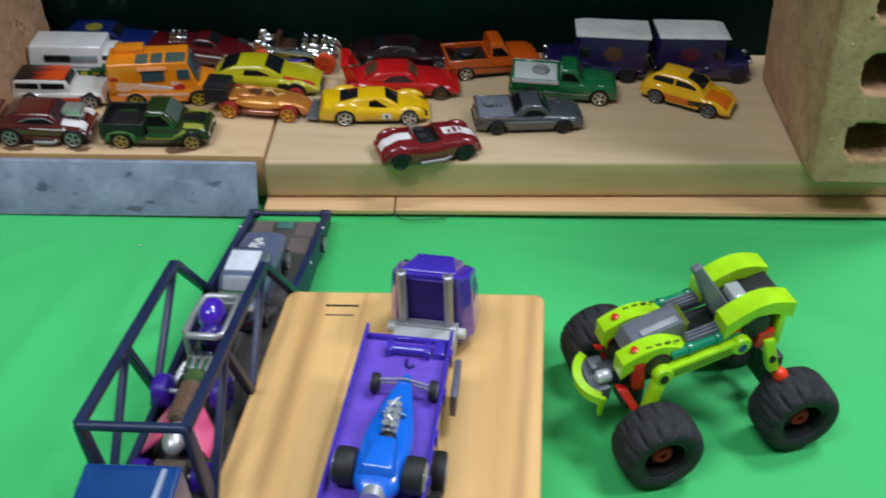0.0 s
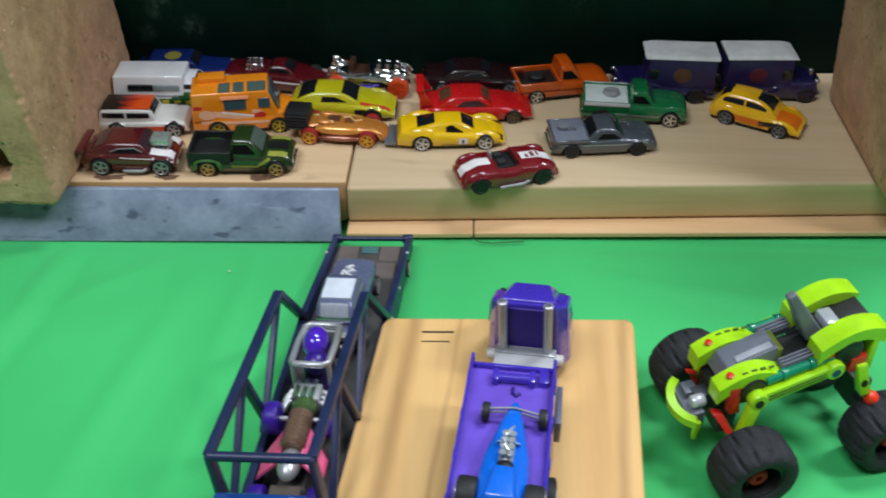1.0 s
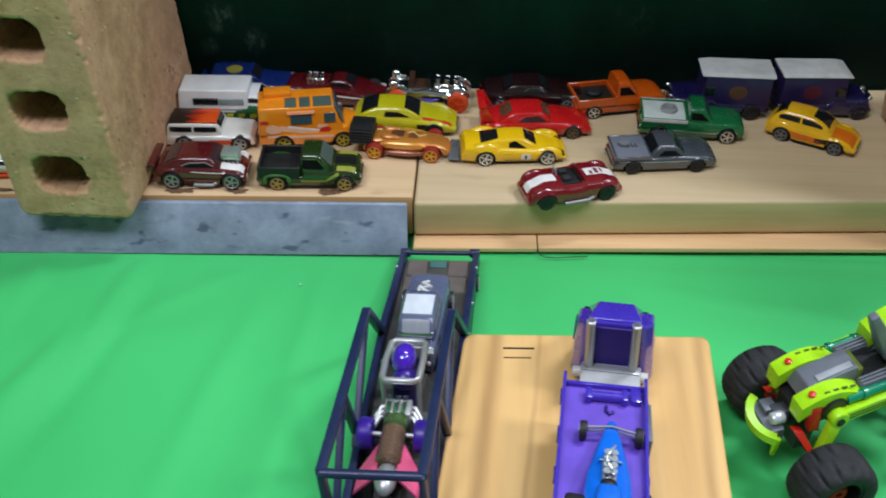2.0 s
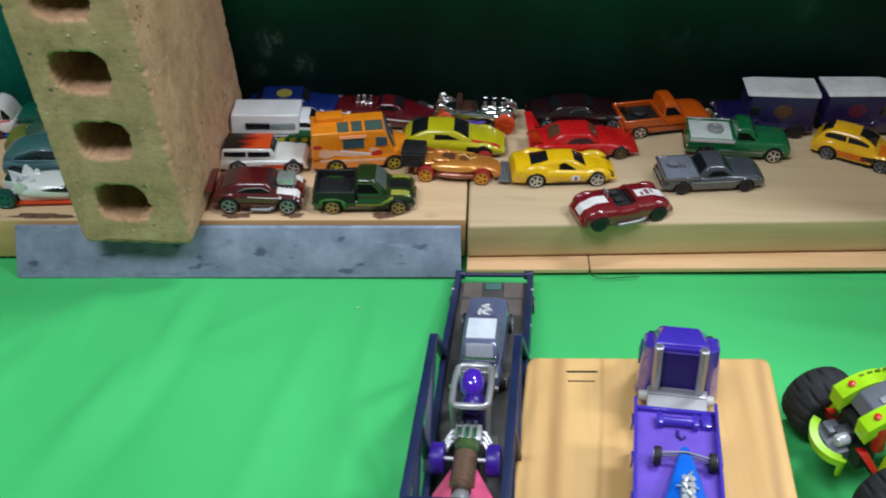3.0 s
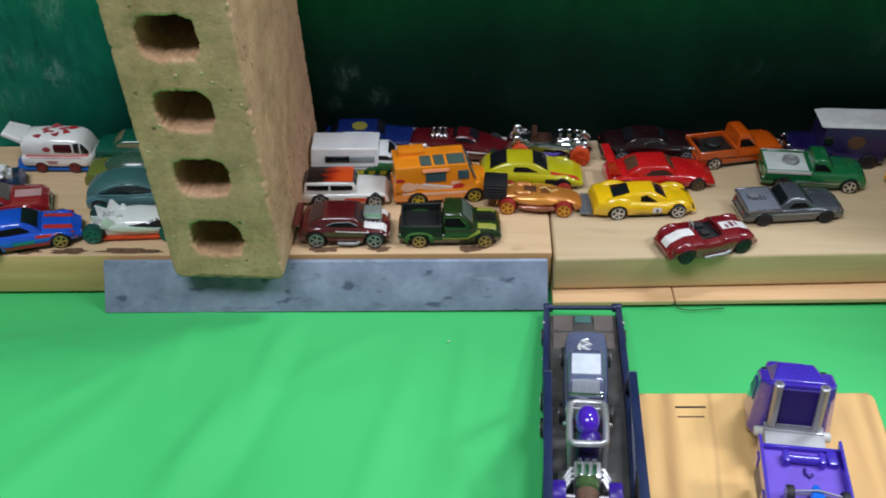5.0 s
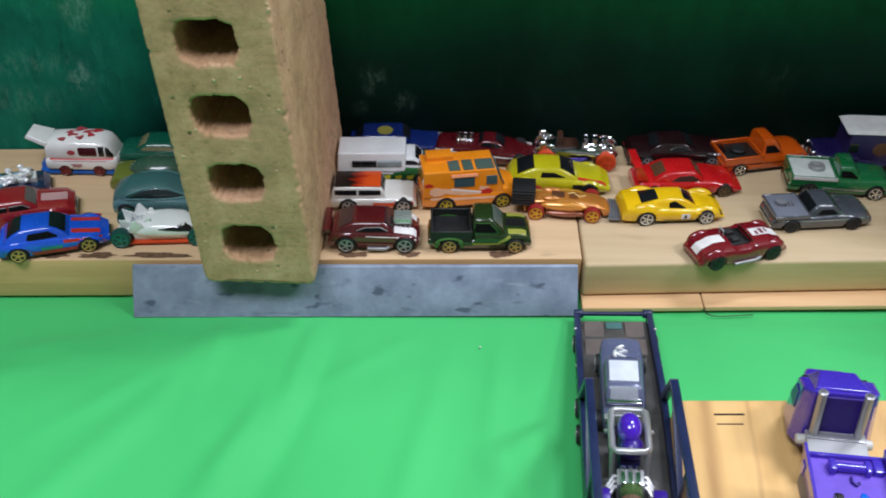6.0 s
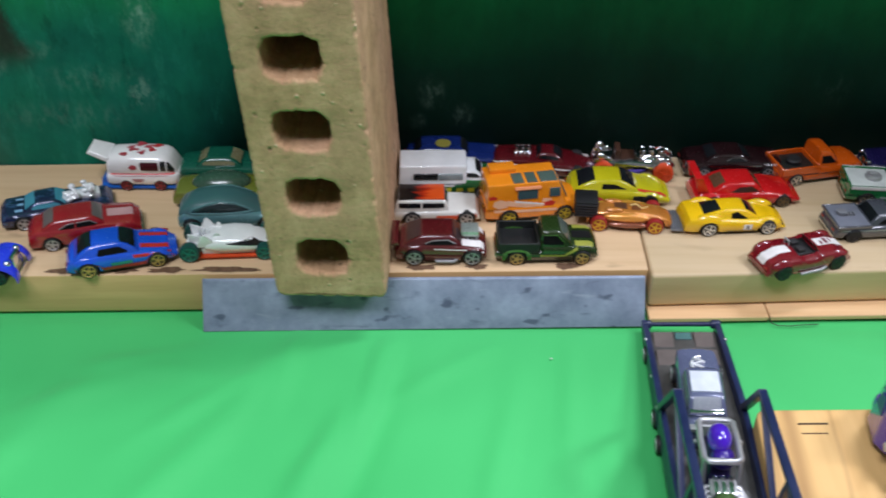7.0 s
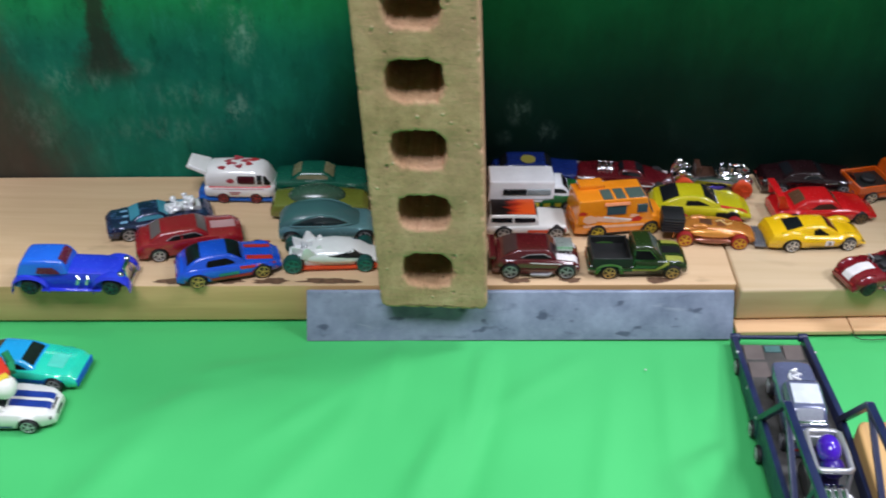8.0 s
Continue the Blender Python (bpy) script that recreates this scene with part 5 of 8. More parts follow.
# yellow-green sports car
c = Toy("toy_sports_car", "yellow-green toy sports car with black windows", "toy car", (-0.1470, 0.6372), (-0.1040, 0.6372), paint("yellow_green", (190, 182, 18)), 30, (14, 15), 5.6, 5,
        SPORT, 3.6, plain("dark_rim", (38, 38, 42), 0.4, 0.5))
c.body()
c.cabin(-33, 15, -15, -0.5, 20.0, 13.4, 9.8, slope=1.4, pane_glass=CAVITY, panes=([(-12.5, 15.0, 15.4), (-11.5, 14.6, 17.8), (-3, 14.6, 17.6), (4.5, 14.4, 14.9)],), pane_w=0.88)
c.haunches()
c.flank("vent_mark", 10, 23, 6.8, 10.4, BLACK_MARK)
c.stripe("hood_vent", 12, c.x1 - 3, -12, -9, RED_MARK)
finish(c, True, False)

# red winged coupe
c = Toy("toy_winged_car", "bright red toy stock car with pointed nose and tall wing", "toy car", (-0.0585, 0.6375), (-0.0091, 0.6419), paint("red", (196, 18, 22)), 29, (13, 13), 5.0, 4.6,
        ((0, 9), (0.05, 12), (0.35, 12.5), (0.7, 11.8), (0.9, 9.4), (1, 5.5)), 3.2, plain("bronze_rim", (110, 90, 60), 0.4, 0.5))
c.body()
c.cabin(-27, 11.5, -15.5, 3, 18.4, 12.8, 10.4, glass_material("hazel_glass", (96, 66, 46), 0.25), slope=1.25, panes=([(-13.5, 12.8, 13.2), (-8, 12.6, 16.4), (1.5, 12.6, 16.8), (7.0, 12.6, 13.0)],), pane_glass=glass_material("umber_glass", (60, 30, 26), 0.2), trim=c.paint, pane_w=0.66)
for s in (-1, 1):
    c.add("wing_post", hull_bm([(c.x0 + 1, s * 11 - 0.7, 13), (c.x0 + 9, s * 11 - 0.7, 13.5), (c.x0 + 9, s * 11 + 0.7, 13.5), (c.x0 + 1, s * 11 + 0.7, 13)],
                               [(c.x0 - 2, s * 11 - 0.5, 24), (c.x0 + 3, s * 11 - 0.5, 24), (c.x0 + 3, s * 11 + 0.5, 24), (c.x0 - 2, s * 11 + 0.5, 24)], 0.2, 1), c.paint)
c.block("rear_wing", c.x0 - 2.4, c.x0 + 3, -12, 12, 23.6, 24.9, c.paint, 0.4)
finish(c, False, False)

# green pickup with white marks
c = Toy("toy_pickup", "green toy pickup with white bed cover and chrome trim", "toy truck", (0.0505, 0.6450), (0.0956, 0.6421), paint("emerald", (16, 108, 58)), 29, (14, 11), 5.6, 4.8, PICKUP, 3.8, CHROME)
c.body()
c.bed(c.x0 + 0.5, -4, 9, 16, floor=plain("bed_floor", (150, 170, 160), 0.4))
c.cabin(-4.6, 12.5, -3.6, 6, 23, 12.8, 10.6, glass_material("green_grey_glass", (62, 84, 74), 0.2), rear_glass=False, slope=1.2, pane_glass=CAVITY, panes=([(-3.0, 15.8, 20.6), (3.6, 15.8, 20.8), (8.6, 15.6, 16.4)],), pane_w=0.86)
for s in (-1, 1):
    ya, yb = sorted((s * 13.9, s * 14.5))
    c.block("white_panel", c.x0 + 1.5, -5, ya, yb, 13.6, 16.0, WHITE_MARK, 0.15)
c.flank("trim_strip", -14, c.x1 - 4, 7.4, 8.4, SILVER, slant=-0.8)
c.block("bed_cover", c.x0 + 2.2, -6, -12, 12, 12.4, 15.4, plain("box_white", (206, 212, 208), 0.35), 0.5, "white bed cover")
c.add("spare_wheel", lathe_bm([(2.0, 15.2), (5.4, 15.2), (6.0, 16.4), (5.6, 17.6), (3.6, 18.2), (1.6, 17.4)], 22, "z", centre=(-17, 0, 0)), SILVER, "chrome wheel on the bed cover")
finish(c)

# yellow hatchback, parked askew
c = Toy("toy_hatchback", "yellow toy hatchback with orange flames, parked askew on the plank", "toy car", (0.1340, 0.6486), (0.1658, 0.6321), paint("taxi_yellow", (242, 184, 14)), 27, (12, 13), 5.2, 4.8,
        ((0, 10), (0.05, 13.5), (0.5, 13.4), (0.9, 10.5), (1, 6.5)), 3.6, plain("grey_rim", (120, 122, 126), 0.35, 0.6))
c.body()
c.cabin(c.x0 + 2.0, 15, c.x0 + 12, -3, 20.8, 12, 8.6, split=(0.5,), slope=2.0)
c.haunches((8, 3, 5.4), (8, 3, 4.8), 0.8)
c.flank("flame", -16, 8, 5.0, 9.4, plain("flame_yellow_orange", (226, 112, 14), 0.35))
c.flank("black_mark", 4, 14, 5.5, 9.0, BLACK_MARK, slant=1.2)
c.stripe("hood_flame", 13, c.x1 - 2, -11, 3, plain("flame_yellow_orange", (226, 112, 14), 0.35))
finish(c, True, False)

# ---- cars on the shelf, back rows ----
# white van with its tailgate raised
c = Toy("toy_van", "white toy van with red graphics, blue base and raised tailgate", "toy van", (-0.4745, 0.6490), (-0.4505, 0.6495), paint("van_white", (242, 239, 236)), 27, (14, 14), 4.6, 4.2,
        ((0, 13), (0.9, 14.5), (1, 11)), 2.6, plain("red_rim", (140, 40, 40), 0.4))
ROSE, ROOF_RED, WINE = plain("rose_mark", (170, 60, 70), 0.4), plain("roof_red", (170, 34, 40), 0.4), glass_material("red_glass", (74, 20, 28), 0.15)
lower = [(c.x0, 10.4, 5, 12), (c.x0 + 0.8, 12.4, 3.8, 14), (c.x0 + 3, 13.3, 3.2, 15), (0, 13.6, 3.0, 15.5), (c.x1 - 6, 13.4, 3.0, 15.5), (c.x1 - 2.4, 12.4, 3.4, 15), (c.x1 - 0.6, 10.6, 4.6, 13.5), (c.x1, 8.4, 6, 11.5)]
upper = [(c.x0 + 0.8, 9.8, 9, 22), (c.x0 + 2.0, 11.4, 9, 25.2), (c.x0 + 6, 12.2, 9, 27.0), (-4, 12.6, 9, 27.6), (6, 12.6, 9, 27.4), (12, 12.4, 9, 27.1), (16, 12.1, 9, 26.4), (19, 11.6, 9, 24.8), (21.4, 10.9, 9, 21.8), (23.4, 10.0, 9, 17.4), (c.x1 - 1.0, 8.4, 9, 13.4)]
body = c.add("body", loft_bm(lower, 32, 3.4), c.paint)
top = c.add("cabin", loft_bm(upper, 32, 3.0), c.paint, parent=body)
for s in (-1, 1):
    c.add("side_window", loft_patch(upper, [(-0.5, 17.6, 22.4), (0.6, 16.6, 23.2), (11.4, 16.4, 23.0), (12.4, 17, 22.4)], s, 0.25, 3.0), WINE, parent=top)
    c.add("side_window", loft_patch(upper, [(13.6, 16.2, 23.4), (17.4, 16.0, 23.2)], s, 0.25, 3.0), GLASS, parent=top)
    c.add("windshield", loft_patch(upper, [(18.4, 15.8, 23.0), (20.4, 15.4, 21.2), (23.0, 14.8, 16.6)], s, 0.35, 3.0), GLASS, parent=top)
    c.add("graphic", loft_patch(upper, [(-8.5, 18.5, 19.5), (-6, 17.0, 21.4), (-3, 18.0, 20.4)], s, 0.25, 3.0, 5), ROSE, parent=top)
    c.add("stripe", loft_patch(lower, [(c.x0 + 2, 13.1, 14.0), (c.x1 - 3, 13.3, 14.2)], s, 0.25, 3.4, 16), RED_MARK, parent=body)
    c.add("stripe", loft_patch(lower, [(c.x0 + 6, 12.2, 12.5), (c.x1 - 8, 12.4, 12.7)], s, 0.25, 3.4, 16), ROSE, parent=body)
    c.add("lettering_bar", loft_patch(lower, [(-7, 9.4, 10.2), (1, 9.4, 10.2)], s, 0.25, 3.4, 6), ROSE, parent=body)
    c.add("lettering_bar", loft_patch(lower, [(-6, 8.0, 8.7), (0, 8.0, 8.7)], s, 0.25, 3.4, 6), ROSE, parent=body)
    for xw in (-c.wb / 2, c.wb / 2):
        c.add("wheel_arch", loft_patch(lower, [(xw - 5.6, 3.2, 3.6), (xw - 3.6, 3.2, 7.4), (xw, 3.2, 8.8), (xw + 3.6, 3.2, 7.4), (xw + 5.6, 3.2, 3.6)], s, 0.12, 3.4, 12), BLACK, parent=body)
rng = random.Random(4)
for k in range(8):
    cx, cy = -11 + 2.9 * k, (-5.0, 3.0, -1.0, 6.0)[k % 4] + rng.uniform(-1.2, 1.2)
    ring = [(cx + q * math.cos(a), cy + q * 0.7 * math.sin(a)) for a, q in ((2 * math.pi * i / 9 + k, rng.uniform(1.2, 5.0)) for i in range(9))]
    c.add("roof_graphic", prism_bm(ring, 26.0 - 0.008 * cx * cx, 27.85 - 0.006 * cx * cx), ROOF_RED if k > 5 else ROSE, parent=top)
c.add("tailgate", hull_bm([(c.x0 + 2, -10.4, 22.0), (c.x0 + 4, -10.4, 25.2), (c.x0 + 4, 10.4, 25.2), (c.x0 + 2, 10.4, 22.0)], [(c.x0 - 12, -8.2, 27.5), (c.x0 - 10, -8.2, 30.4), (c.x0 - 10, 8.2, 30.4), (c.x0 - 12, 8.2, 27.5)], 1.0, 3), c.paint, "raised white tailgate")
c.block("base_plate", c.x0 - 5, c.x1 + 1, -12.9, 12.9, 1.4, 3.6, plain("base_blue", (24, 92, 176), 0.35), 0.8, "blue base")
c.add("tow_hitch", hull_bm([(c.x0 - 6, -7, 2), (c.x0 + 1, -9, 2), (c.x0 + 1, 9, 2), (c.x0 - 6, 7, 2)], [(c.x0 - 5.4, -6, 6), (c.x0 + 1, -8, 9), (c.x0 + 1, 8, 9), (c.x0 - 5.4, 6, 6)], 0.8, 2), plain("base_blue", (24, 92, 176), 0.35))
c.wheels(out=0.1)

# green coupe behind the block
c = Toy("toy_coupe", "dark teal-green toy coupe with tan window strips", "toy car", (-0.4263, 0.6560), (-0.3814, 0.6580), paint("teal_green", (6, 84, 64)), 28, (14, 14), 5.2, 4.6, MUSCLE, 3.4, SILVER)
c.body()
c.cabin(-23, 12, -13, 2, 20.5, 12.4, 9.4, glass_material("tan_glass", (118, 116, 84), 0.25))
finish(c)

# olive bubble-top car
c = Toy("toy_bubble_car", "olive toy car under a tinted bubble canopy", "toy car", (-0.4230, 0.6270), (-0.3790, 0.6300), paint("olive", (108, 116, 40)), 27, (13, 13), 5.2, 4.6, SALOON, 3.4, SILVER)
c.body()
c.add("canopy", ball_bm((-2, 0, 13.5), 21, 11.5, 8.2, 24, 14), glass_material("green_glass", (52, 84, 66), 0.25), "dark green tinted canopy")
finish(c, True, False)

# light blue hatchback
c = Toy("toy_hatchback", "pale grey-blue toy hatchback with a rounded dark tinted roof", "toy car", (-0.4166, 0.5990), (-0.3665, 0.6040), paint("grey_blue", (96, 142, 146), 0.2), 28, (9, 10), 5.4, 4.8,
        ((0, 11), (0.06, 15), (0.5, 15), (0.88, 12), (1, 8)), 3.6, SILVER)
c.body()
shell = [(c.x0 + 0.5, 9.5, 8, 15), (c.x0 + 4, 11.4, 8, 19), (c.x0 + 12, 12.6, 8, 22.6), (-6, 12.8, 8, 24.2), (2, 12.6, 8, 23.6), (10, 11.8, 8, 20.6), (18, 10.4, 8, 16.0), (22, 9.0, 8, 13.4)]
dome = c.add("cabin", loft_bm(shell, 32, 2.6), glass_material("slate_teal_glass", (60, 102, 102), 0.32), "dark teal tinted dome")
for s in (-1, 1):
    frame_line = [(c.x0 + 8, 15.0), (c.x0 + 11, 18.2), (-13, 21.0), (-5, 22.2), (4, 21.0), (11, 17.6), (16, 14.6), (4, 14.2), (-10, 14.4)]
    pts = []
    for (xa, za), (xb, zb) in zip(frame_line, frame_line[1:] + frame_line[:1]):
        for i in range(4):
            x, z = xa + (xb - xa) * i / 4, za + (zb - za) * i / 4
            w, lo, hi = next(([u + (v - u) * (x - p[0]) / (q[0] - p[0]) for u, v in zip(p[1:], q[1:])] for p, q in zip(shell, shell[1:]) if p[0] <= x <= q[0]), [10, 8, 16])
            q = min(0.99, abs((z - (lo + hi) / 2) / ((hi - lo) / 2)))
            pts.append((x, s * (w * (1 - q ** 2.6) ** (1 / 2.6) + 0.1), z))
    c.add("window_frame", tube_bm(pts, 0.75, 8, closed=True), c.paint, "pale window frame", parent=dome)
    c.add("side_window", loft_patch(shell, [(c.x0 + 9.5, 15.0, 16.0), (-13, 14.8, 20.2), (-5, 14.8, 21.4), (4, 14.8, 20.2), (14, 14.8, 15.4)], s, 0.2, 2.6, 14), glass_material("slate_glass", (30, 44, 48), 0.12), parent=dome)
finish(c, True, False)

def mottled(name, ground, marks):
    """Glossy paint with a ragged printed pattern."""
    m = paint(name, ground, 0.3)
    nodes, links, bsdf = m.node_tree.nodes, m.node_tree.links, m.node_tree.nodes["Principled BSDF"]
    col = bsdf.inputs["Base Color"].links[0].from_socket
    n = add_node(nodes, "ShaderNodeTexNoise", Scale=170.0, Detail=4.0, Roughness=0.7)
    links.new(coords(nodes, links, (0.7, 1.2, 1.2)), n.inputs["Vector"])
    links.new(mixed(nodes, links, ramp(nodes, links, n.outputs["Fac"], [(0.55, (0, 0, 0)), (0.60, (0.9, 0.9, 0.9))]), col, lin(*marks)), bsdf.inputs["Base Color"])
    return m


# red coupe and dark blue custom car behind the blue one
c = Toy("toy_coupe", "red toy coupe with smoked glass and a white bonnet mark", "toy car", (-0.5035, 0.5760), (-0.4625, 0.5895), paint("brick_red", (158, 26, 36)), 29, (14, 14), 5.2, 4.6, MUSCLE, 3.2, SILVER)
c.body()
c.cabin(-28, 14, -17, 5, 20, 12.8, 10.2, glass_material("grey_glass", (110, 100, 98), 0.3), slope=1.3, panes=([(-15.5, 14.8, 15.2), (-10, 14.6, 17.4), (-5.6, 14.6, 17.6)], [(-4.6, 14.6, 17.6), (4, 14.6, 17.8), (8.6, 14.6, 15.2)]), pane_glass=CAVITY, trim=SILVER, pane_w=0.84)
c.stripe("bonnet_mark", 15, c.x1 - 4, -4.5, 4.5, plain("pale_mark", (206, 160, 160), 0.4))
finish(c)
c = Toy("toy_custom_car", "dark blue toy custom car with chrome twin engines", "toy car", (-0.5300, 0.5985), (-0.4880, 0.6145), mottled("midnight_mottle", (30, 42, 78), (66, 96, 136)), 29, (14, 14), 5.4, 5,
        ((0, 9), (0.05, 12), (0.4, 11.5), (0.7, 11), (0.95, 9), (1, 6)), 3.2, SILVER)
c.body()
c.cabin(-23, 8, -12, -1, 16.8, 12, 9, glass_material("aqua_glass", (70, 150, 170), 0.1), slope=1.3, pane_w=0.86)
WHITE_CHROME = plain("white_chrome", (248, 249, 250), 0.22, 0.3, 0.04)
rng = random.Random(9)
for ex in (11.0, 22.0):
    for _ in range(12):
        c.add("chrome_part", ball_bm((ex + rng.uniform(-4.2, 4.2), rng.uniform(-7.5, 7.5), 13.2 + rng.uniform(0, 4.6)), rng.uniform(1.4, 2.8), rng.uniform(1.4, 2.8), rng.uniform(1.3, 2.5), 10, 7), WHITE_CHROME)
c.block("blower", 2, 29, -5, 5, 9, 14, WHITE_CHROME, 1.2, "white chrome blower")
c.stripe("aqua_hood", -6, 2, -9, 9, glass_material("aqua_glass", (70, 150, 170), 0.1))
for xa, ya, ln in ((-27, -9, 5), (-25, -2, 4), (-26, 5, 6), (2.5, -11, 4), (13, 8.5, 5), (13.5, -11.5, 3.5)):
    c.stripe("graphic", xa, xa + ln, ya, ya + 2.4, plain("ice_blue", (128, 176, 206), 0.35), n=4)
finish(c, True, False)

# blue saloon behind the camper
c = Toy("toy_saloon", "blue toy saloon with yellow crest on its roof", "toy car", (-0.2660, 0.6770), (-0.2200, 0.6786), paint("cobalt", (14, 36, 100)), 29, (11, 14), 5.2, 4.6, SALOON, 3.6, SILVER)
c.body()
c.cabin(-29, 14, -21, 6, 19.6, 12.6, 10.6)
c.add("roof_crest", lathe_bm([(5.8, 19.8), (5.8, 20.35), (4, 20.4)], 18, "z", centre=(-6, -3, 0)), plain("crest_yellow", (136, 130, 56), 0.4))
finish(c)

# dark red dragster with chrome engine
c = Toy("toy_hot_rod", "dark red toy hot rod with chrome engine and white pinstripe", "toy car", (-0.2035, 0.6740), (-0.1516, 0.6710), paint("wine_red", (84, 8, 18)), 27, (11, 12), 5.8, 5,
        ((0, 10), (0.06, 14), (0.35, 15), (0.7, 13), (1, 7)), 3.4, SILVER)
c.body()
c.engine(-14, 14.5, 1.05, CHROME, 3, "chrome blown engine at the rear")
c.cabin(-5, 17, 0, 7, 19, 10, 7.5, slope=1.9)
c.flank("stripe", c.x0 + 2, c.x1 - 3, 12.4, 13.6, WHITE_MARK, slant=-5)
finish(c, True, False)

# chrome roadster with orange wheels
OR_RIM = plain("orange_rim", (196, 60, 16), 0.4)
c = Toy("toy_roadster", "chrome toy hot rod with big orange wheels and brown seats", "toy car", (-0.1319, 0.6723), (-0.0889, 0.6703), CHROME, 28, (7, 6), 7.4, 6,
        ((0, 10), (0.1, 15), (0.35, 14), (0.5, 15), (0.9, 14), (1, 9)), 4.5, OR_RIM, tyre=plain("orange_tyre", (206, 70, 24), 0.5))
c.W = 11.5
c.body(label="polished chrome body")
c.block("cockpit", -14, 1, -6.5, 6.5, 13.5, 16, plain("brown_seat", (62, 36, 22), 0.5), 0.8, "brown seat tub")
c.block("seat_back", -14, -10, -6.5, 6.5, 14, 22, plain("brown_seat", (92, 56, 30), 0.5), 1.0)
c.engine(13, 13, 1.5, CHROME, 3)
c.add("nose_shell", loft_bm([(4, 9, 6, 15), (10, 10, 6, 17.5), (18, 10, 6, 17), (24, 9, 7, 14.5), (27, 6.5, 8, 12.5)], 24, 2.6), CHROME)
c.add("windscreen", hull_bm([(2, -7, 14.5), (3, -7, 14.5), (3, 7, 14.5), (2, 7, 14.5)], [(0, -6.5, 20), (0.7, -6.5, 20), (0.7, 6.5, 20), (0, 6.5, 20)], 0.2, 1), GLASS)
for s in (-1, 1):
    c.add("headlight", ball_bm((c.x1 - 3, s * 9, 13), 2.2, 2, 2), CHROME)
    c.add("rear_lamp", ball_bm((c.x0 + 4, s * 8, 18), 3.6, 3.2, 3.4), CHROME)
    c.tube("side_pipe", [(12, s * 9, 10), (4, s * 12.5, 8), (-12, s * 12.5, 7)], 1.0, plain("violet_pipe", (70, 52, 130), 0.3, 0.6))
for s in (-1, 1):
    for xw in (-c.wb / 2, c.wb / 2):
        c.add("fender", ball_bm((xw, s * 7.4, 10.0), 8.6, 2.2, 8.0), CHROME)
c.W = 14
c.wheels(out=0.2)
c.W = 9.5
c.chassis()

# dark maroon saloon at the back
c = Toy("toy_saloon", "very dark maroon toy saloon with chrome window trim", "toy car", (-0.0580, 0.6760), (-0.0110, 0.6780), paint("oxblood", (30, 5, 10)), 29, (14, 14), 5.2, 4.6, SALOON, 3.4, SILVER)
c.body()
c.cabin(-24, 12, -14, 3, 18.4, 12.6, 10, slope=1.3, panes=([(-8, 14.2, 14.6), (-4, 14.0, 16.6), (3, 14.0, 16.8), (7, 14.0, 14.4)],), trim=CHROME)
c.flank("trim_strip", -20, 18, 11.2, 11.7, CHROME)
finish(c)

# orange pickup
c = Toy("toy_pickup", "orange toy pickup with a spare wheel in its bed", "toy truck", (0.0072, 0.6693), (0.0488, 0.6796), paint("tangerine", (212, 88, 10)), 28, (12.5, 11), 5.2, 4.6, PICKUP, 3.8, CHROME)
c.body()
c.bed(c.x0 + 0.5, -3.5, 9, 15.2, floor=plain("orange_floor", (150, 62, 14), 0.5))
c.cabin(-4.6, 12, -3.6, 5, 24.5, 12.8, 10.6, rear_glass=False, slope=1.2, pane_glass=CAVITY, panes=([(-2.8, 16.0, 21.6), (3.4, 16.0, 21.8), (8.4, 15.8, 16.6)],), pane_w=0.86)
c.block("bed_liner", c.x0 + 2.4, -5, -11.6, 11.6, 11.2, 11.9, plain("dark_bed", (22, 26, 24), 0.5), 0.2)
c.add("spare_wheel", lathe_bm([(2, 11.6), (5, 11.6), (5.6, 13), (5.6, 14.6), (4.6, 15.6), (2, 15.2)], 20, "z", centre=(-18, 0, 0)), TYRE)
c.flank("trim_strip", c.x0 + 2, c.x1 - 3, 8.6, 9.2, BLACK_MARK)
finish(c)


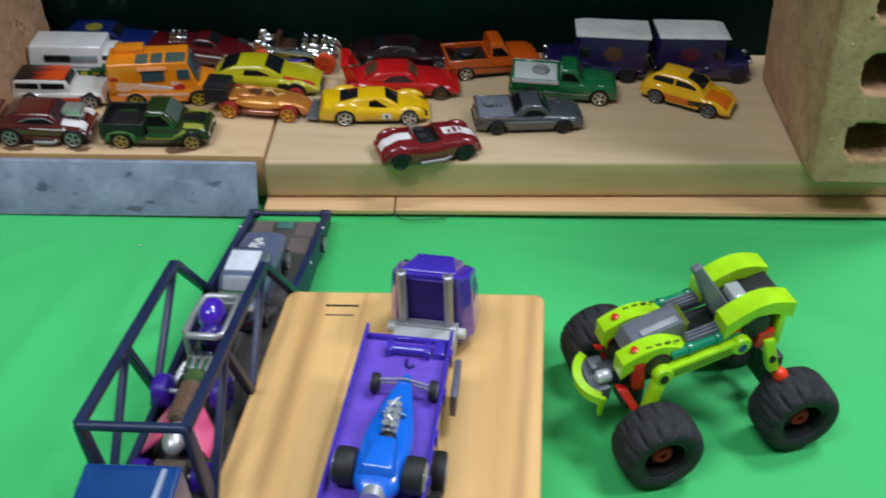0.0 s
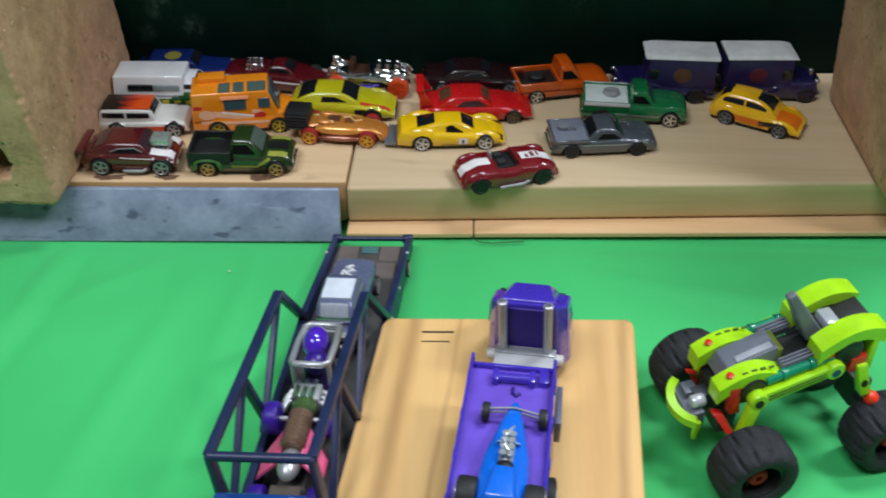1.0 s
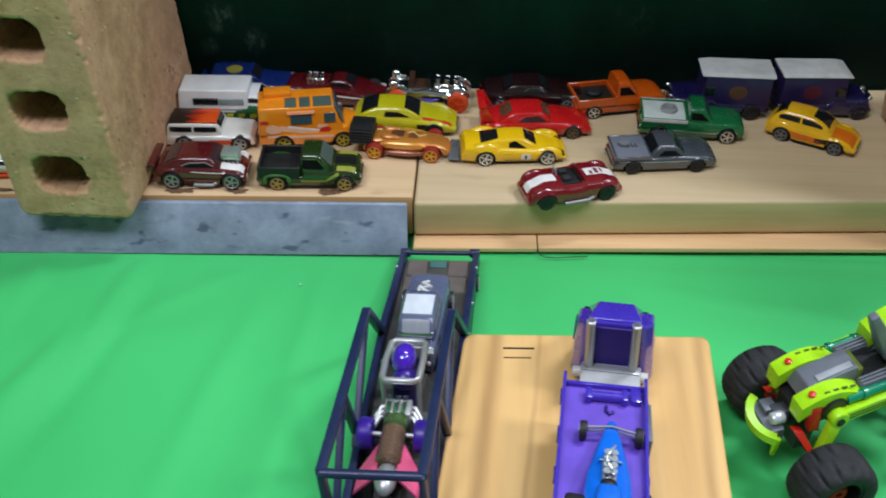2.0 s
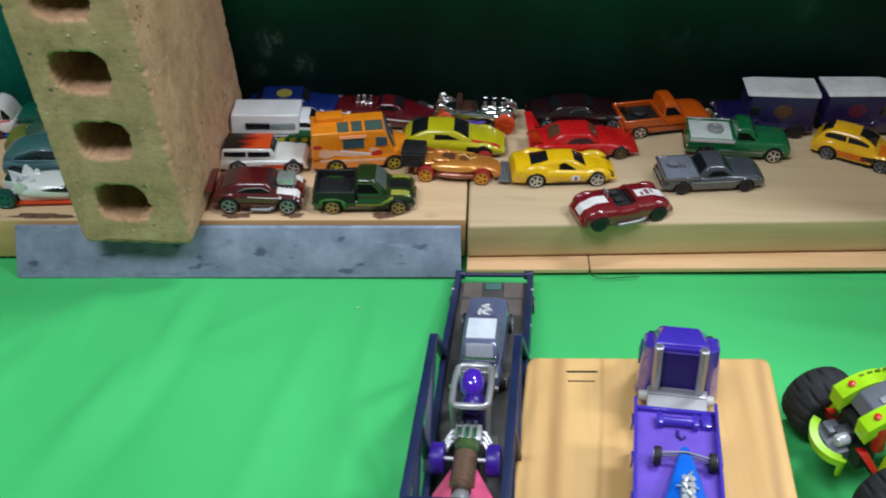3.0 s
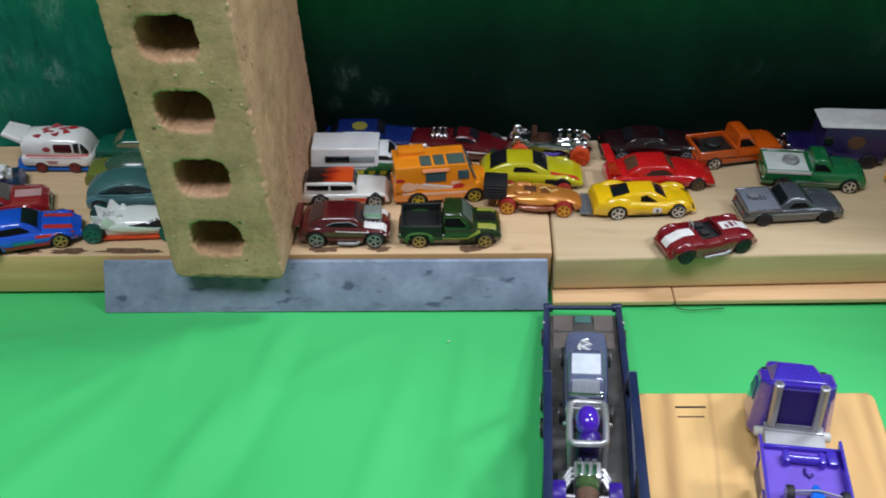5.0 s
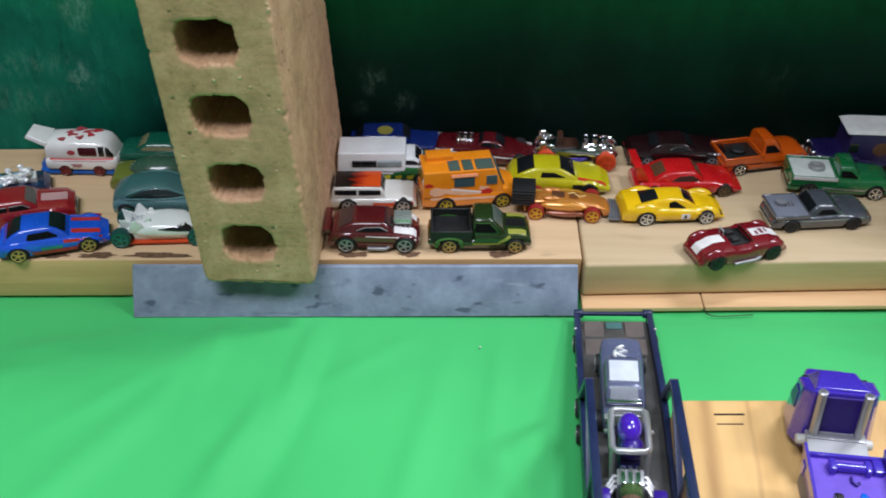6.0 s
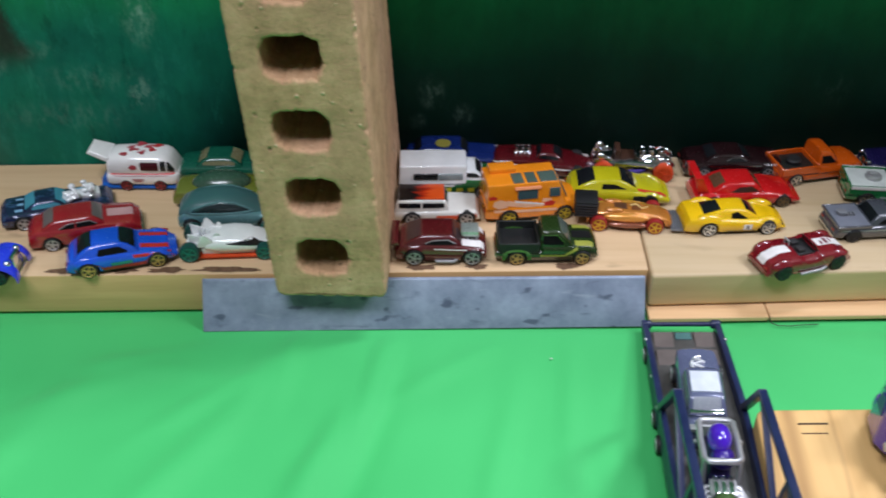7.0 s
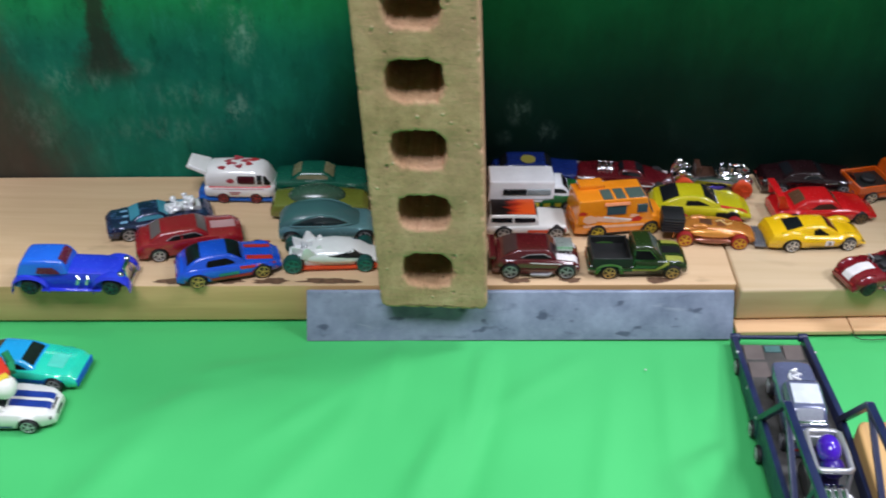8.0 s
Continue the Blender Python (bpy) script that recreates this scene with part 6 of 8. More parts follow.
# two purple delivery trucks, tail to tail
def delivery_truck(rear, front, flip, picture, label):
    pur = paint("deep_purple", (26, 18, 70))
    c = Toy("toy_delivery_truck", label, "toy truck", rear, front, pur, 30, (12, 9), 5.8, 4.8, ((0, 11), (0.52, 12), (0.56, 15), (0.95, 14), (1, 8)), 3.6, plain("dark_rim", (38, 38, 42), 0.4, 0.5), flip=flip)
    c.body()
    box = c.add("box_body", hull_bm([(c.x0 + 0.4, -13.4, 10), (12, -13.4, 10), (12, 13.4, 10), (c.x0 + 0.4, 13.4, 10)], [(c.x0 + 0.4, -13, 32.8), (10, -13, 32.8), (10, 13, 32.8), (c.x0 + 0.4, 13, 32.8)], 0.8, 2), plain("paint_violet", (40, 30, 80), 0.35))
    c.add("roof", hull_bm([(c.x0 - 1.0, -13.6, 32.4), (13.5, -13.6, 32.4), (13.5, 13.6, 32.4), (c.x0 - 1.0, 13.6, 32.4)], [(c.x0 - 1.0, -11.5, 34.6), (6.0, -11.5, 34.6), (6.0, 11.5, 34.6), (c.x0 - 1.0, 11.5, 34.6)], 0.7, 2), plain("roof_white", (205, 205, 204), 0.5), "white roof")
    for s in (-1, 1):
        c.block("side_window", 3.5, 10, min(s * 12.6, s * 13.6), max(s * 12.6, s * 13.6), 18, 25, GLASS, 0.2, parent=box)
        c.add("side_picture", ball_bm((-13, s * 13.2, 20.5), 6.5, 0.35, 5.5, 18, 10), picture, parent=box)
        c.add("fender", ball_bm((c.wb / 2, s * 12.4, 6.6), 8.6, 3.2, 6.4), pur)
        c.add("headlight", ball_bm((c.x1 - 1, s * 8, 13.5), 2, 1.9, 1.9), CHROME)
    c.block("radiator_grille", c.x1 - 1, c.x1 + 1, -5, 5, 5, 14.5, CHROME, 0.5)
    finish(c, False, True)


delivery_truck((0.1183, 0.7024), (0.0703, 0.7034), False, plain("brown_picture", (92, 60, 40), 0.5), "purple toy delivery truck with white roof and brown picture")
delivery_truck((0.1494, 0.6774), (0.1948, 0.6795), False, plain("red_picture", (96, 28, 50), 0.5), "purple toy delivery truck with white roof and red picture")

# ---- things on the green cloth ----
GROUND_GROUP = "toy cars on the cloth"
c = Toy("toy_muscle_car", "turquoise toy muscle car shading to blue at its tail", "toy car", (-0.5920, 0.4835), (-0.5492, 0.4800), paint("turquoise", (4, 212, 178)), 30, (14, 14), 5.6, 5, MUSCLE, 3.4, SILVER, GROUND_GROUP, 0.0)
c.body()
c.cabin(-26, 11, -15, 0, 20.0, 12.8, 9.8, GLASS, material=paint("turquoise_blue", (10, 164, 224)), label="roof shading to blue", slope=1.3, pane_glass=CAVITY, panes=([(-12, 15.0, 15.4), (-7, 14.8, 17.6), (0, 14.8, 17.8), (5, 14.8, 15.2)],), pane_w=0.84)
c.flank("stripe", c.x0 + 3, c.x1 - 8, 4.2, 9.5, plain("blue_fade", (18, 92, 190), 0.35))
c.stripe("bonnet_mark", 16, 26, -7, 5, plain("aqua_mark", (80, 214, 190), 0.4))
c.block("nose_panel", c.x1 - 0.8, c.x1 + 0.5, -12, 12, 3.8, 8.8, plain("nose_blue", (10, 84, 206), 0.35), 0.3)
finish(c, False, False)
c = Toy("toy_muscle_car", "white toy muscle car with two dark blue bonnet stripes", "toy car", (-0.5955, 0.4440), (-0.5527, 0.4455), WHITE, 30, (13, 14.5), 5.4, 5, MUSCLE, 3.4, SILVER, GROUND_GROUP, 0.0, taper=0.34)
c.body()
c.cabin(-26, 11, -15, 0, 20.0, 12.8, 9.8, slope=1.3, pane_glass=CAVITY, panes=([(-12, 15.0, 15.4), (-7, 14.8, 17.6), (0, 14.8, 17.8), (5, 14.8, 15.2)],), pane_w=0.84)
NAVY_MARK = plain("navy_mark", (26, 56, 142), 0.35)
for ya, yb in ((-6.5, -1.2), (1.2, 6.5)):
    c.stripe("stripe", 9, c.x1 - 2.5, ya, yb, NAVY_MARK)
c.flank("stripe", -12, 12, 4.2, 5.6, NAVY_MARK)
c.stripe("chin_mark", c.x1 - 2.2, c.x1 - 1.2, -12, 12, BLACK_MARK)
finish(c, True, False)


def toy_figure(m):
    """A small jointed plastic figure, lying."""
    bm = bmesh.new()
    mats = [plain("figure_white", (232, 230, 222), 0.3), plain("figure_red", (206, 52, 36), 0.35), plain("figure_green", (8, 132, 84), 0.35), plain("figure_yellow", (226, 196, 60), 0.35)]
    start = [0]

    def tint(k):
        bm.faces.ensure_lookup_table()
        for f in bm.faces[start[0]:]:
            f.material_index = k
        start[0] = len(bm.faces)

    def solid(*a):
        o = box_bm(*a)
        me = bpy.data.meshes.new("bit")
        o.to_mesh(me)
        o.free()
        bm.from_mesh(me)
        bpy.data.meshes.remove(me)
    ball_bm((0, 0, 0.0275), 0.0056, 0.0056, 0.0052, bm=bm)
    tint(0)
    solid(-0.0032, 0.0032, -0.0058, -0.0040, 0.0250, 0.0285, 0.0006)
    tint(3)
    bits = hull_bm([(-0.0075, -0.0038, 0.0115), (0.0075, -0.0038, 0.0115), (0.0075, 0.0038, 0.0115), (-0.0075, 0.0038, 0.0115)], [(-0.0056, -0.0036, 0.0228), (0.0056, -0.0036, 0.0228), (0.0056, 0.0036, 0.0228), (-0.0056, 0.0036, 0.0228)], 0.0006, 1)
    me = bpy.data.meshes.new("bit")
    bits.to_mesh(me)
    bits.free()
    bm.from_mesh(me)
    bpy.data.meshes.remove(me)
    tint(1)
    for s in (-1, 1):
        solid(min(s * 0.0004, s * 0.0072), max(s * 0.0004, s * 0.0072), -0.0055, 0.0036, 0.0, 0.0108, 0.0006)
        tube_bm([(s * 0.0068, 0, 0.0210), (s * 0.0094, -0.001, 0.0160), (s * 0.0092, -0.0055, 0.0125)], 0.0019, 8, bm)
    tint(2)
    data = bpy.data.meshes.new("toy_figure")
    bmesh.ops.recalc_face_normals(bm, faces=bm.faces[:])
    bm.to_mesh(data)
    bm.free()
    for k in mats:
        data.materials.append(k)
    data.polygons.foreach_set("use_smooth", [True] * len(data.polygons))
    data.set_sharp_from_angle(angle=radians(38))
    ob = new("toy_figure", data)
    ob.matrix_basis = m
    tagged(ob, "small plastic figure with white helmet lying on the white car", "toy figure")


up_axis = Vector((0.74, -0.66, -0.04)).normalized()
side_axis = Vector((0, 0, -1)).cross(up_axis).normalized()
lie = Matrix((side_axis, up_axis.cross(side_axis), up_axis)).transposed().to_4x4()
toy_figure(Matrix.Translation(Vector((-0.5650, 0.4550, 0.0275)) - up_axis * 0.0275 * 1.3) @ lie @ Matrix.Scale(1.3, 4))

# wooden board with the purple truck
board_top = 0.040


def rounded_rect(x0, x1, y0, y1, r, n=6):
    pts = []
    for cx, cy, a0 in ((x1 - r, y1 - r, 0), (x0 + r, y1 - r, 90), (x0 + r, y0 + r, 180), (x1 - r, y0 + r, 270)):
        for k in range(n + 1):
            a = radians(a0 + 90 * k / n)
            pts.append((cx + r * math.cos(a), cy + r * math.sin(a)))
    return pts


def on_board(x, y):
    """From across (0 to 1) and along (0 far, 1 near) to the board's slightly tapering outline."""
    far, near = Vector((-0.0780, 0.4342)).lerp(Vector((0.0490, 0.4390)), x), Vector((-0.0975, 0.235)).lerp(Vector((0.0360, 0.2395)), x)
    return far.lerp(near, y)


wooden_board = part("wooden_board", prism_bm([tuple(on_board(px, 1 - py)) for px, py in rounded_rect(0, 1, 0, 1, 0.035)], 0.0, board_top, 0.0022, 3), BOARD_WOOD)
tagged(wooden_board, "thick pale wooden board with rounded corners and pencil lines", "wooden board")


def board_mark(name, a, b, width, material, lift=0.0003):
    p, q = on_board(*a), on_board(*b)
    n = Vector((-(q - p).y, (q - p).x)).normalized() * width / 2
    part(name, prism_bm([tuple(p - n), tuple(q - n), tuple(q + n), tuple(p + n)], board_top + 0.00005, board_top + lift), material, wooden_board)


board_mark("pencil_line", (0.165, 0.056), (0.290, 0.056), 0.0011, INK)
board_mark("pencil_line", (0.172, 0.090), (0.280, 0.090), 0.0007, plain("faint_ink", (84, 62, 44), 0.8))


def mm_part(name, bm, material, parent, label=""):
    for v in bm.verts:
        v.co *= MM
    return part(name, bm, material, parent, label)


def simple_wheel(parent, x, y, r, w, rim, axis="x", tyre=TYRE, z=None):
    """A toy wheel with its axle along x, outer side away from the middle."""
    t, rm, store = wheel_data(r, w, 5)
    m = pose(x * MM, y * MM, (z if z is not None else r) * MM, 0, 0, 90 if x > 0 else -90)
    wh = placed("wheel", with_material(t, tyre, store), tyre, parent, m=m)
    placed("rim", with_material(rm, rim, store), rim, wh)


def purple_truck():
    PUR, DARK = paint("truck_purple", (66, 44, 176)), plain("truck_indigo", (40, 14, 118), 0.5)
    t = thing("toy_truck", "purple toy flatbed truck with silver exhaust stacks on the board", "toy truck", pose(-0.0090, 0.3870, board_top + 0.0080, 0, 0, -4.8) @ Matrix.Scale(1.1, 4))
    # the cab sits a little askew on its frame and leans
    askew = Matrix.Translation((0.3, 6.0, 3.4)) @ Matrix.Rotation(math.radians(-4.0), 4, "Z") @ Matrix.Rotation(math.radians(-3.0), 4, "Y") @ Matrix.Translation((0, 2, -8))

    def cab_part(name, bm, material, parent, label=""):
        bm.transform(askew)
        return mm_part(name, bm, material, parent, label)

    cab = cab_part("cab", hull_bm([(-13.8, 1, 2), (14.6, 1, 2), (18.6, 8, 2), (18.8, 25, 2), (-18.2, 25, 2), (-18.0, 8, 2)], [(-12.2, 2.2, 37.0), (13.0, 2.2, 37.0), (16.8, 8, 33.6), (17.0, 20, 29.0), (-15.6, 20, 28.6), (-15.6, 8, 33.4)], 1.8, 4), PUR, t)
    cab_part("cab_back", hull_bm([(-12.2, 0.2, 6), (12.6, 0.2, 6), (12.6, 1.8, 6), (-12.2, 1.8, 6)], [(-11.0, 1.2, 34.8), (11.6, 1.2, 34.8), (11.6, 3.0, 34.8), (-11.0, 3.0, 34.8)], 0.4, 1), DARK, cab, "dark indigo rear panel")
    cab_part("roof_fairing", hull_bm([(-12.4, 3, 33), (12.8, 3, 33), (12.4, 23, 27), (-12.0, 23, 27)], [(-11.2, 4.5, 37.2), (11.8, 4.5, 37.2), (7.6, 20, 33.4), (-6.8, 20, 33.4)], 1.0, 3), PUR, cab, "raised roof fairing")
    cab_part("hood", hull_bm([(-13.5, 22, 0), (13.5, 22, 0), (9.5, 44, 0), (-9.5, 44, 0)], [(-14.2, 20, 23.0), (14.6, 20, 23.0), (8.6, 39, 17.0), (-8.6, 39, 17.0)], 3.0, 6), PUR, t)
    cab_part("windshield", hull_bm([(-14.6, 24.6, 22.6), (14.8, 24.6, 22.6), (14.8, 23.0, 22.6), (-14.6, 23.0, 22.6)], [(-13.6, 21.6, 28.0), (14.2, 21.6, 28.0), (14.2, 20.0, 28.0), (-13.6, 20.0, 28.0)], 0.2, 1), GLASS, cab)
    for s in (-1, 1):
        cab_part("side_window", hull_bm([(s * 15.5, 10, 18), (s * 15.5, 20, 18), (s * 17.7 + 0.25, 20, 18), (s * 17.6 + 0.25, 10, 18)], [(s * 14.5, 10.5, 28.5), (s * 14.5, 17, 27), (s * 16.9 + 0.3, 17, 27), (s * 16.8 + 0.3, 10.5, 28.5)], 0.2, 1), plain("side_glass", (52, 36, 130), 0.3), cab)
        cab_part("exhaust_pipe", lathe_bm([(1.9, 8), (1.9, 39.5), (2.1, 40.5), (1.4, 41), (1.2, 39)], 16, "z", centre=(s * 9.4, -1.8, 0)), plain("stack_grey", (172, 172, 176), 0.35, 0.5), t)
        cab_part("side_tank", lathe_bm([(1.9, -2.8), (2.3, -2.4), (2.3, 2.4), (1.9, 2.8)], 16, "x", centre=(s * 13.4, -2.0, 11.0)), plain("white_tank", (204, 202, 196), 0.35), t)
        mm_part("fender", ball_bm((s * 10.0 + 1.0, 36, 0), 3.4, 8.4, 8.0), PUR, t)
    cab_part("stack_bracket", box_bm(-12.6, 12.6, -4.6, -0.4, 9.0, 15.2, 0.6, 2), plain("stack_grey", (172, 172, 176), 0.35, 0.5), t)
    cab_part("engine_deck", box_bm(-12.4, 13, -12.5, 1, 6, 14.4, 0.6, 2), plain("white_deck", (168, 168, 170), 0.45), t)
    def bed_part(name, bm, material, parent, label=""):
        bm.transform(Matrix.Translation((-1.4, -4.6, 7.0)) @ Matrix.Diagonal((0.95, 1, 1, 1)))
        return mm_part(name, bm, material, parent, label)

    bed = bed_part("flatbed", hull_bm([(-22.8, -118, 9), (12.0, -118, 9), (14.0, -13, 9), (-19.4, -13, 9)], [(-23.2, -118, 14.6), (12.4, -118, 14.6), (14.4, -12, 14.6), (-19.8, -12, 14.6)], 0.4, 1), plain("paint_violet_bed", (104, 74, 190), 0.35), t)
    for s in (-1, 1):
        near_x, far_x = (13.0, 15.0) if s > 0 else (-23.8, -20.4)
        bed_part("bed_lip", hull_bm([(near_x - s * 1.6, -118, 14), (near_x, -118, 14), (far_x, -13, 14), (far_x - s * 1.6, -13, 14)], [(near_x - s * 1.4, -118, 17.0), (near_x, -118, 17.0), (far_x, -10, 20.0), (far_x - s * 1.4, -10, 20.0)], 0.3, 1), PUR, bed)
        for y in (-18, -38, -58, -78, -98):
            px = far_x + (near_x - far_x) * (-y - 13) / 105
            bed_part("stake_pocket", box_bm(min(px - s * 0.2, px + s * 0.6), max(px - s * 0.2, px + s * 0.6), y - 2, y + 2, 10, 16, 0.2, 1), PUR, bed)
        mx = 16.4 if s > 0 else 18.0
        mm_part("side_skirt", box_bm(min(s * (mx - 2.5), s * mx), max(s * (mx - 2.5), s * mx), -34, -14, 0.5, 11.5, 0.5, 2), plain("skirt_grey", (104, 106, 128), 0.45, 0.2), t)
        for y in (-62, -80):
            simple_wheel(t, s * (mx - 3.4), y, 8.2, 5.5, SILVER, z=0.9)
        simple_wheel(t, s * 9.5 + 1.0, 36, 7.0, 4.6, SILVER, z=-0.3)
    bed_part("headboard", hull_bm([(-19.4, -13.4, 14), (13.8, -13.4, 14), (13.8, -11.6, 14), (-19.4, -11.6, 14)], [(-19.6, -13.4, 16.6), (14.0, -13.4, 16.6), (14.0, -11.6, 16.6), (-19.6, -11.6, 16.6)], 0.3, 1), PUR, bed)
    bed_part("winch", tube_bm([(-9, -19, 16.4), (5, -19, 16.4)], 2.0, 14), PUR, bed)
    for x in (-9.5, 5.5):
        bed_part("winch_bracket", box_bm(x - 1.4, x + 1.4, -22, -16, 14, 18.6, 0.8, 2), PUR, bed)
    bed_part("winch_box", box_bm(8, 12.5, -21, -14, 14, 17.4, 0.8, 2), PUR, bed)
    bed_part("hook", tube_bm([(-2, -23, 15.2), (-2, -25.5, 15.2), (-0.5, -27, 15.2), (1, -25.5, 15.2)], 0.7, 8), DARK, bed)
    mm_part("frame_rail", hull_bm([(-8, -116, 6), (8, -116, 6), (8, 34, -2), (-8, 34, -2)], [(-8, -116, 16), (8, -116, 16), (8, 34, 6), (-8, 34, 6)], 0.5, 1), BLACK, t)


purple_truck()


def race_car():
    BLUE = paint("race_blue", (14, 104, 220))
    t = thing("toy_race_car", "bright blue open-wheel toy race car on the purple flatbed", "toy car", pose(-0.0186, 0.3140, board_top + 0.0320, 0, 0, -8.0))
    sections = [(-31, 5.0, 2.5, 8.5), (-27, 8.4, 2.2, 11.0), (-17, 9.4, 2.2, 12.0), (-9, 9.6, 2.2, 10.5), (0, 8.8, 2.2, 9.8), (10, 6.6, 2.4, 9.0), (20, 4.2, 2.8, 7.6), (29, 2.0, 3.2, 5.4), (31, 1.0, 3.6, 4.8)]
    bm = bmesh.new()
    rings = []
    for y, w, lo, hi in sections:
        ring = []
        for k in range(16):
            a = 2 * math.pi * k / 16
            ca, sa = math.cos(a), math.sin(a)
            ring.append(bm.verts.new((math.copysign(abs(ca) ** 0.6, ca) * w, y, (lo + hi) / 2 + math.copysign(abs(sa) ** 0.6, sa) * (hi - lo) / 2)))
        rings.append(ring)
    for a, b in zip(rings, rings[1:]):
        for k in range(16):
            bm.faces.new((a[k], a[(k + 1) % 16], b[(k + 1) % 16], b[k]))
    bm.faces.new(rings[0])
    bm.faces.new(rings[-1][::-1])
    body = mm_part("body", bm, BLUE, t)
    mm_part("engine_cover", hull_bm([(-7, -26, 10.5), (7, -26, 10.5), (5, -9, 10), (-5, -9, 10)], [(-5.6, -24, 14.4), (5.6, -24, 14.4), (3.6, -10, 14.8), (-3.6, -10, 14.8)], 1.2, 3), BLUE, body)
    mm_part("cockpit", ball_bm((0, -7.5, 10.2), 3.6, 3.4, 2.0), BLACK, body)
    mm_part("windscreen", hull_bm([(-5, 4.5, 9), (5, 4.5, 9), (4, 6.5, 9), (-4, 6.5, 9)], [(-4.6, 3.2, 12), (4.6, 3.2, 12), (4.2, 3.8, 12), (-4.2, 3.8, 12)], 0.2, 1), plain("pale_screen", (170, 196, 220), 0.15), body)
    pale = plain("pale_chrome", (206, 208, 214), 0.28, 0.7)
    eng = box_bm(-2.8, 2.8, -5, 7.6, 9, 11.4, 0.5, 1)
    for k in range(5):
        a = 1.1 * k
        tube_bm([(1.5 * math.cos(a), -5 + 3.0 * k, 14.2), (1.7 * math.cos(a + 1), -3.5 + 3.0 * k, 14.9), (1.5 * math.cos(a + 2), -2.0 + 3.0 * k, 14.1)], 0.5, 8, eng)
    eng = mm_part("engine", eng, pale, t, "pale chrome engine")
    for k in range(4):
        for s in (-1, 1):
            mm_part("intake_trumpet", lathe_bm([(1.1, 10), (1.1, 13.4), (1.5, 14.4), (0.8, 14.4)], 10, "z", centre=(s * 1.35, -3.5 + 3.2 * k, 0)), pale, eng)
    mm_part("tail_exhaust", lathe_bm([(4.6, -33), (4.6, -29), (3.2, -29)], 16, "y", centre=(0, 0, 6)), SILVER, t)
    for y, hw in ((-19.5, 11.5), (24.5, 11.5)):
        for dz in (4, 6.2):
            mm_part("wishbone", tube_bm([(-hw, y, dz), (0, y + 1.5, dz + 0.8), (hw, y, dz)], 0.55, 8), plain("dull_steel", (150, 150, 160), 0.35, 0.5), t)
    for s in (-1, 1):
        simple_wheel(t, s * 12.6, -20, 7.0, 7.5, SILVER)
        simple_wheel(t, s * 11.6, 24.5, 4.1, 3.2, SILVER)


race_car()


# the hauler and its load lean to one side, the far wheels of one side raised
HAULER_SEAT = pose(-0.0930, 0.5415, 0, 0, 0, -4.6)
HAULER_LEAN = pose(-0.0942, 0.5415, 0.0017, 0, -4.1, -3.0) @ HAULER_SEAT.inverted()
LOAD_LEAN = pose(-0.0912, 0.5415, 0.0016, 0, -3.8, -4.6) @ HAULER_SEAT.inverted()


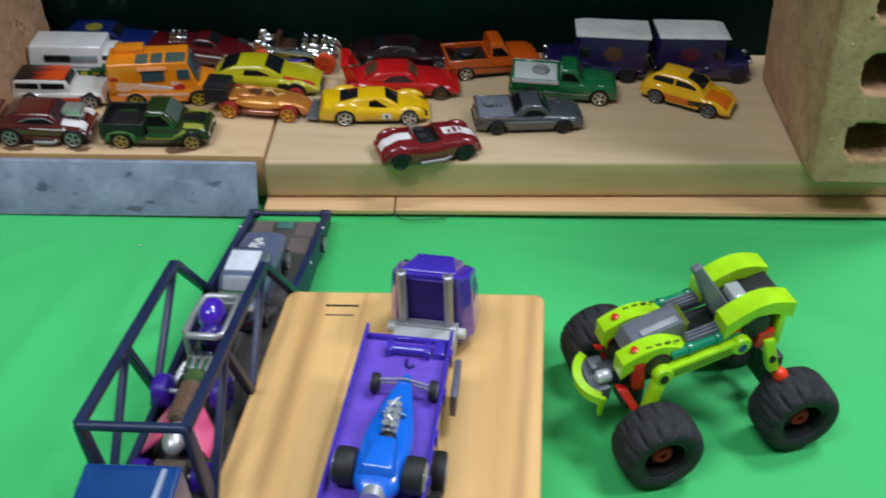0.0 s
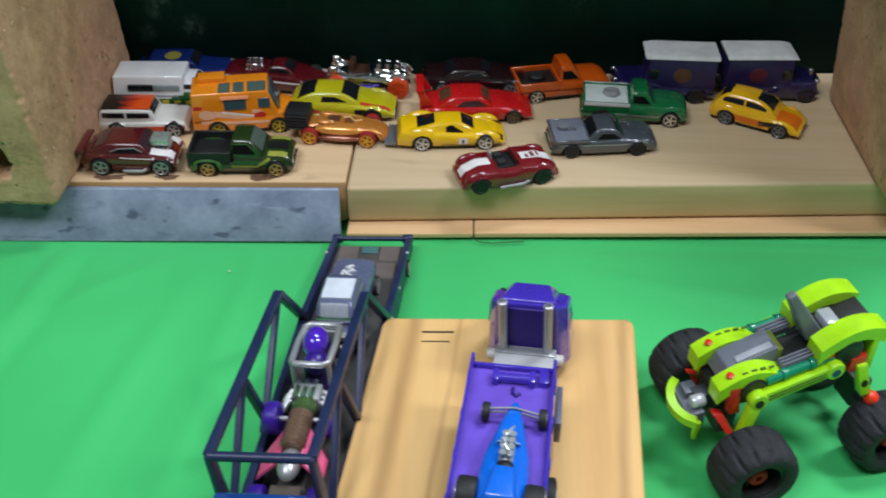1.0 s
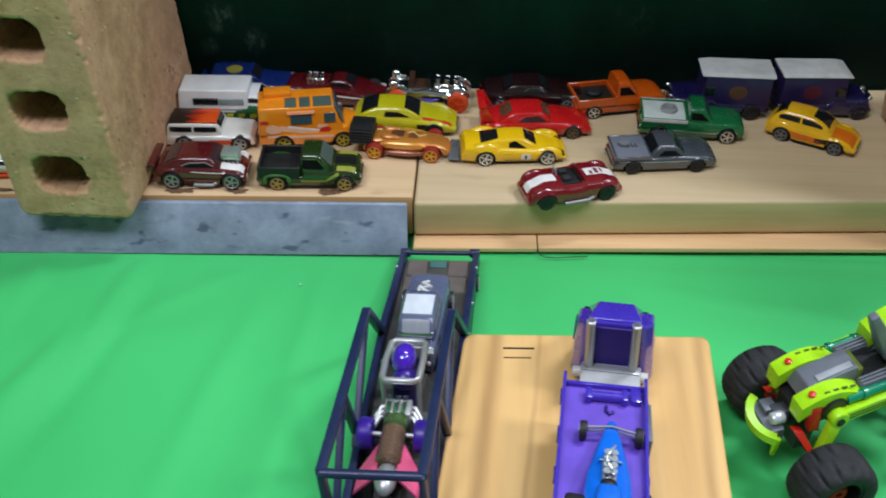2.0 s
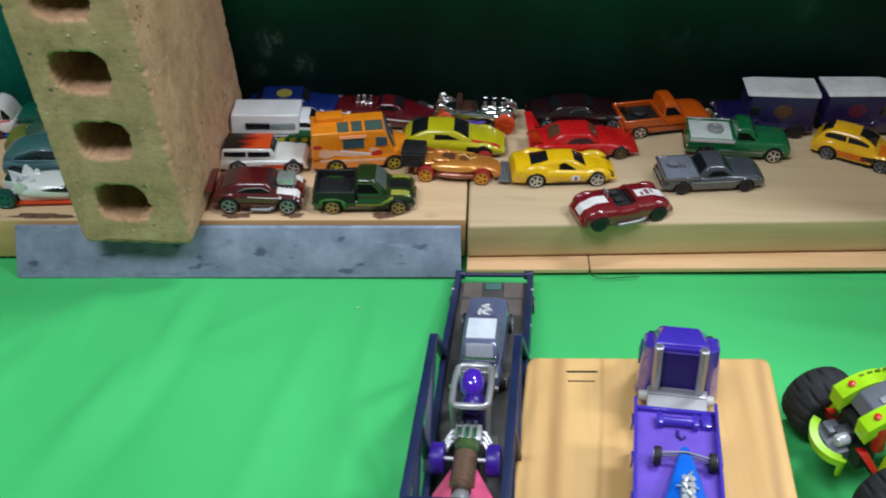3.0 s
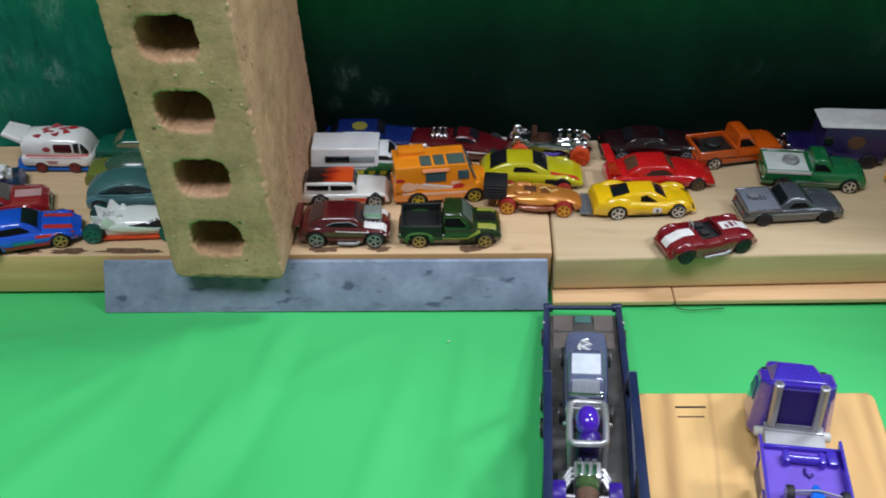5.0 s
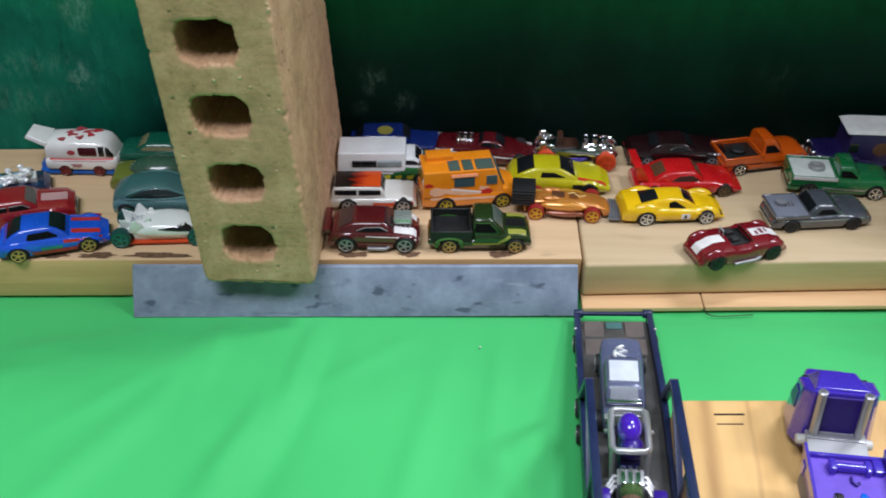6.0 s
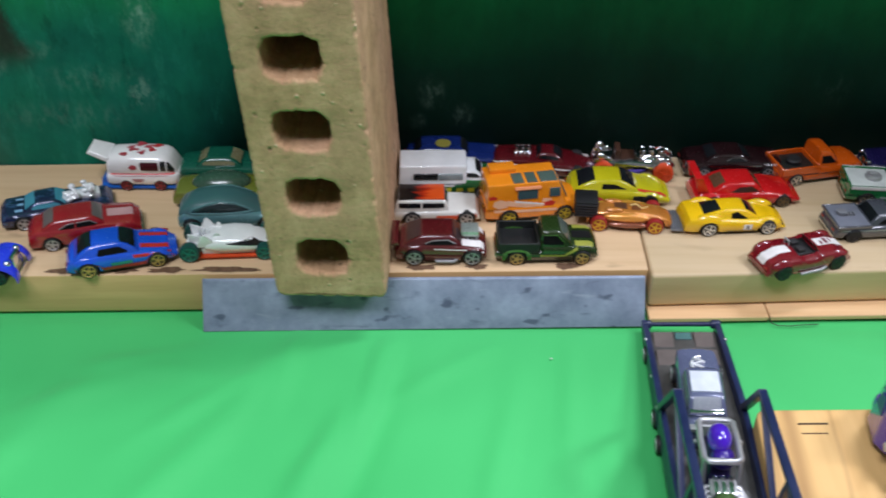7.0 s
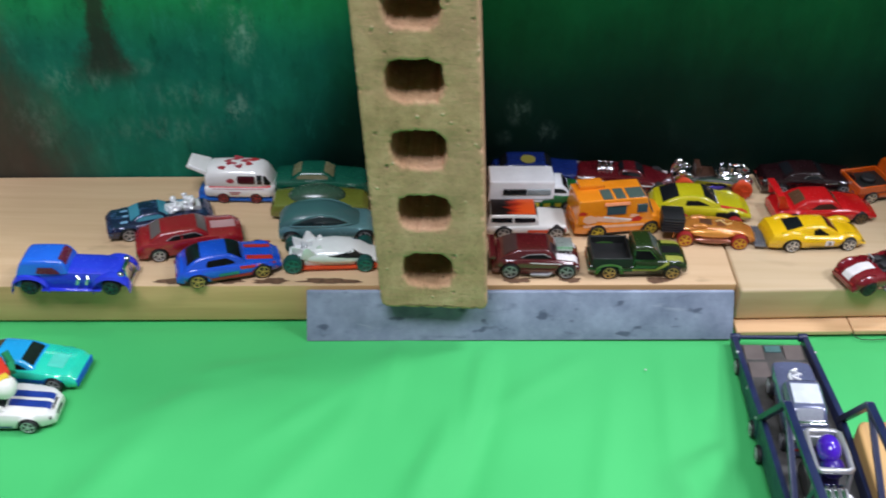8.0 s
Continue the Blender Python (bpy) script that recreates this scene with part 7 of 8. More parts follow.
def car_hauler():
    NAVY = plain("hauler_navy", (27, 37, 74), 0.38, 0, 0.12, 60)
    DECK = plain("deck_grey", (74, 72, 70), 0.5, 0, 0.25)
    t = thing("toy_car_hauler", "navy toy car-hauler trailer with tall open side trusses", "toy trailer", HAULER_LEAN @ HAULER_SEAT)
    mm_part("deck", hull_bm([(-20.4, -236, 17), (20.4, -236, 17), (20.6, -100, 14), (-20.6, -100, 14)], [(-20.4, -236, 21), (20.4, -236, 21), (20.6, -100, 18), (-20.6, -100, 18)], 0.3, 1), DECK, t, "dark grey deck")
    mm_part("ramp", hull_bm([(-20.6, -100.2, 14), (20.6, -100.2, 14), (20.5, -9, 3), (-20.5, -9, 3)], [(-20.6, -100.2, 18.01), (20.6, -100.2, 18.01), (20.5, -9, 5.5), (-20.5, -9, 5.5)], 0.3, 1), DECK, t, "dark grey sloping ramp")
    for y in (-19, -38):
        for x in (-12.5, 12.5):
            z = 5.2 + (-y - 9) * 0.137
            mm_part("deck_plate", box_bm(x - 6, x + 6, y - 7, y + 7, z - 1.0, z + 1.5, 0.3, 1), plain("plate_grey", (98, 88, 84), 0.5), t)
    mm_part("ramp_slot", box_bm(-5, 5, -18, -12, 6.0, 7.6, 0.3, 1), plain("slot_teal", (70, 110, 108), 0.4), t)
    for s in (-1, 1):
        mm_part("side_rail", hull_bm([(s * 20.6, -92, 6), (s * 24.4, -92, 6), (s * 24.4, -4, 1.0), (s * 20.6, -4, 1.0)], [(s * 20.8, -92, 25), (s * 24.4, -92, 25), (s * 24.4, -4, 9), (s * 20.6, -4, 9)], 0.5, 2), NAVY, t)
        mm_part("side_wall", hull_bm([(s * 19.6, -236, 10), (s * 22.6, -236, 10), (s * 23.8, -92, 6), (s * 20.8, -92, 6)], [(s * 18.2, -236, 36), (s * 22.0, -236, 36), (s * 24.0, -92, 25), (s * 20.8, -92, 25)], 0.5, 2), NAVY, t)
        mm_part("end_lug", lathe_bm([(2.4, -3), (2.8, -2.4), (2.8, 2.4), (2.4, 3)], 14, "x", centre=(s * 21.5, -3.5, 7.0)), NAVY, t)

        def bar(name, a, b, r=1.6):
            p, q = Vector((s * a[0], -a[1], a[2])), Vector((s * b[0], -b[1], b[2]))
            u = Vector((1, 0, 0)) * r * 1.1
            v = (q - p).normalized().cross(Vector((1, 0, 0))).normalized() * r * 0.85
            mm_part(name, hull_bm([p - u - v, p + u - v, p + u + v, p - u + v], [q - u - v, q + u - v, q + u + v, q - u + v], 0.5, 2), NAVY, t)
        far, mid, near = (21.0, 125, 68), (20.6, 189, 75), (20.2, 237, 83)
        bar("post", (22.6, 90, 20), far, 2.0)
        bar("post", (22.0, 172, 30), mid, 1.8)
        bar("top_rail", far, near, 1.9)
        bar("brace", far, (21.8, 180, 31), 1.5)
        bar("brace", mid, (21.0, 236, 35), 1.5)
        mm_part("end_post", hull_bm([(s * 19, -238, 12), (s * 22, -238, 12), (s * 22, -228, 12), (s * 19, -228, 12)], [(s * 18.8, -239, 84), (s * 21.4, -239, 84), (s * 21.4, -234, 84), (s * 18.8, -234, 84)], 0.5, 2), NAVY, t)
        for y in (-30, -84, -104):
            simple_wheel(t, s * 23.8, y, 5.4, 3.6, SILVER)
        for y in (-24, -60, -88):
            mm_part("tie_pin", ball_bm((s * 24.2, y, 10 - y * 0.1), 1.1, 1.1, 1.1, 10, 8), SILVER, t)
    mm_part("cross_bar", tube_bm([(-21.5, -3.5, 7.0), (21.5, -3.5, 7.0)], 1.5, 10), NAVY, t)
    mm_part("cross_bar", tube_bm([(-20.2, -237, 83), (20.2, -237, 83)], 2.0, 10), NAVY, t)
    cab = mm_part("cab_roof", hull_bm([(-19, -292, 20), (19, -292, 20), (19, -243, 20), (-19, -243, 20)], [(-17.5, -290, 66), (17.5, -290, 66), (18.5, -244, 71), (-18.5, -244, 71)], 1.5, 3), paint("cab_blue", (18, 58, 124)), t, "blue tractor cab")
    mm_part("roof_edge", box_bm(11.5, 13.5, -286, -246, 69.5, 71.6, 0.4, 1), plain("pale_edge", (160, 172, 196), 0.4), cab)
    for s in (-1, 1):
        for y in (-255, -280):
            simple_wheel(t, s * 17, y, 9.0, 6, SILVER)
        simple_wheel(t, s * 22, -215, 7.0, 4, SILVER)


car_hauler()

# grey car on the hauler, facing up the ramp
def deck_z(y):
    return 0.0055 + min((0.5325 - y), 0.091) * 0.137 + max(0.0, 0.4415 - y) * 0.022


GREY_PAINT = paint("gunmetal", (96, 102, 132), 0.15)
c = Toy("toy_saloon", "gunmetal grey toy car with a painted roof reflection on the hauler", "toy car", (-0.0915, 0.4310), (-0.0879, 0.4750), GREY_PAINT, 25, (9, 15), 5.6, 4.2,
        ((0, 11), (0.05, 16), (0.4, 16.5), (0.6, 16.5), (0.95, 14.5), (1, 10)), 3.2, SILVER, "toy cars on the hauler", deck_z(0.446))
c.body()
c.cabin(-22, 12, -15, 6, 25.5, 10.6, 9.4, glass_material("pale_glass", (150, 154, 164), 0.25))
c.root.matrix_basis = LOAD_LEAN @ c.root.matrix_basis
# the lamp's reflection on the roof, added as a pale plate
c.block("roof_patch", -12.5, 3.2, -7.8, 7.8, 25.0, 26.6, plain("roof_glint", (206, 212, 222), 0.15), 0.4, "pale plate standing for the lamp's reflection on the roof")
c.block("rear_trim", -22.5, -18.5, -9, 9, 18.0, 20.2, CHROME, 0.5)
# white reflections on the hood, built as bent tubes
squiggle = tube_bm([(15, -2, 17.2), (18, 2.6, 17.6), (20, -2.4, 17.4), (23, 2.2, 17.0), (25, -1, 16.6)], 1.3, 8)
tube_bm([(14, 3, 17.0), (18, 4.2, 17.0), (21, 3.4, 16.8)], 1.0, 8, squiggle)
c.add("hood_glint", squiggle, plain("glint_white", (236, 238, 240), 0.18, 0.35), "pale tubes standing for reflections on the hood")
c.block("tail_bar", c.x0 - 1, c.x0 + 3, -10.5, 10.5, 15.0, 17.4, SILVER, 0.5)
c.chassis()
c.wheels(out=1.6)
c.lamps()


def driver_racer():
    """The second racer on the hauler: helmeted dummy head in a roll cage, purple wheels and pink wings."""
    VIOLET = paint("violet", (70, 34, 180))
    PINK = paint("pink", (236, 96, 140))
    t = thing("toy_racer", "toy racer with purple helmet, silver cage and pink wings", "toy car", LOAD_LEAN @ pose(-0.1075, 0.3680, 0.0165, 0, 0, -4.6), "toy cars on the hauler")
    mm_part("frame", hull_bm([(-7, -48, 5), (7, -48, 5), (9, 46, 5), (-9, 46, 5)], [(-6, -46, 12), (6, -46, 12), (8, 44, 14), (-8, 44, 14)], 0.8, 2), plain("frame_grey", (96, 96, 94), 0.4, 0.4), t)
    mm_part("helmet", ball_bm((0, 31.5, 36.0), 6.2, 8.6, 7.4, 20, 14), plain("helmet_purple", (72, 30, 178), 0.12, 0.0, 0.05, 40, coat=0.8), t, "glossy purple helmet")
    mm_part("torso", ball_bm((1.2, 23.5, 31.0), 6.0, 6.4, 5.6, 18, 12), plain("torso_purple", (50, 20, 130), 0.3), t)
    mm_part("rear_block", box_bm(-7.5, 7.5, 44, 50.5, 24, 31.5, 0.8, 2), SILVER, t)
    mm_part("seat", hull_bm([(-6, 18, 13), (6, 18, 13), (6, 38, 13), (-6, 38, 13)], [(-5.4, 22, 30), (5.4, 22, 30), (5, 35, 31), (-5, 35, 31)], 2.5, 4), VIOLET, t)
    mm_part("roll_cage", tube_bm([(0, 47, 33), (-6.5, 47, 33), (-8.6, 45, 33.4), (-9.0, 32, 35), (-8.8, 18.5, 36), (-6.6, 16.4, 36.4), (6.6, 16.4, 36.4), (8.8, 18.5, 36), (9.0, 32, 35), (8.6, 45, 33.4), (6.5, 47, 33), (0, 47, 33)], 1.7, 10), SILVER, t)
    for s in (-1, 1):
        mm_part("cage_leg", tube_bm([(s * 8.7, 18, 36), (s * 8.4, 16, 12)], 1.3, 8), SILVER, t)
        for y in (-6, -42):
            simple_wheel(t, s * 13.2, y, 7.6 if y == -6 else 6.5, 6.5, VIOLET, tyre=plain("purple_tyre", (58, 26, 150), 0.35), z=24 if y == -6 else 12)
        mm_part("side_wing", hull_bm([(s * 4.5, -30, 22), (s * 15, -36, 16), (s * 15, -22, 16), (s * 4.5, -8, 22)], [(s * 4.5, -30, 24.5), (s * 14, -35, 18.5), (s * 14, -23, 18.5), (s * 4.5, -10, 26)], 0.6, 2), PINK, t, "pink side wing")
        for k in range(3):
            mm_part("exhaust", tube_bm([(s * 4, 11 - 3.2 * k, 24), (s * 8, 10 - 3.2 * k, 25), (s * 11, 6 - 3.2 * k, 22)], 1.3, 8), SILVER, t)
        mm_part("side_tray", box_bm(min(s * 8, s * 14), max(s * 8, s * 14), 2, 14, 15, 19, 0.8, 2), plain("frame_grey", (96, 96, 94), 0.4, 0.4), t)
        mm_part("cage_pin", ball_bm((s * 11.2, 34, 31), 1.3, 1.3, 1.3, 10, 8), SILVER, t)
    mm_part("axle", tube_bm([(-14, -6, 24), (14, -6, 24)], 1.2, 8), SILVER, t)
    mm_part("axle", tube_bm([(-14, -42, 12), (14, -42, 12)], 1.2, 8), SILVER, t)
    mm_part("engine", box_bm(-6.5, 6.5, 2, 12, 14, 29, 0.9, 2), SILVER, t, "silver engine block")
    for k in range(3):
        mm_part("engine_rib", box_bm(-5 + 3.6 * k, -2.6 + 3.6 * k, 1.5, 12.5, 28, 31, 0.5, 2), CHROME, t)
    for ya, yb, col in ((-4, 3, (82, 110, 64)), (-24, -4, (128, 100, 82))):
        mm_part("tank", lathe_bm([(4.4, ya), (5.8, ya + 1.5), (5.8, yb - 1), (4.8, yb)], 18, "y", centre=(0, 0, 25)), plain("tank_%d" % col[0], col, 0.25, 0.3), t, "green and brown metallic tank" if ya == -4 else "")
    mm_part("nose", ball_bm((0, -30, 22), 5.2, 9, 5), SILVER, t)
    mm_part("front_frame", box_bm(-7, 7, -50, -38, 10, 18, 1, 2), plain("frame_brown", (92, 82, 74), 0.45), t)


driver_racer()


def big_tyre(parent, x, y, r=19.6, w=22):
    """A soft off-road tyre with staggered lugs, its axle along y, with a deep dished rim."""
    bm = bmesh.new()
    n = 80
    prof = [(0.56, -0.44), (0.66, -0.50), (0.84, -0.49), (0.93, -0.42), (0.985, -0.28), (1.0, -0.04), (1.0, 0.04), (0.985, 0.28), (0.93, 0.42), (0.84, 0.49), (0.66, 0.50), (0.56, 0.44)]
    rings = []
    for i, (f, h) in enumerate(prof):
        ring = []
        for k in range(n):
            a = 2 * math.pi * k / n
            lug = 0.0
            if 3 <= i <= 8:
                shift = 0 if h < 0 else 2
                lug = -1.5 if (k + shift) % 5 >= 4 else 0.0
                if i in (5, 6):
                    lug *= 0.5
            rr = r * f + lug
            ring.append(bm.verts.new((rr * math.cos(a), h * w, rr * math.sin(a))))
        rings.append(ring)
    m = len(rings)
    for i in range(m):
        a, b = rings[i], rings[(i + 1) % m]
        for k in range(n):
            bm.faces.new((a[k], a[(k + 1) % n], b[(k + 1) % n], b[k]))
    for v in bm.verts:
        v.co += Vector((x, y, r))
    wheel = mm_part("wheel", bm, BIG_TYRE, parent, "chunky black rubber tyre")
    s = 1 if y > 0 else -1
    dish = [(0.58, 0.40), (0.59, 0.0), (0.58, -0.40), (0.50, -0.40), (0.48, 0.06), (0.20, 0.06)]
    mm_part("rim", lathe_bm([(r * f, -s * h * w) for f, h in dish], 30, "y", centre=(x, y, r)), BLACK, wheel)
    for k in range(6):
        a = math.pi * k / 3 + 0.3
        p, q = Vector((x + 0.18 * r * math.cos(a), y + s * 0.0 * w, r + 0.18 * r * math.sin(a))), Vector((x + 0.5 * r * math.cos(a), y + s * 0.10 * w, r + 0.5 * r * math.sin(a)))
        mm_part("spoke", tube_bm([p, q], 1.3, 8), BLACK, wheel)
    mm_part("hub", lathe_bm([(4.8, s * 0.5), (4.8, s * 5.6), (4.0, s * 6.6), (1.7, s * 6.6), (1.5, s * 5.0)], 18, "y", centre=(x, y, r)), plain("hub_red", (176, 20, 14), 0.75), wheel)


def arc_plate(build, parent, name, x0, x1, y0, y1, z0, z1, rise, th, material, label=""):
    """A bowed mudguard between x0 and x1, deeper at its ends, with an arch cut below."""
    bm = bmesh.new()
    rows = []
    n = 16
    for k in range(n + 1):
        f = k / n
        bow = math.sin(math.pi * (0.06 + 0.88 * f))
        zz = z0 + (z1 - z0) * f + rise * bow
        x = x0 + (x1 - x0) * f
        lo = zz - th * (1.25 - 0.35 * bow)
        rows.append([bm.verts.new((x, y, q)) for y, q in ((y0, zz), (y1, zz), (y1, lo), (y0, lo))])
    for a, b in zip(rows, rows[1:]):
        for k in range(4):
            bm.faces.new((a[k], a[(k + 1) % 4], b[(k + 1) % 4], b[k]))
    bm.faces.new(rows[0])
    bm.faces.new(rows[-1][::-1])
    bmesh.ops.bevel(bm, geom=[e for e in bm.edges if len(e.link_faces) == 2 and e.calc_face_angle(0) > 0.8], offset=0.6, segments=2, affect="EDGES")
    return build(name, bm, material, parent, label)


def beam_bm(p, q, wide, high, bevel=0.6):
    """A straight beam from p to q, in the plane of x and z."""
    p, q = Vector(p), Vector(q)
    up = Vector((0, 1, 0)).cross(q - p).normalized() * high / 2
    if up.z < 0:
        up = -up
    side = Vector((0, wide / 2, 0))
    return hull_bm([p - side - up, p + side - up, p + side + up, p - side + up], [q - side - up, q + side - up, q + side + up, q - side + up], bevel, 2)


def brick_buggy():
    """Front at x = 0 and low, tail at x = 72 and raised; its middle line at y = 0."""
    LIME, GRN, RED = plain("lime_plastic", (166, 222, 20), 0.28, coat=0.3), plain("green_plastic", (0, 128, 92), 0.25, coat=0.3), plain("red_plastic", (200, 34, 22), 0.3, coat=0.3)
    STONE, SLIT = plain("stone_plastic", (104, 108, 118), 0.35), plain("lime_shade", (70, 92, 14), 0.5)
    yaw = radians(16.5)
    t = thing("toy_buggy", "lime green plastic brick-built buggy with four huge off-road tyres", "toy buggy", pose(0.0995 - 0.042 * math.sin(yaw), 0.3540 + 0.042 * math.cos(yaw), 0, 0, 0, 16.5))
    for x in (0, 71.7):
        for y in ((-33.5, 33.5) if x == 0 else (-28, 28)):
            big_tyre(t, x, y)
        mm_part("axle", tube_bm([(x, -27, 19.6), (x, 27, 19.6)], 1.6, 10), BLACK, t)
        mm_part("gearbox", box_bm(x - 4.5, x + 4.5, -7, 7, 15, 32, 1.0, 2), plain("gearbox_grey", (52, 54, 60), 0.45), t)

    def raised(name, bm, material, parent, label=""):
        """The body rides tail-up on its springs."""
        for v in bm.verts:
            f = max(0.0, min(1.0, (v.co.z - 20) / 28))
            x = v.co.x
            v.co.x += f * (-0.08 * x - 3.5)
            v.co.z += f * (2.0 + 0.105 * (x - 6))
        return mm_part(name, bm, material, parent, label)

    raised("chassis_plate", hull_bm([(-8, -9, 33), (70, -9, 40), (70, 9, 40), (-8, 9, 33)], [(-8, -9, 45), (70, -9, 55), (70, 9, 55), (-8, 9, 45)], 0.8, 2), BLACK, t)
    for s in (-1, 1):
        # long lime link bar with round ends and pin holes
        beam = raised("side_beam", beam_bm((8, s * 18, 46.5), (47, s * 18, 53.5), 4.6, 6.4), LIME, t)
        # dark strips on the surface: the shade of a recessed groove as colour
        for dz in (-0.7, 1.2):
            raised("groove_shade", beam_bm((13, s * 20.35, 47.0 + dz), (42, s * 20.35, 52.2 + dz), 0.4, 0.8, 0.1), SLIT, beam)
        for x, z, pin in ((8, 46.5, BLACK), (47, 53.5, plain("pin_blue", (30, 66, 110), 0.4))):
            end = raised("beam_end", lathe_bm([(4.2, -3.2), (4.7, -2.6), (4.7, 2.6), (4.2, 3.2)], 20, "y", centre=(x, s * 18, z)), LIME, t)
            raised("pin_hole", lathe_bm([(2.3, -3.5), (2.3, 3.5)], 14, "y", centre=(x, s * 18, z - 0.6)), pin, end)
        # front suspension: lime link down to the wheel, red arm beside it
        raised("front_link", hull_bm([(5, s * 16, 47), (11, s * 16, 45), (11, s * 20.5, 45), (5, s * 20.5, 47)], [(-4, s * 19.5, 28), (0.5, s * 19.5, 26), (0.5, s * 24, 26), (-4, s * 24, 28)], 0.7, 2), LIME, t)
        raised("suspension_arm", hull_bm([(-13, s * 11, 40), (-7, s * 11, 38), (-7, s * 15, 38), (-13, s * 15, 40)], [(-6.5, s * 18.5, 29), (-1.5, s * 18.5, 26), (-1.5, s * 22.5, 26), (-6.5, s * 22.5, 29)], 0.8, 2), RED, t)
        raised("red_upright", hull_bm([(-5, s * 12, 38), (1, s * 12, 37), (1, s * 16, 37), (-5, s * 16, 38)], [(-6, s * 10.5, 54), (0, s * 10.5, 54), (0, s * 15.5, 54), (-6, s * 15.5, 54)], 0.7, 2), RED, t)
        raised("hub_joint", lathe_bm([(2.2, 20), (3.0, 22), (3.0, 26), (2.2, 28)], 14, "y", centre=(-1, 0 if s > 0 else -48, 22)), RED, t)
        # front mudguard over a black wheel arch
        guard = arc_plate(raised, t, "front_fender", -11.5, 23.5, s * 11 - 4.4, s * 11 + 4.4, 53.6, 52.6, 7.0, 7.4, LIME)
        raised("fender_pin", lathe_bm([(1.9, 56.0), (1.9, 58.9), (1.3, 59.3)], 12, "z", centre=(-4.5, s * 11, 0)), RED, guard)
        for k in range(4):
            raised("fender_slit", box_bm(0.5 + 4.6 * k, 3.3 + 4.6 * k, s * 13.2 - 0.5, s * 13.2 + 0.5, 59.3, 60.3 + (0.4 if 0 < k < 3 else -0.1), 0.15, 1), SLIT, guard)
        raised("front_block", lathe_bm([(6.0, -4.4), (6.7, -3.8), (6.7, 3.8), (6.0, 4.4), (3.2, 4.4)], 26, "y", centre=(7, s * 12.2, 49.5)), BLACK, t)
        # green rods and ribbed grey panels beside the seat
        raised("green_rod", tube_bm([(13, s * 15.2, 53.6), (47, s * 15.2, 58.2)], 2.3, 12), GRN, t)
        for k in range(2):
            raised("green_collar", lathe_bm([(2.8, -1.2), (2.8, 1.2)], 14, "x", centre=(22 + 14 * k, s * 15.2, 54.9 + 1.9 * k)), GRN, t)
        panel = raised("grille", hull_bm([(22, s * 7.5, 52), (42, s * 7.5, 55), (42, s * 13.5, 55), (22, s * 13.5, 52)], [(22, s * 7.5, 57), (42, s * 7.5, 60), (42, s * 13.5, 60), (22, s * 13.5, 57)], 0.5, 1), plain("panel_grey", (84, 88, 96), 0.4), t)
        for k in range(3):
            y = s * (8.8 + 1.9 * k)
            raised("grille_bar", hull_bm([(22.5, y - 0.5, 56.8), (41.5, y - 0.5, 59.8), (41.5, y + 0.5, 59.8), (22.5, y + 0.5, 56.8)], [(22.5, y - 0.5, 58), (41.5, y - 0.5, 61), (41.5, y + 0.5, 61), (22.5, y + 0.5, 58)]), STONE, panel)
        # rear mudguard, raised, over another arch
        guard = arc_plate(raised, t, "rear_fender", 38, 73, s * 12.5 - 5.2, s * 12.5 + 5.2, 64.5, 68.0, 6.5, 7.0, LIME)
        raised("rear_block", lathe_bm([(6.4, -4.6), (7.2, -4.0), (7.2, 4.0), (6.4, 4.6), (3.6, 4.6)], 26, "y", centre=(54.5, s * 13.4, 60)), BLACK, t)
        raised("red_bracket", box_bm(56.5, 65, s * 14.5 - 4.2, s * 14.5 + 4.2, 47.5, 56, 0.7, 2), RED, t)
        raised("red_strip", hull_bm([(39, s * 14, 57.5), (47, s * 14, 59), (47, s * 17, 59), (39, s * 17, 57.5)], [(39, s * 14, 61), (47, s * 14, 62), (47, s * 17, 62), (39, s * 17, 61)], 0.4, 1), RED, t)
        raised("rear_upright", hull_bm([(59.5, s * 15.5, 52), (65, s * 15.5, 52), (65, s * 20.5, 52), (59.5, s * 20.5, 52)], [(62, s * 17, 36), (67.5, s * 17, 36), (67.5, s * 22, 36), (62, s * 22, 36)], 0.6, 2), LIME, t)
        raised("upright_pin", lathe_bm([(1.9, -2.8), (1.9, 2.8)], 12, "y", centre=(64, s * 18.8, 42)), BLACK, t)
        raised("tail_panel", box_bm(66, 69.5, s * 14 - 3.6, s * 14 + 3.6, 46, 68, 0.6, 2), LIME, t)
        raised("ball_joint", ball_bm((68.5, s * 21, 32.5), 4.0, 4.0, 3.6), plain("orange_red_plastic", (236, 58, 24), 0.3), t)
        raised("shock", tube_bm([(70, s * 21, 24), (66, s * 17, 40)], 2.2, 10), BLACK, t)
    hood = raised("hood", hull_bm([(-6, -7.0, 50), (24, -7.0, 52), (24, 7.0, 52), (-6, 7.0, 50)], [(-3, -6.4, 57.5), (22, -6.6, 63.5), (22, 6.6, 63.5), (-3, 6.4, 57.5)], 0.9, 2), STONE, t, "grey sloping bonnet")
    raised("hood_trim", hull_bm([(2, -5.4, 58.9), (20, -5.4, 63.2), (20, -1.8, 63.2), (2, -1.8, 58.9)], [(2, -5.4, 59.5), (20, -5.4, 63.8), (20, -1.8, 63.8), (2, -1.8, 59.5)], 0.2, 1), plain("pale_trim", (168, 172, 180), 0.3), hood)
    raised("dashboard", hull_bm([(22.5, -7, 50), (26, -7, 50), (26, 7, 50), (22.5, 7, 50)], [(22.5, -6.5, 61), (25.5, -6.5, 62), (25.5, 6.5, 62), (22.5, 6.5, 61)], 0.5, 1), plain("olive_plastic", (104, 118, 30), 0.4), t)
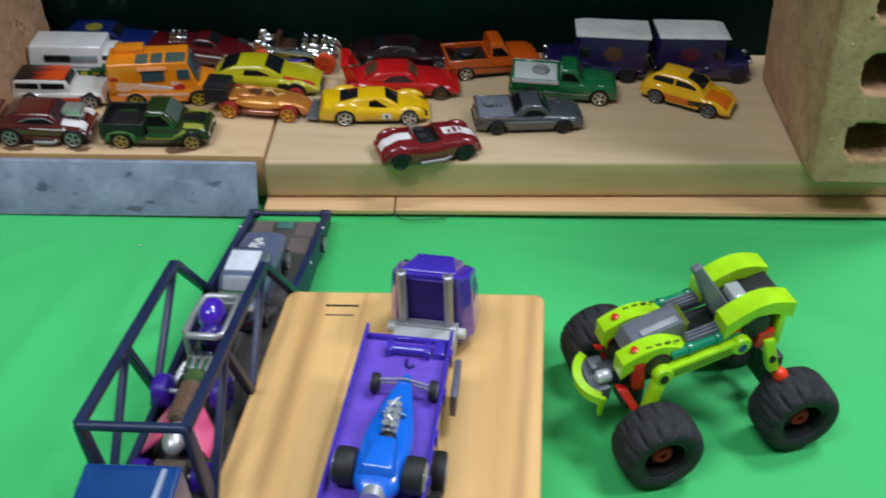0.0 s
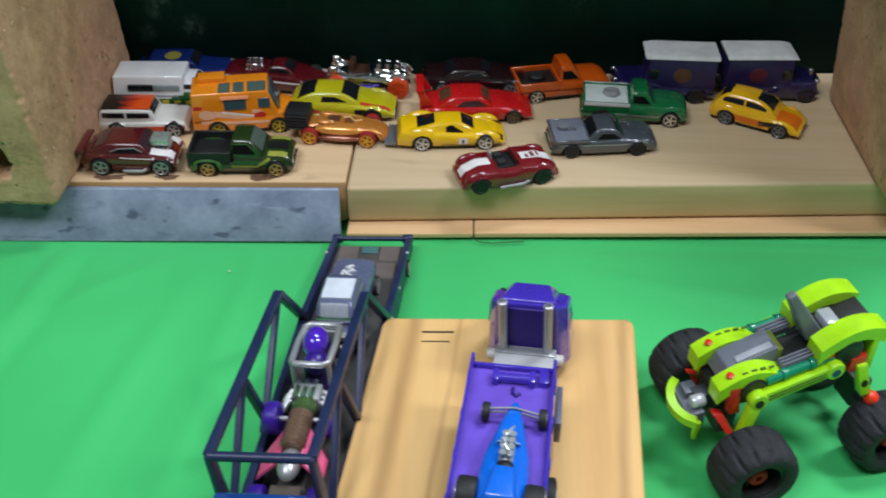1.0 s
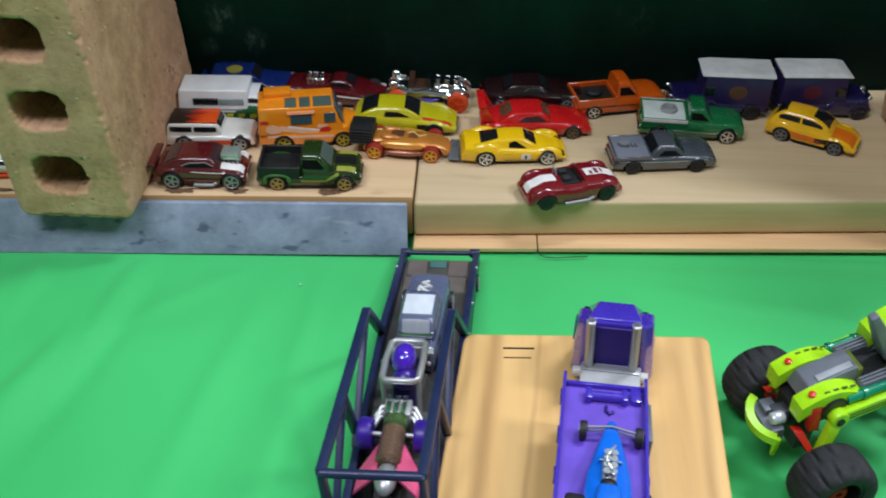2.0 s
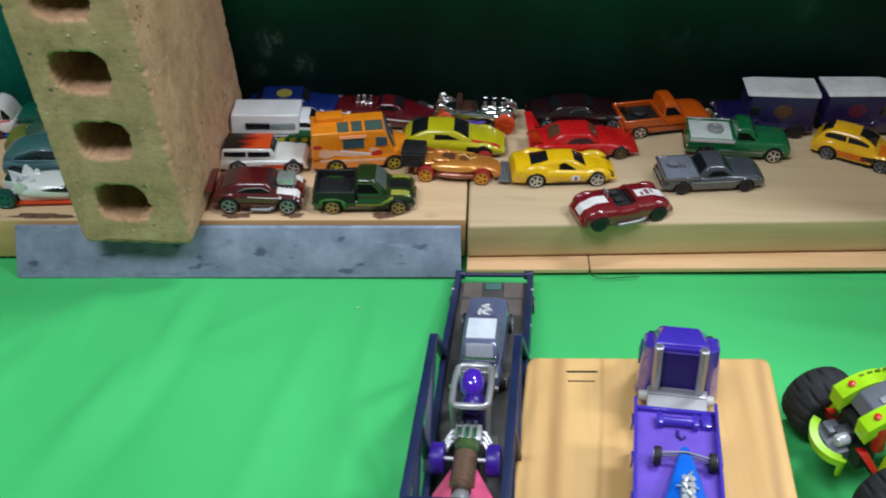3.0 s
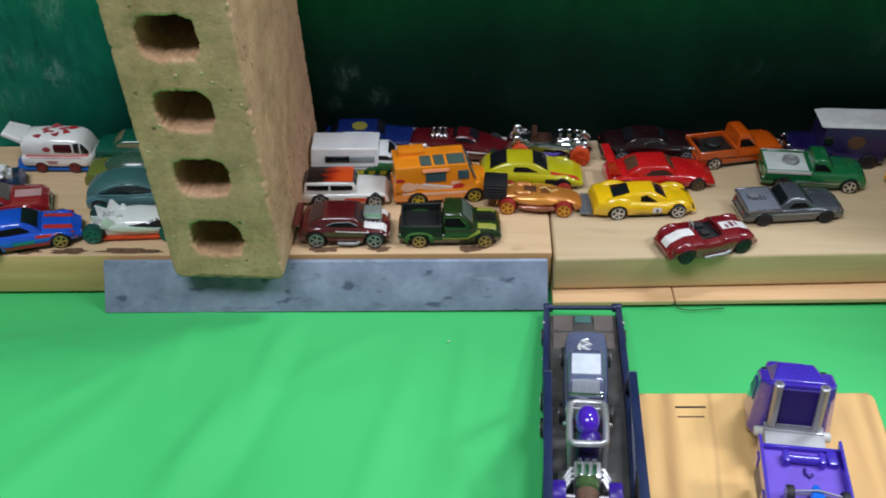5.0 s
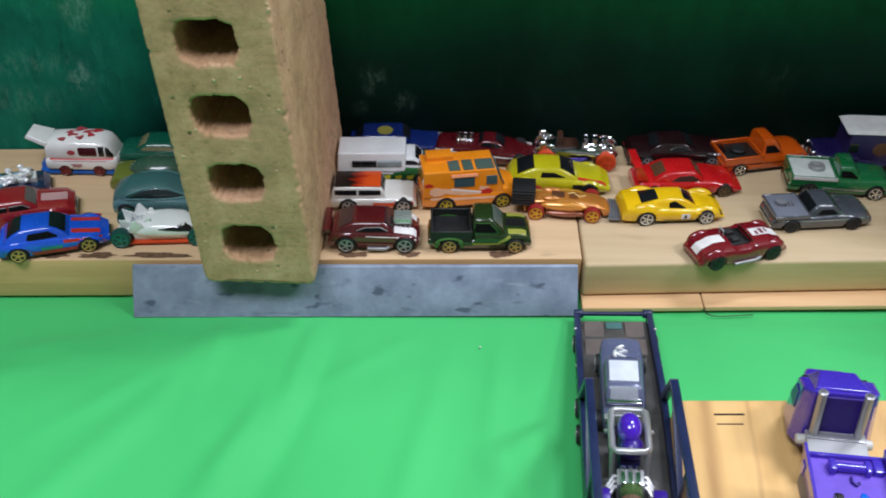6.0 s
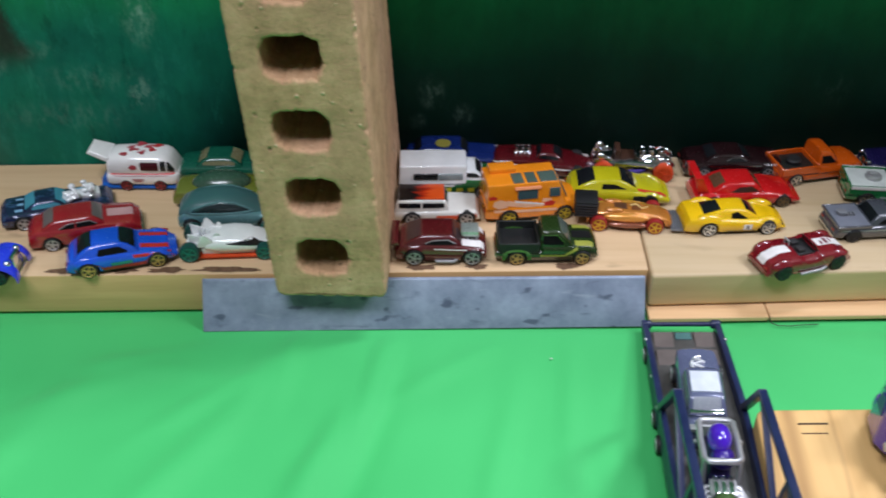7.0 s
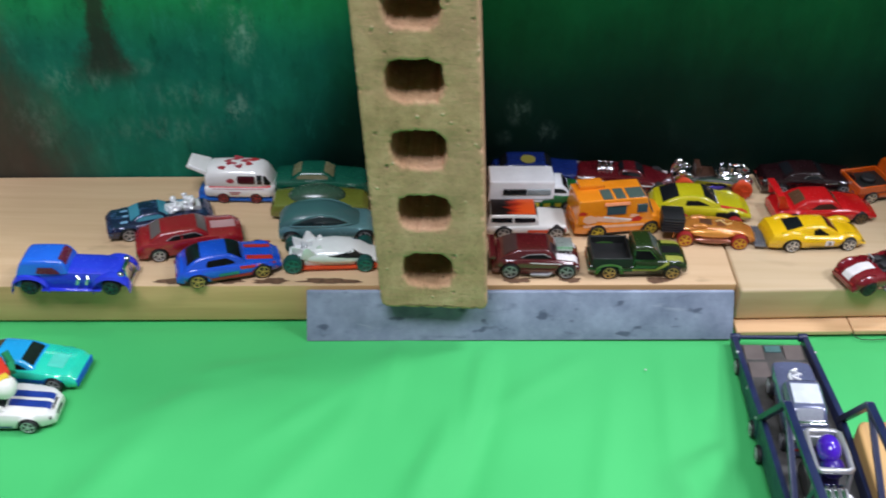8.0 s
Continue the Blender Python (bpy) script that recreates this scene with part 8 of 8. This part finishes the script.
    raised("seat", hull_bm([(26, -7, 52), (44, -7, 53), (44, 7, 53), (26, 7, 52)], [(26, -7, 54), (44, -7, 56), (44, 7, 56), (26, 7, 54)], 0.5, 2), plain("seat_black", (30, 30, 34), 0.45), t)
    raised("fin", hull_bm([(39, -5, 60), (50, -5, 60), (50, 5, 60), (39, 5, 60)], [(24.5, -1.6, 87), (28.5, -1.6, 89), (28.5, 2.6, 89), (24.5, 2.6, 87)], 1.2, 3), STONE, t, "grey raked fin")
    raised("rear_deck", hull_bm([(46, -8, 54), (72, -8, 56), (72, 8, 56), (46, 8, 54)], [(46, -8, 64), (71, -8, 68), (71, 8, 68), (46, 8, 64)], 0.8, 2), BLACK, t)
    raised("engine", box_bm(48, 55, -5, 5, 63, 68.5, 0.8, 2), plain("engine_silver", (196, 200, 206), 0.2, 0.4), t)
    # curved lime bumper with its grey mount
    bm = bmesh.new()
    rows = []
    for k in range(15):
        a = radians(-62 + 124 * k / 14)
        y, x = 13.5 * math.sin(a), -12.5 - 13.5 * math.cos(a)
        n = Vector((-math.cos(a), math.sin(a), 0))
        p, dip = Vector((x, y, 0)), 0.16 * (y - 10)
        rows.append([bm.verts.new(p + Vector((0, 0, 38 + dip)) - n * 2.2), bm.verts.new(p + Vector((0, 0, 38 + dip)) + n * 2.0), bm.verts.new(p + Vector((0, 0, 33 + dip)) + n * 1.6), bm.verts.new(p + Vector((0, 0, 33 + dip)) - n * 2.2)])
    for a, b in zip(rows, rows[1:]):
        for k in range(4):
            bm.faces.new((a[k], a[(k + 1) % 4], b[(k + 1) % 4], b[k]))
    bm.faces.new(rows[0])
    bm.faces.new(rows[-1][::-1])
    bmesh.ops.bevel(bm, geom=[e for e in bm.edges if len(e.link_faces) == 2 and e.calc_face_angle(0) > 0.8], offset=0.5, segments=2, affect="EDGES")
    raised("bumper", bm, LIME, t, "lime curved front bumper")
    for s in (-1, 1):
        raised("bumper_tab", hull_bm([(-20, s * 11 - 0.9, 20), (-17.8, s * 11 - 0.9, 20), (-17.8, s * 11 + 0.9, 20), (-20, s * 11 + 0.9, 20)], [(-20.5, s * 12 - 1.2, 33), (-16.5, s * 12 - 1.2, 33), (-16.5, s * 12 + 1.2, 33), (-20.5, s * 12 + 1.2, 33)], 0.4, 1), LIME, t)
    raised("bumper_mount", hull_bm([(-23, -9, 27), (-13, -9, 27), (-13, 9, 27), (-23, 9, 27)], [(-22, -9, 34), (-13, -9, 35), (-13, 9, 37), (-22, 9, 36.5)], 0.9, 2), STONE, t)
    raised("mount_step", box_bm(-19, -12, 0.5, 8, 36, 39.5, 0.6, 2), STONE, t)
    raised("headlight", lathe_bm([(2.6, -13), (3.2, -12), (3.2, -7), (2.6, -6)], 18, "x", centre=(-5.5, -4, 38)), plain("pale_pin", (206, 210, 216), 0.2, 0.3), t)
    raised("nose_arm", box_bm(-16, -4, -3.5, 3.5, 30, 40, 0.8, 2), plain("dark_arm", (58, 60, 66), 0.4), t)


brick_buggy()


# a loose dark thread at the crack between the plywood strips
thread = tube_bm([(-0.0336, low_front(-0.0336) - 0.0006, 0.0040), (-0.0331, low_front(-0.033) - 0.0010, 0.0018), (-0.0322, 0.5505, 0.0002), (-0.0290, 0.5482, 0.0003), (-0.0220, 0.5478, 0.0003), (-0.0120, 0.5492, 0.0003), (-0.0020, 0.5502, 0.0003)], 0.00035, 6)
tagged(part("thread", thread, plain("dark_thread", (52, 48, 44), 0.8)), "loose dark thread lying along the plywood strip", "thread")
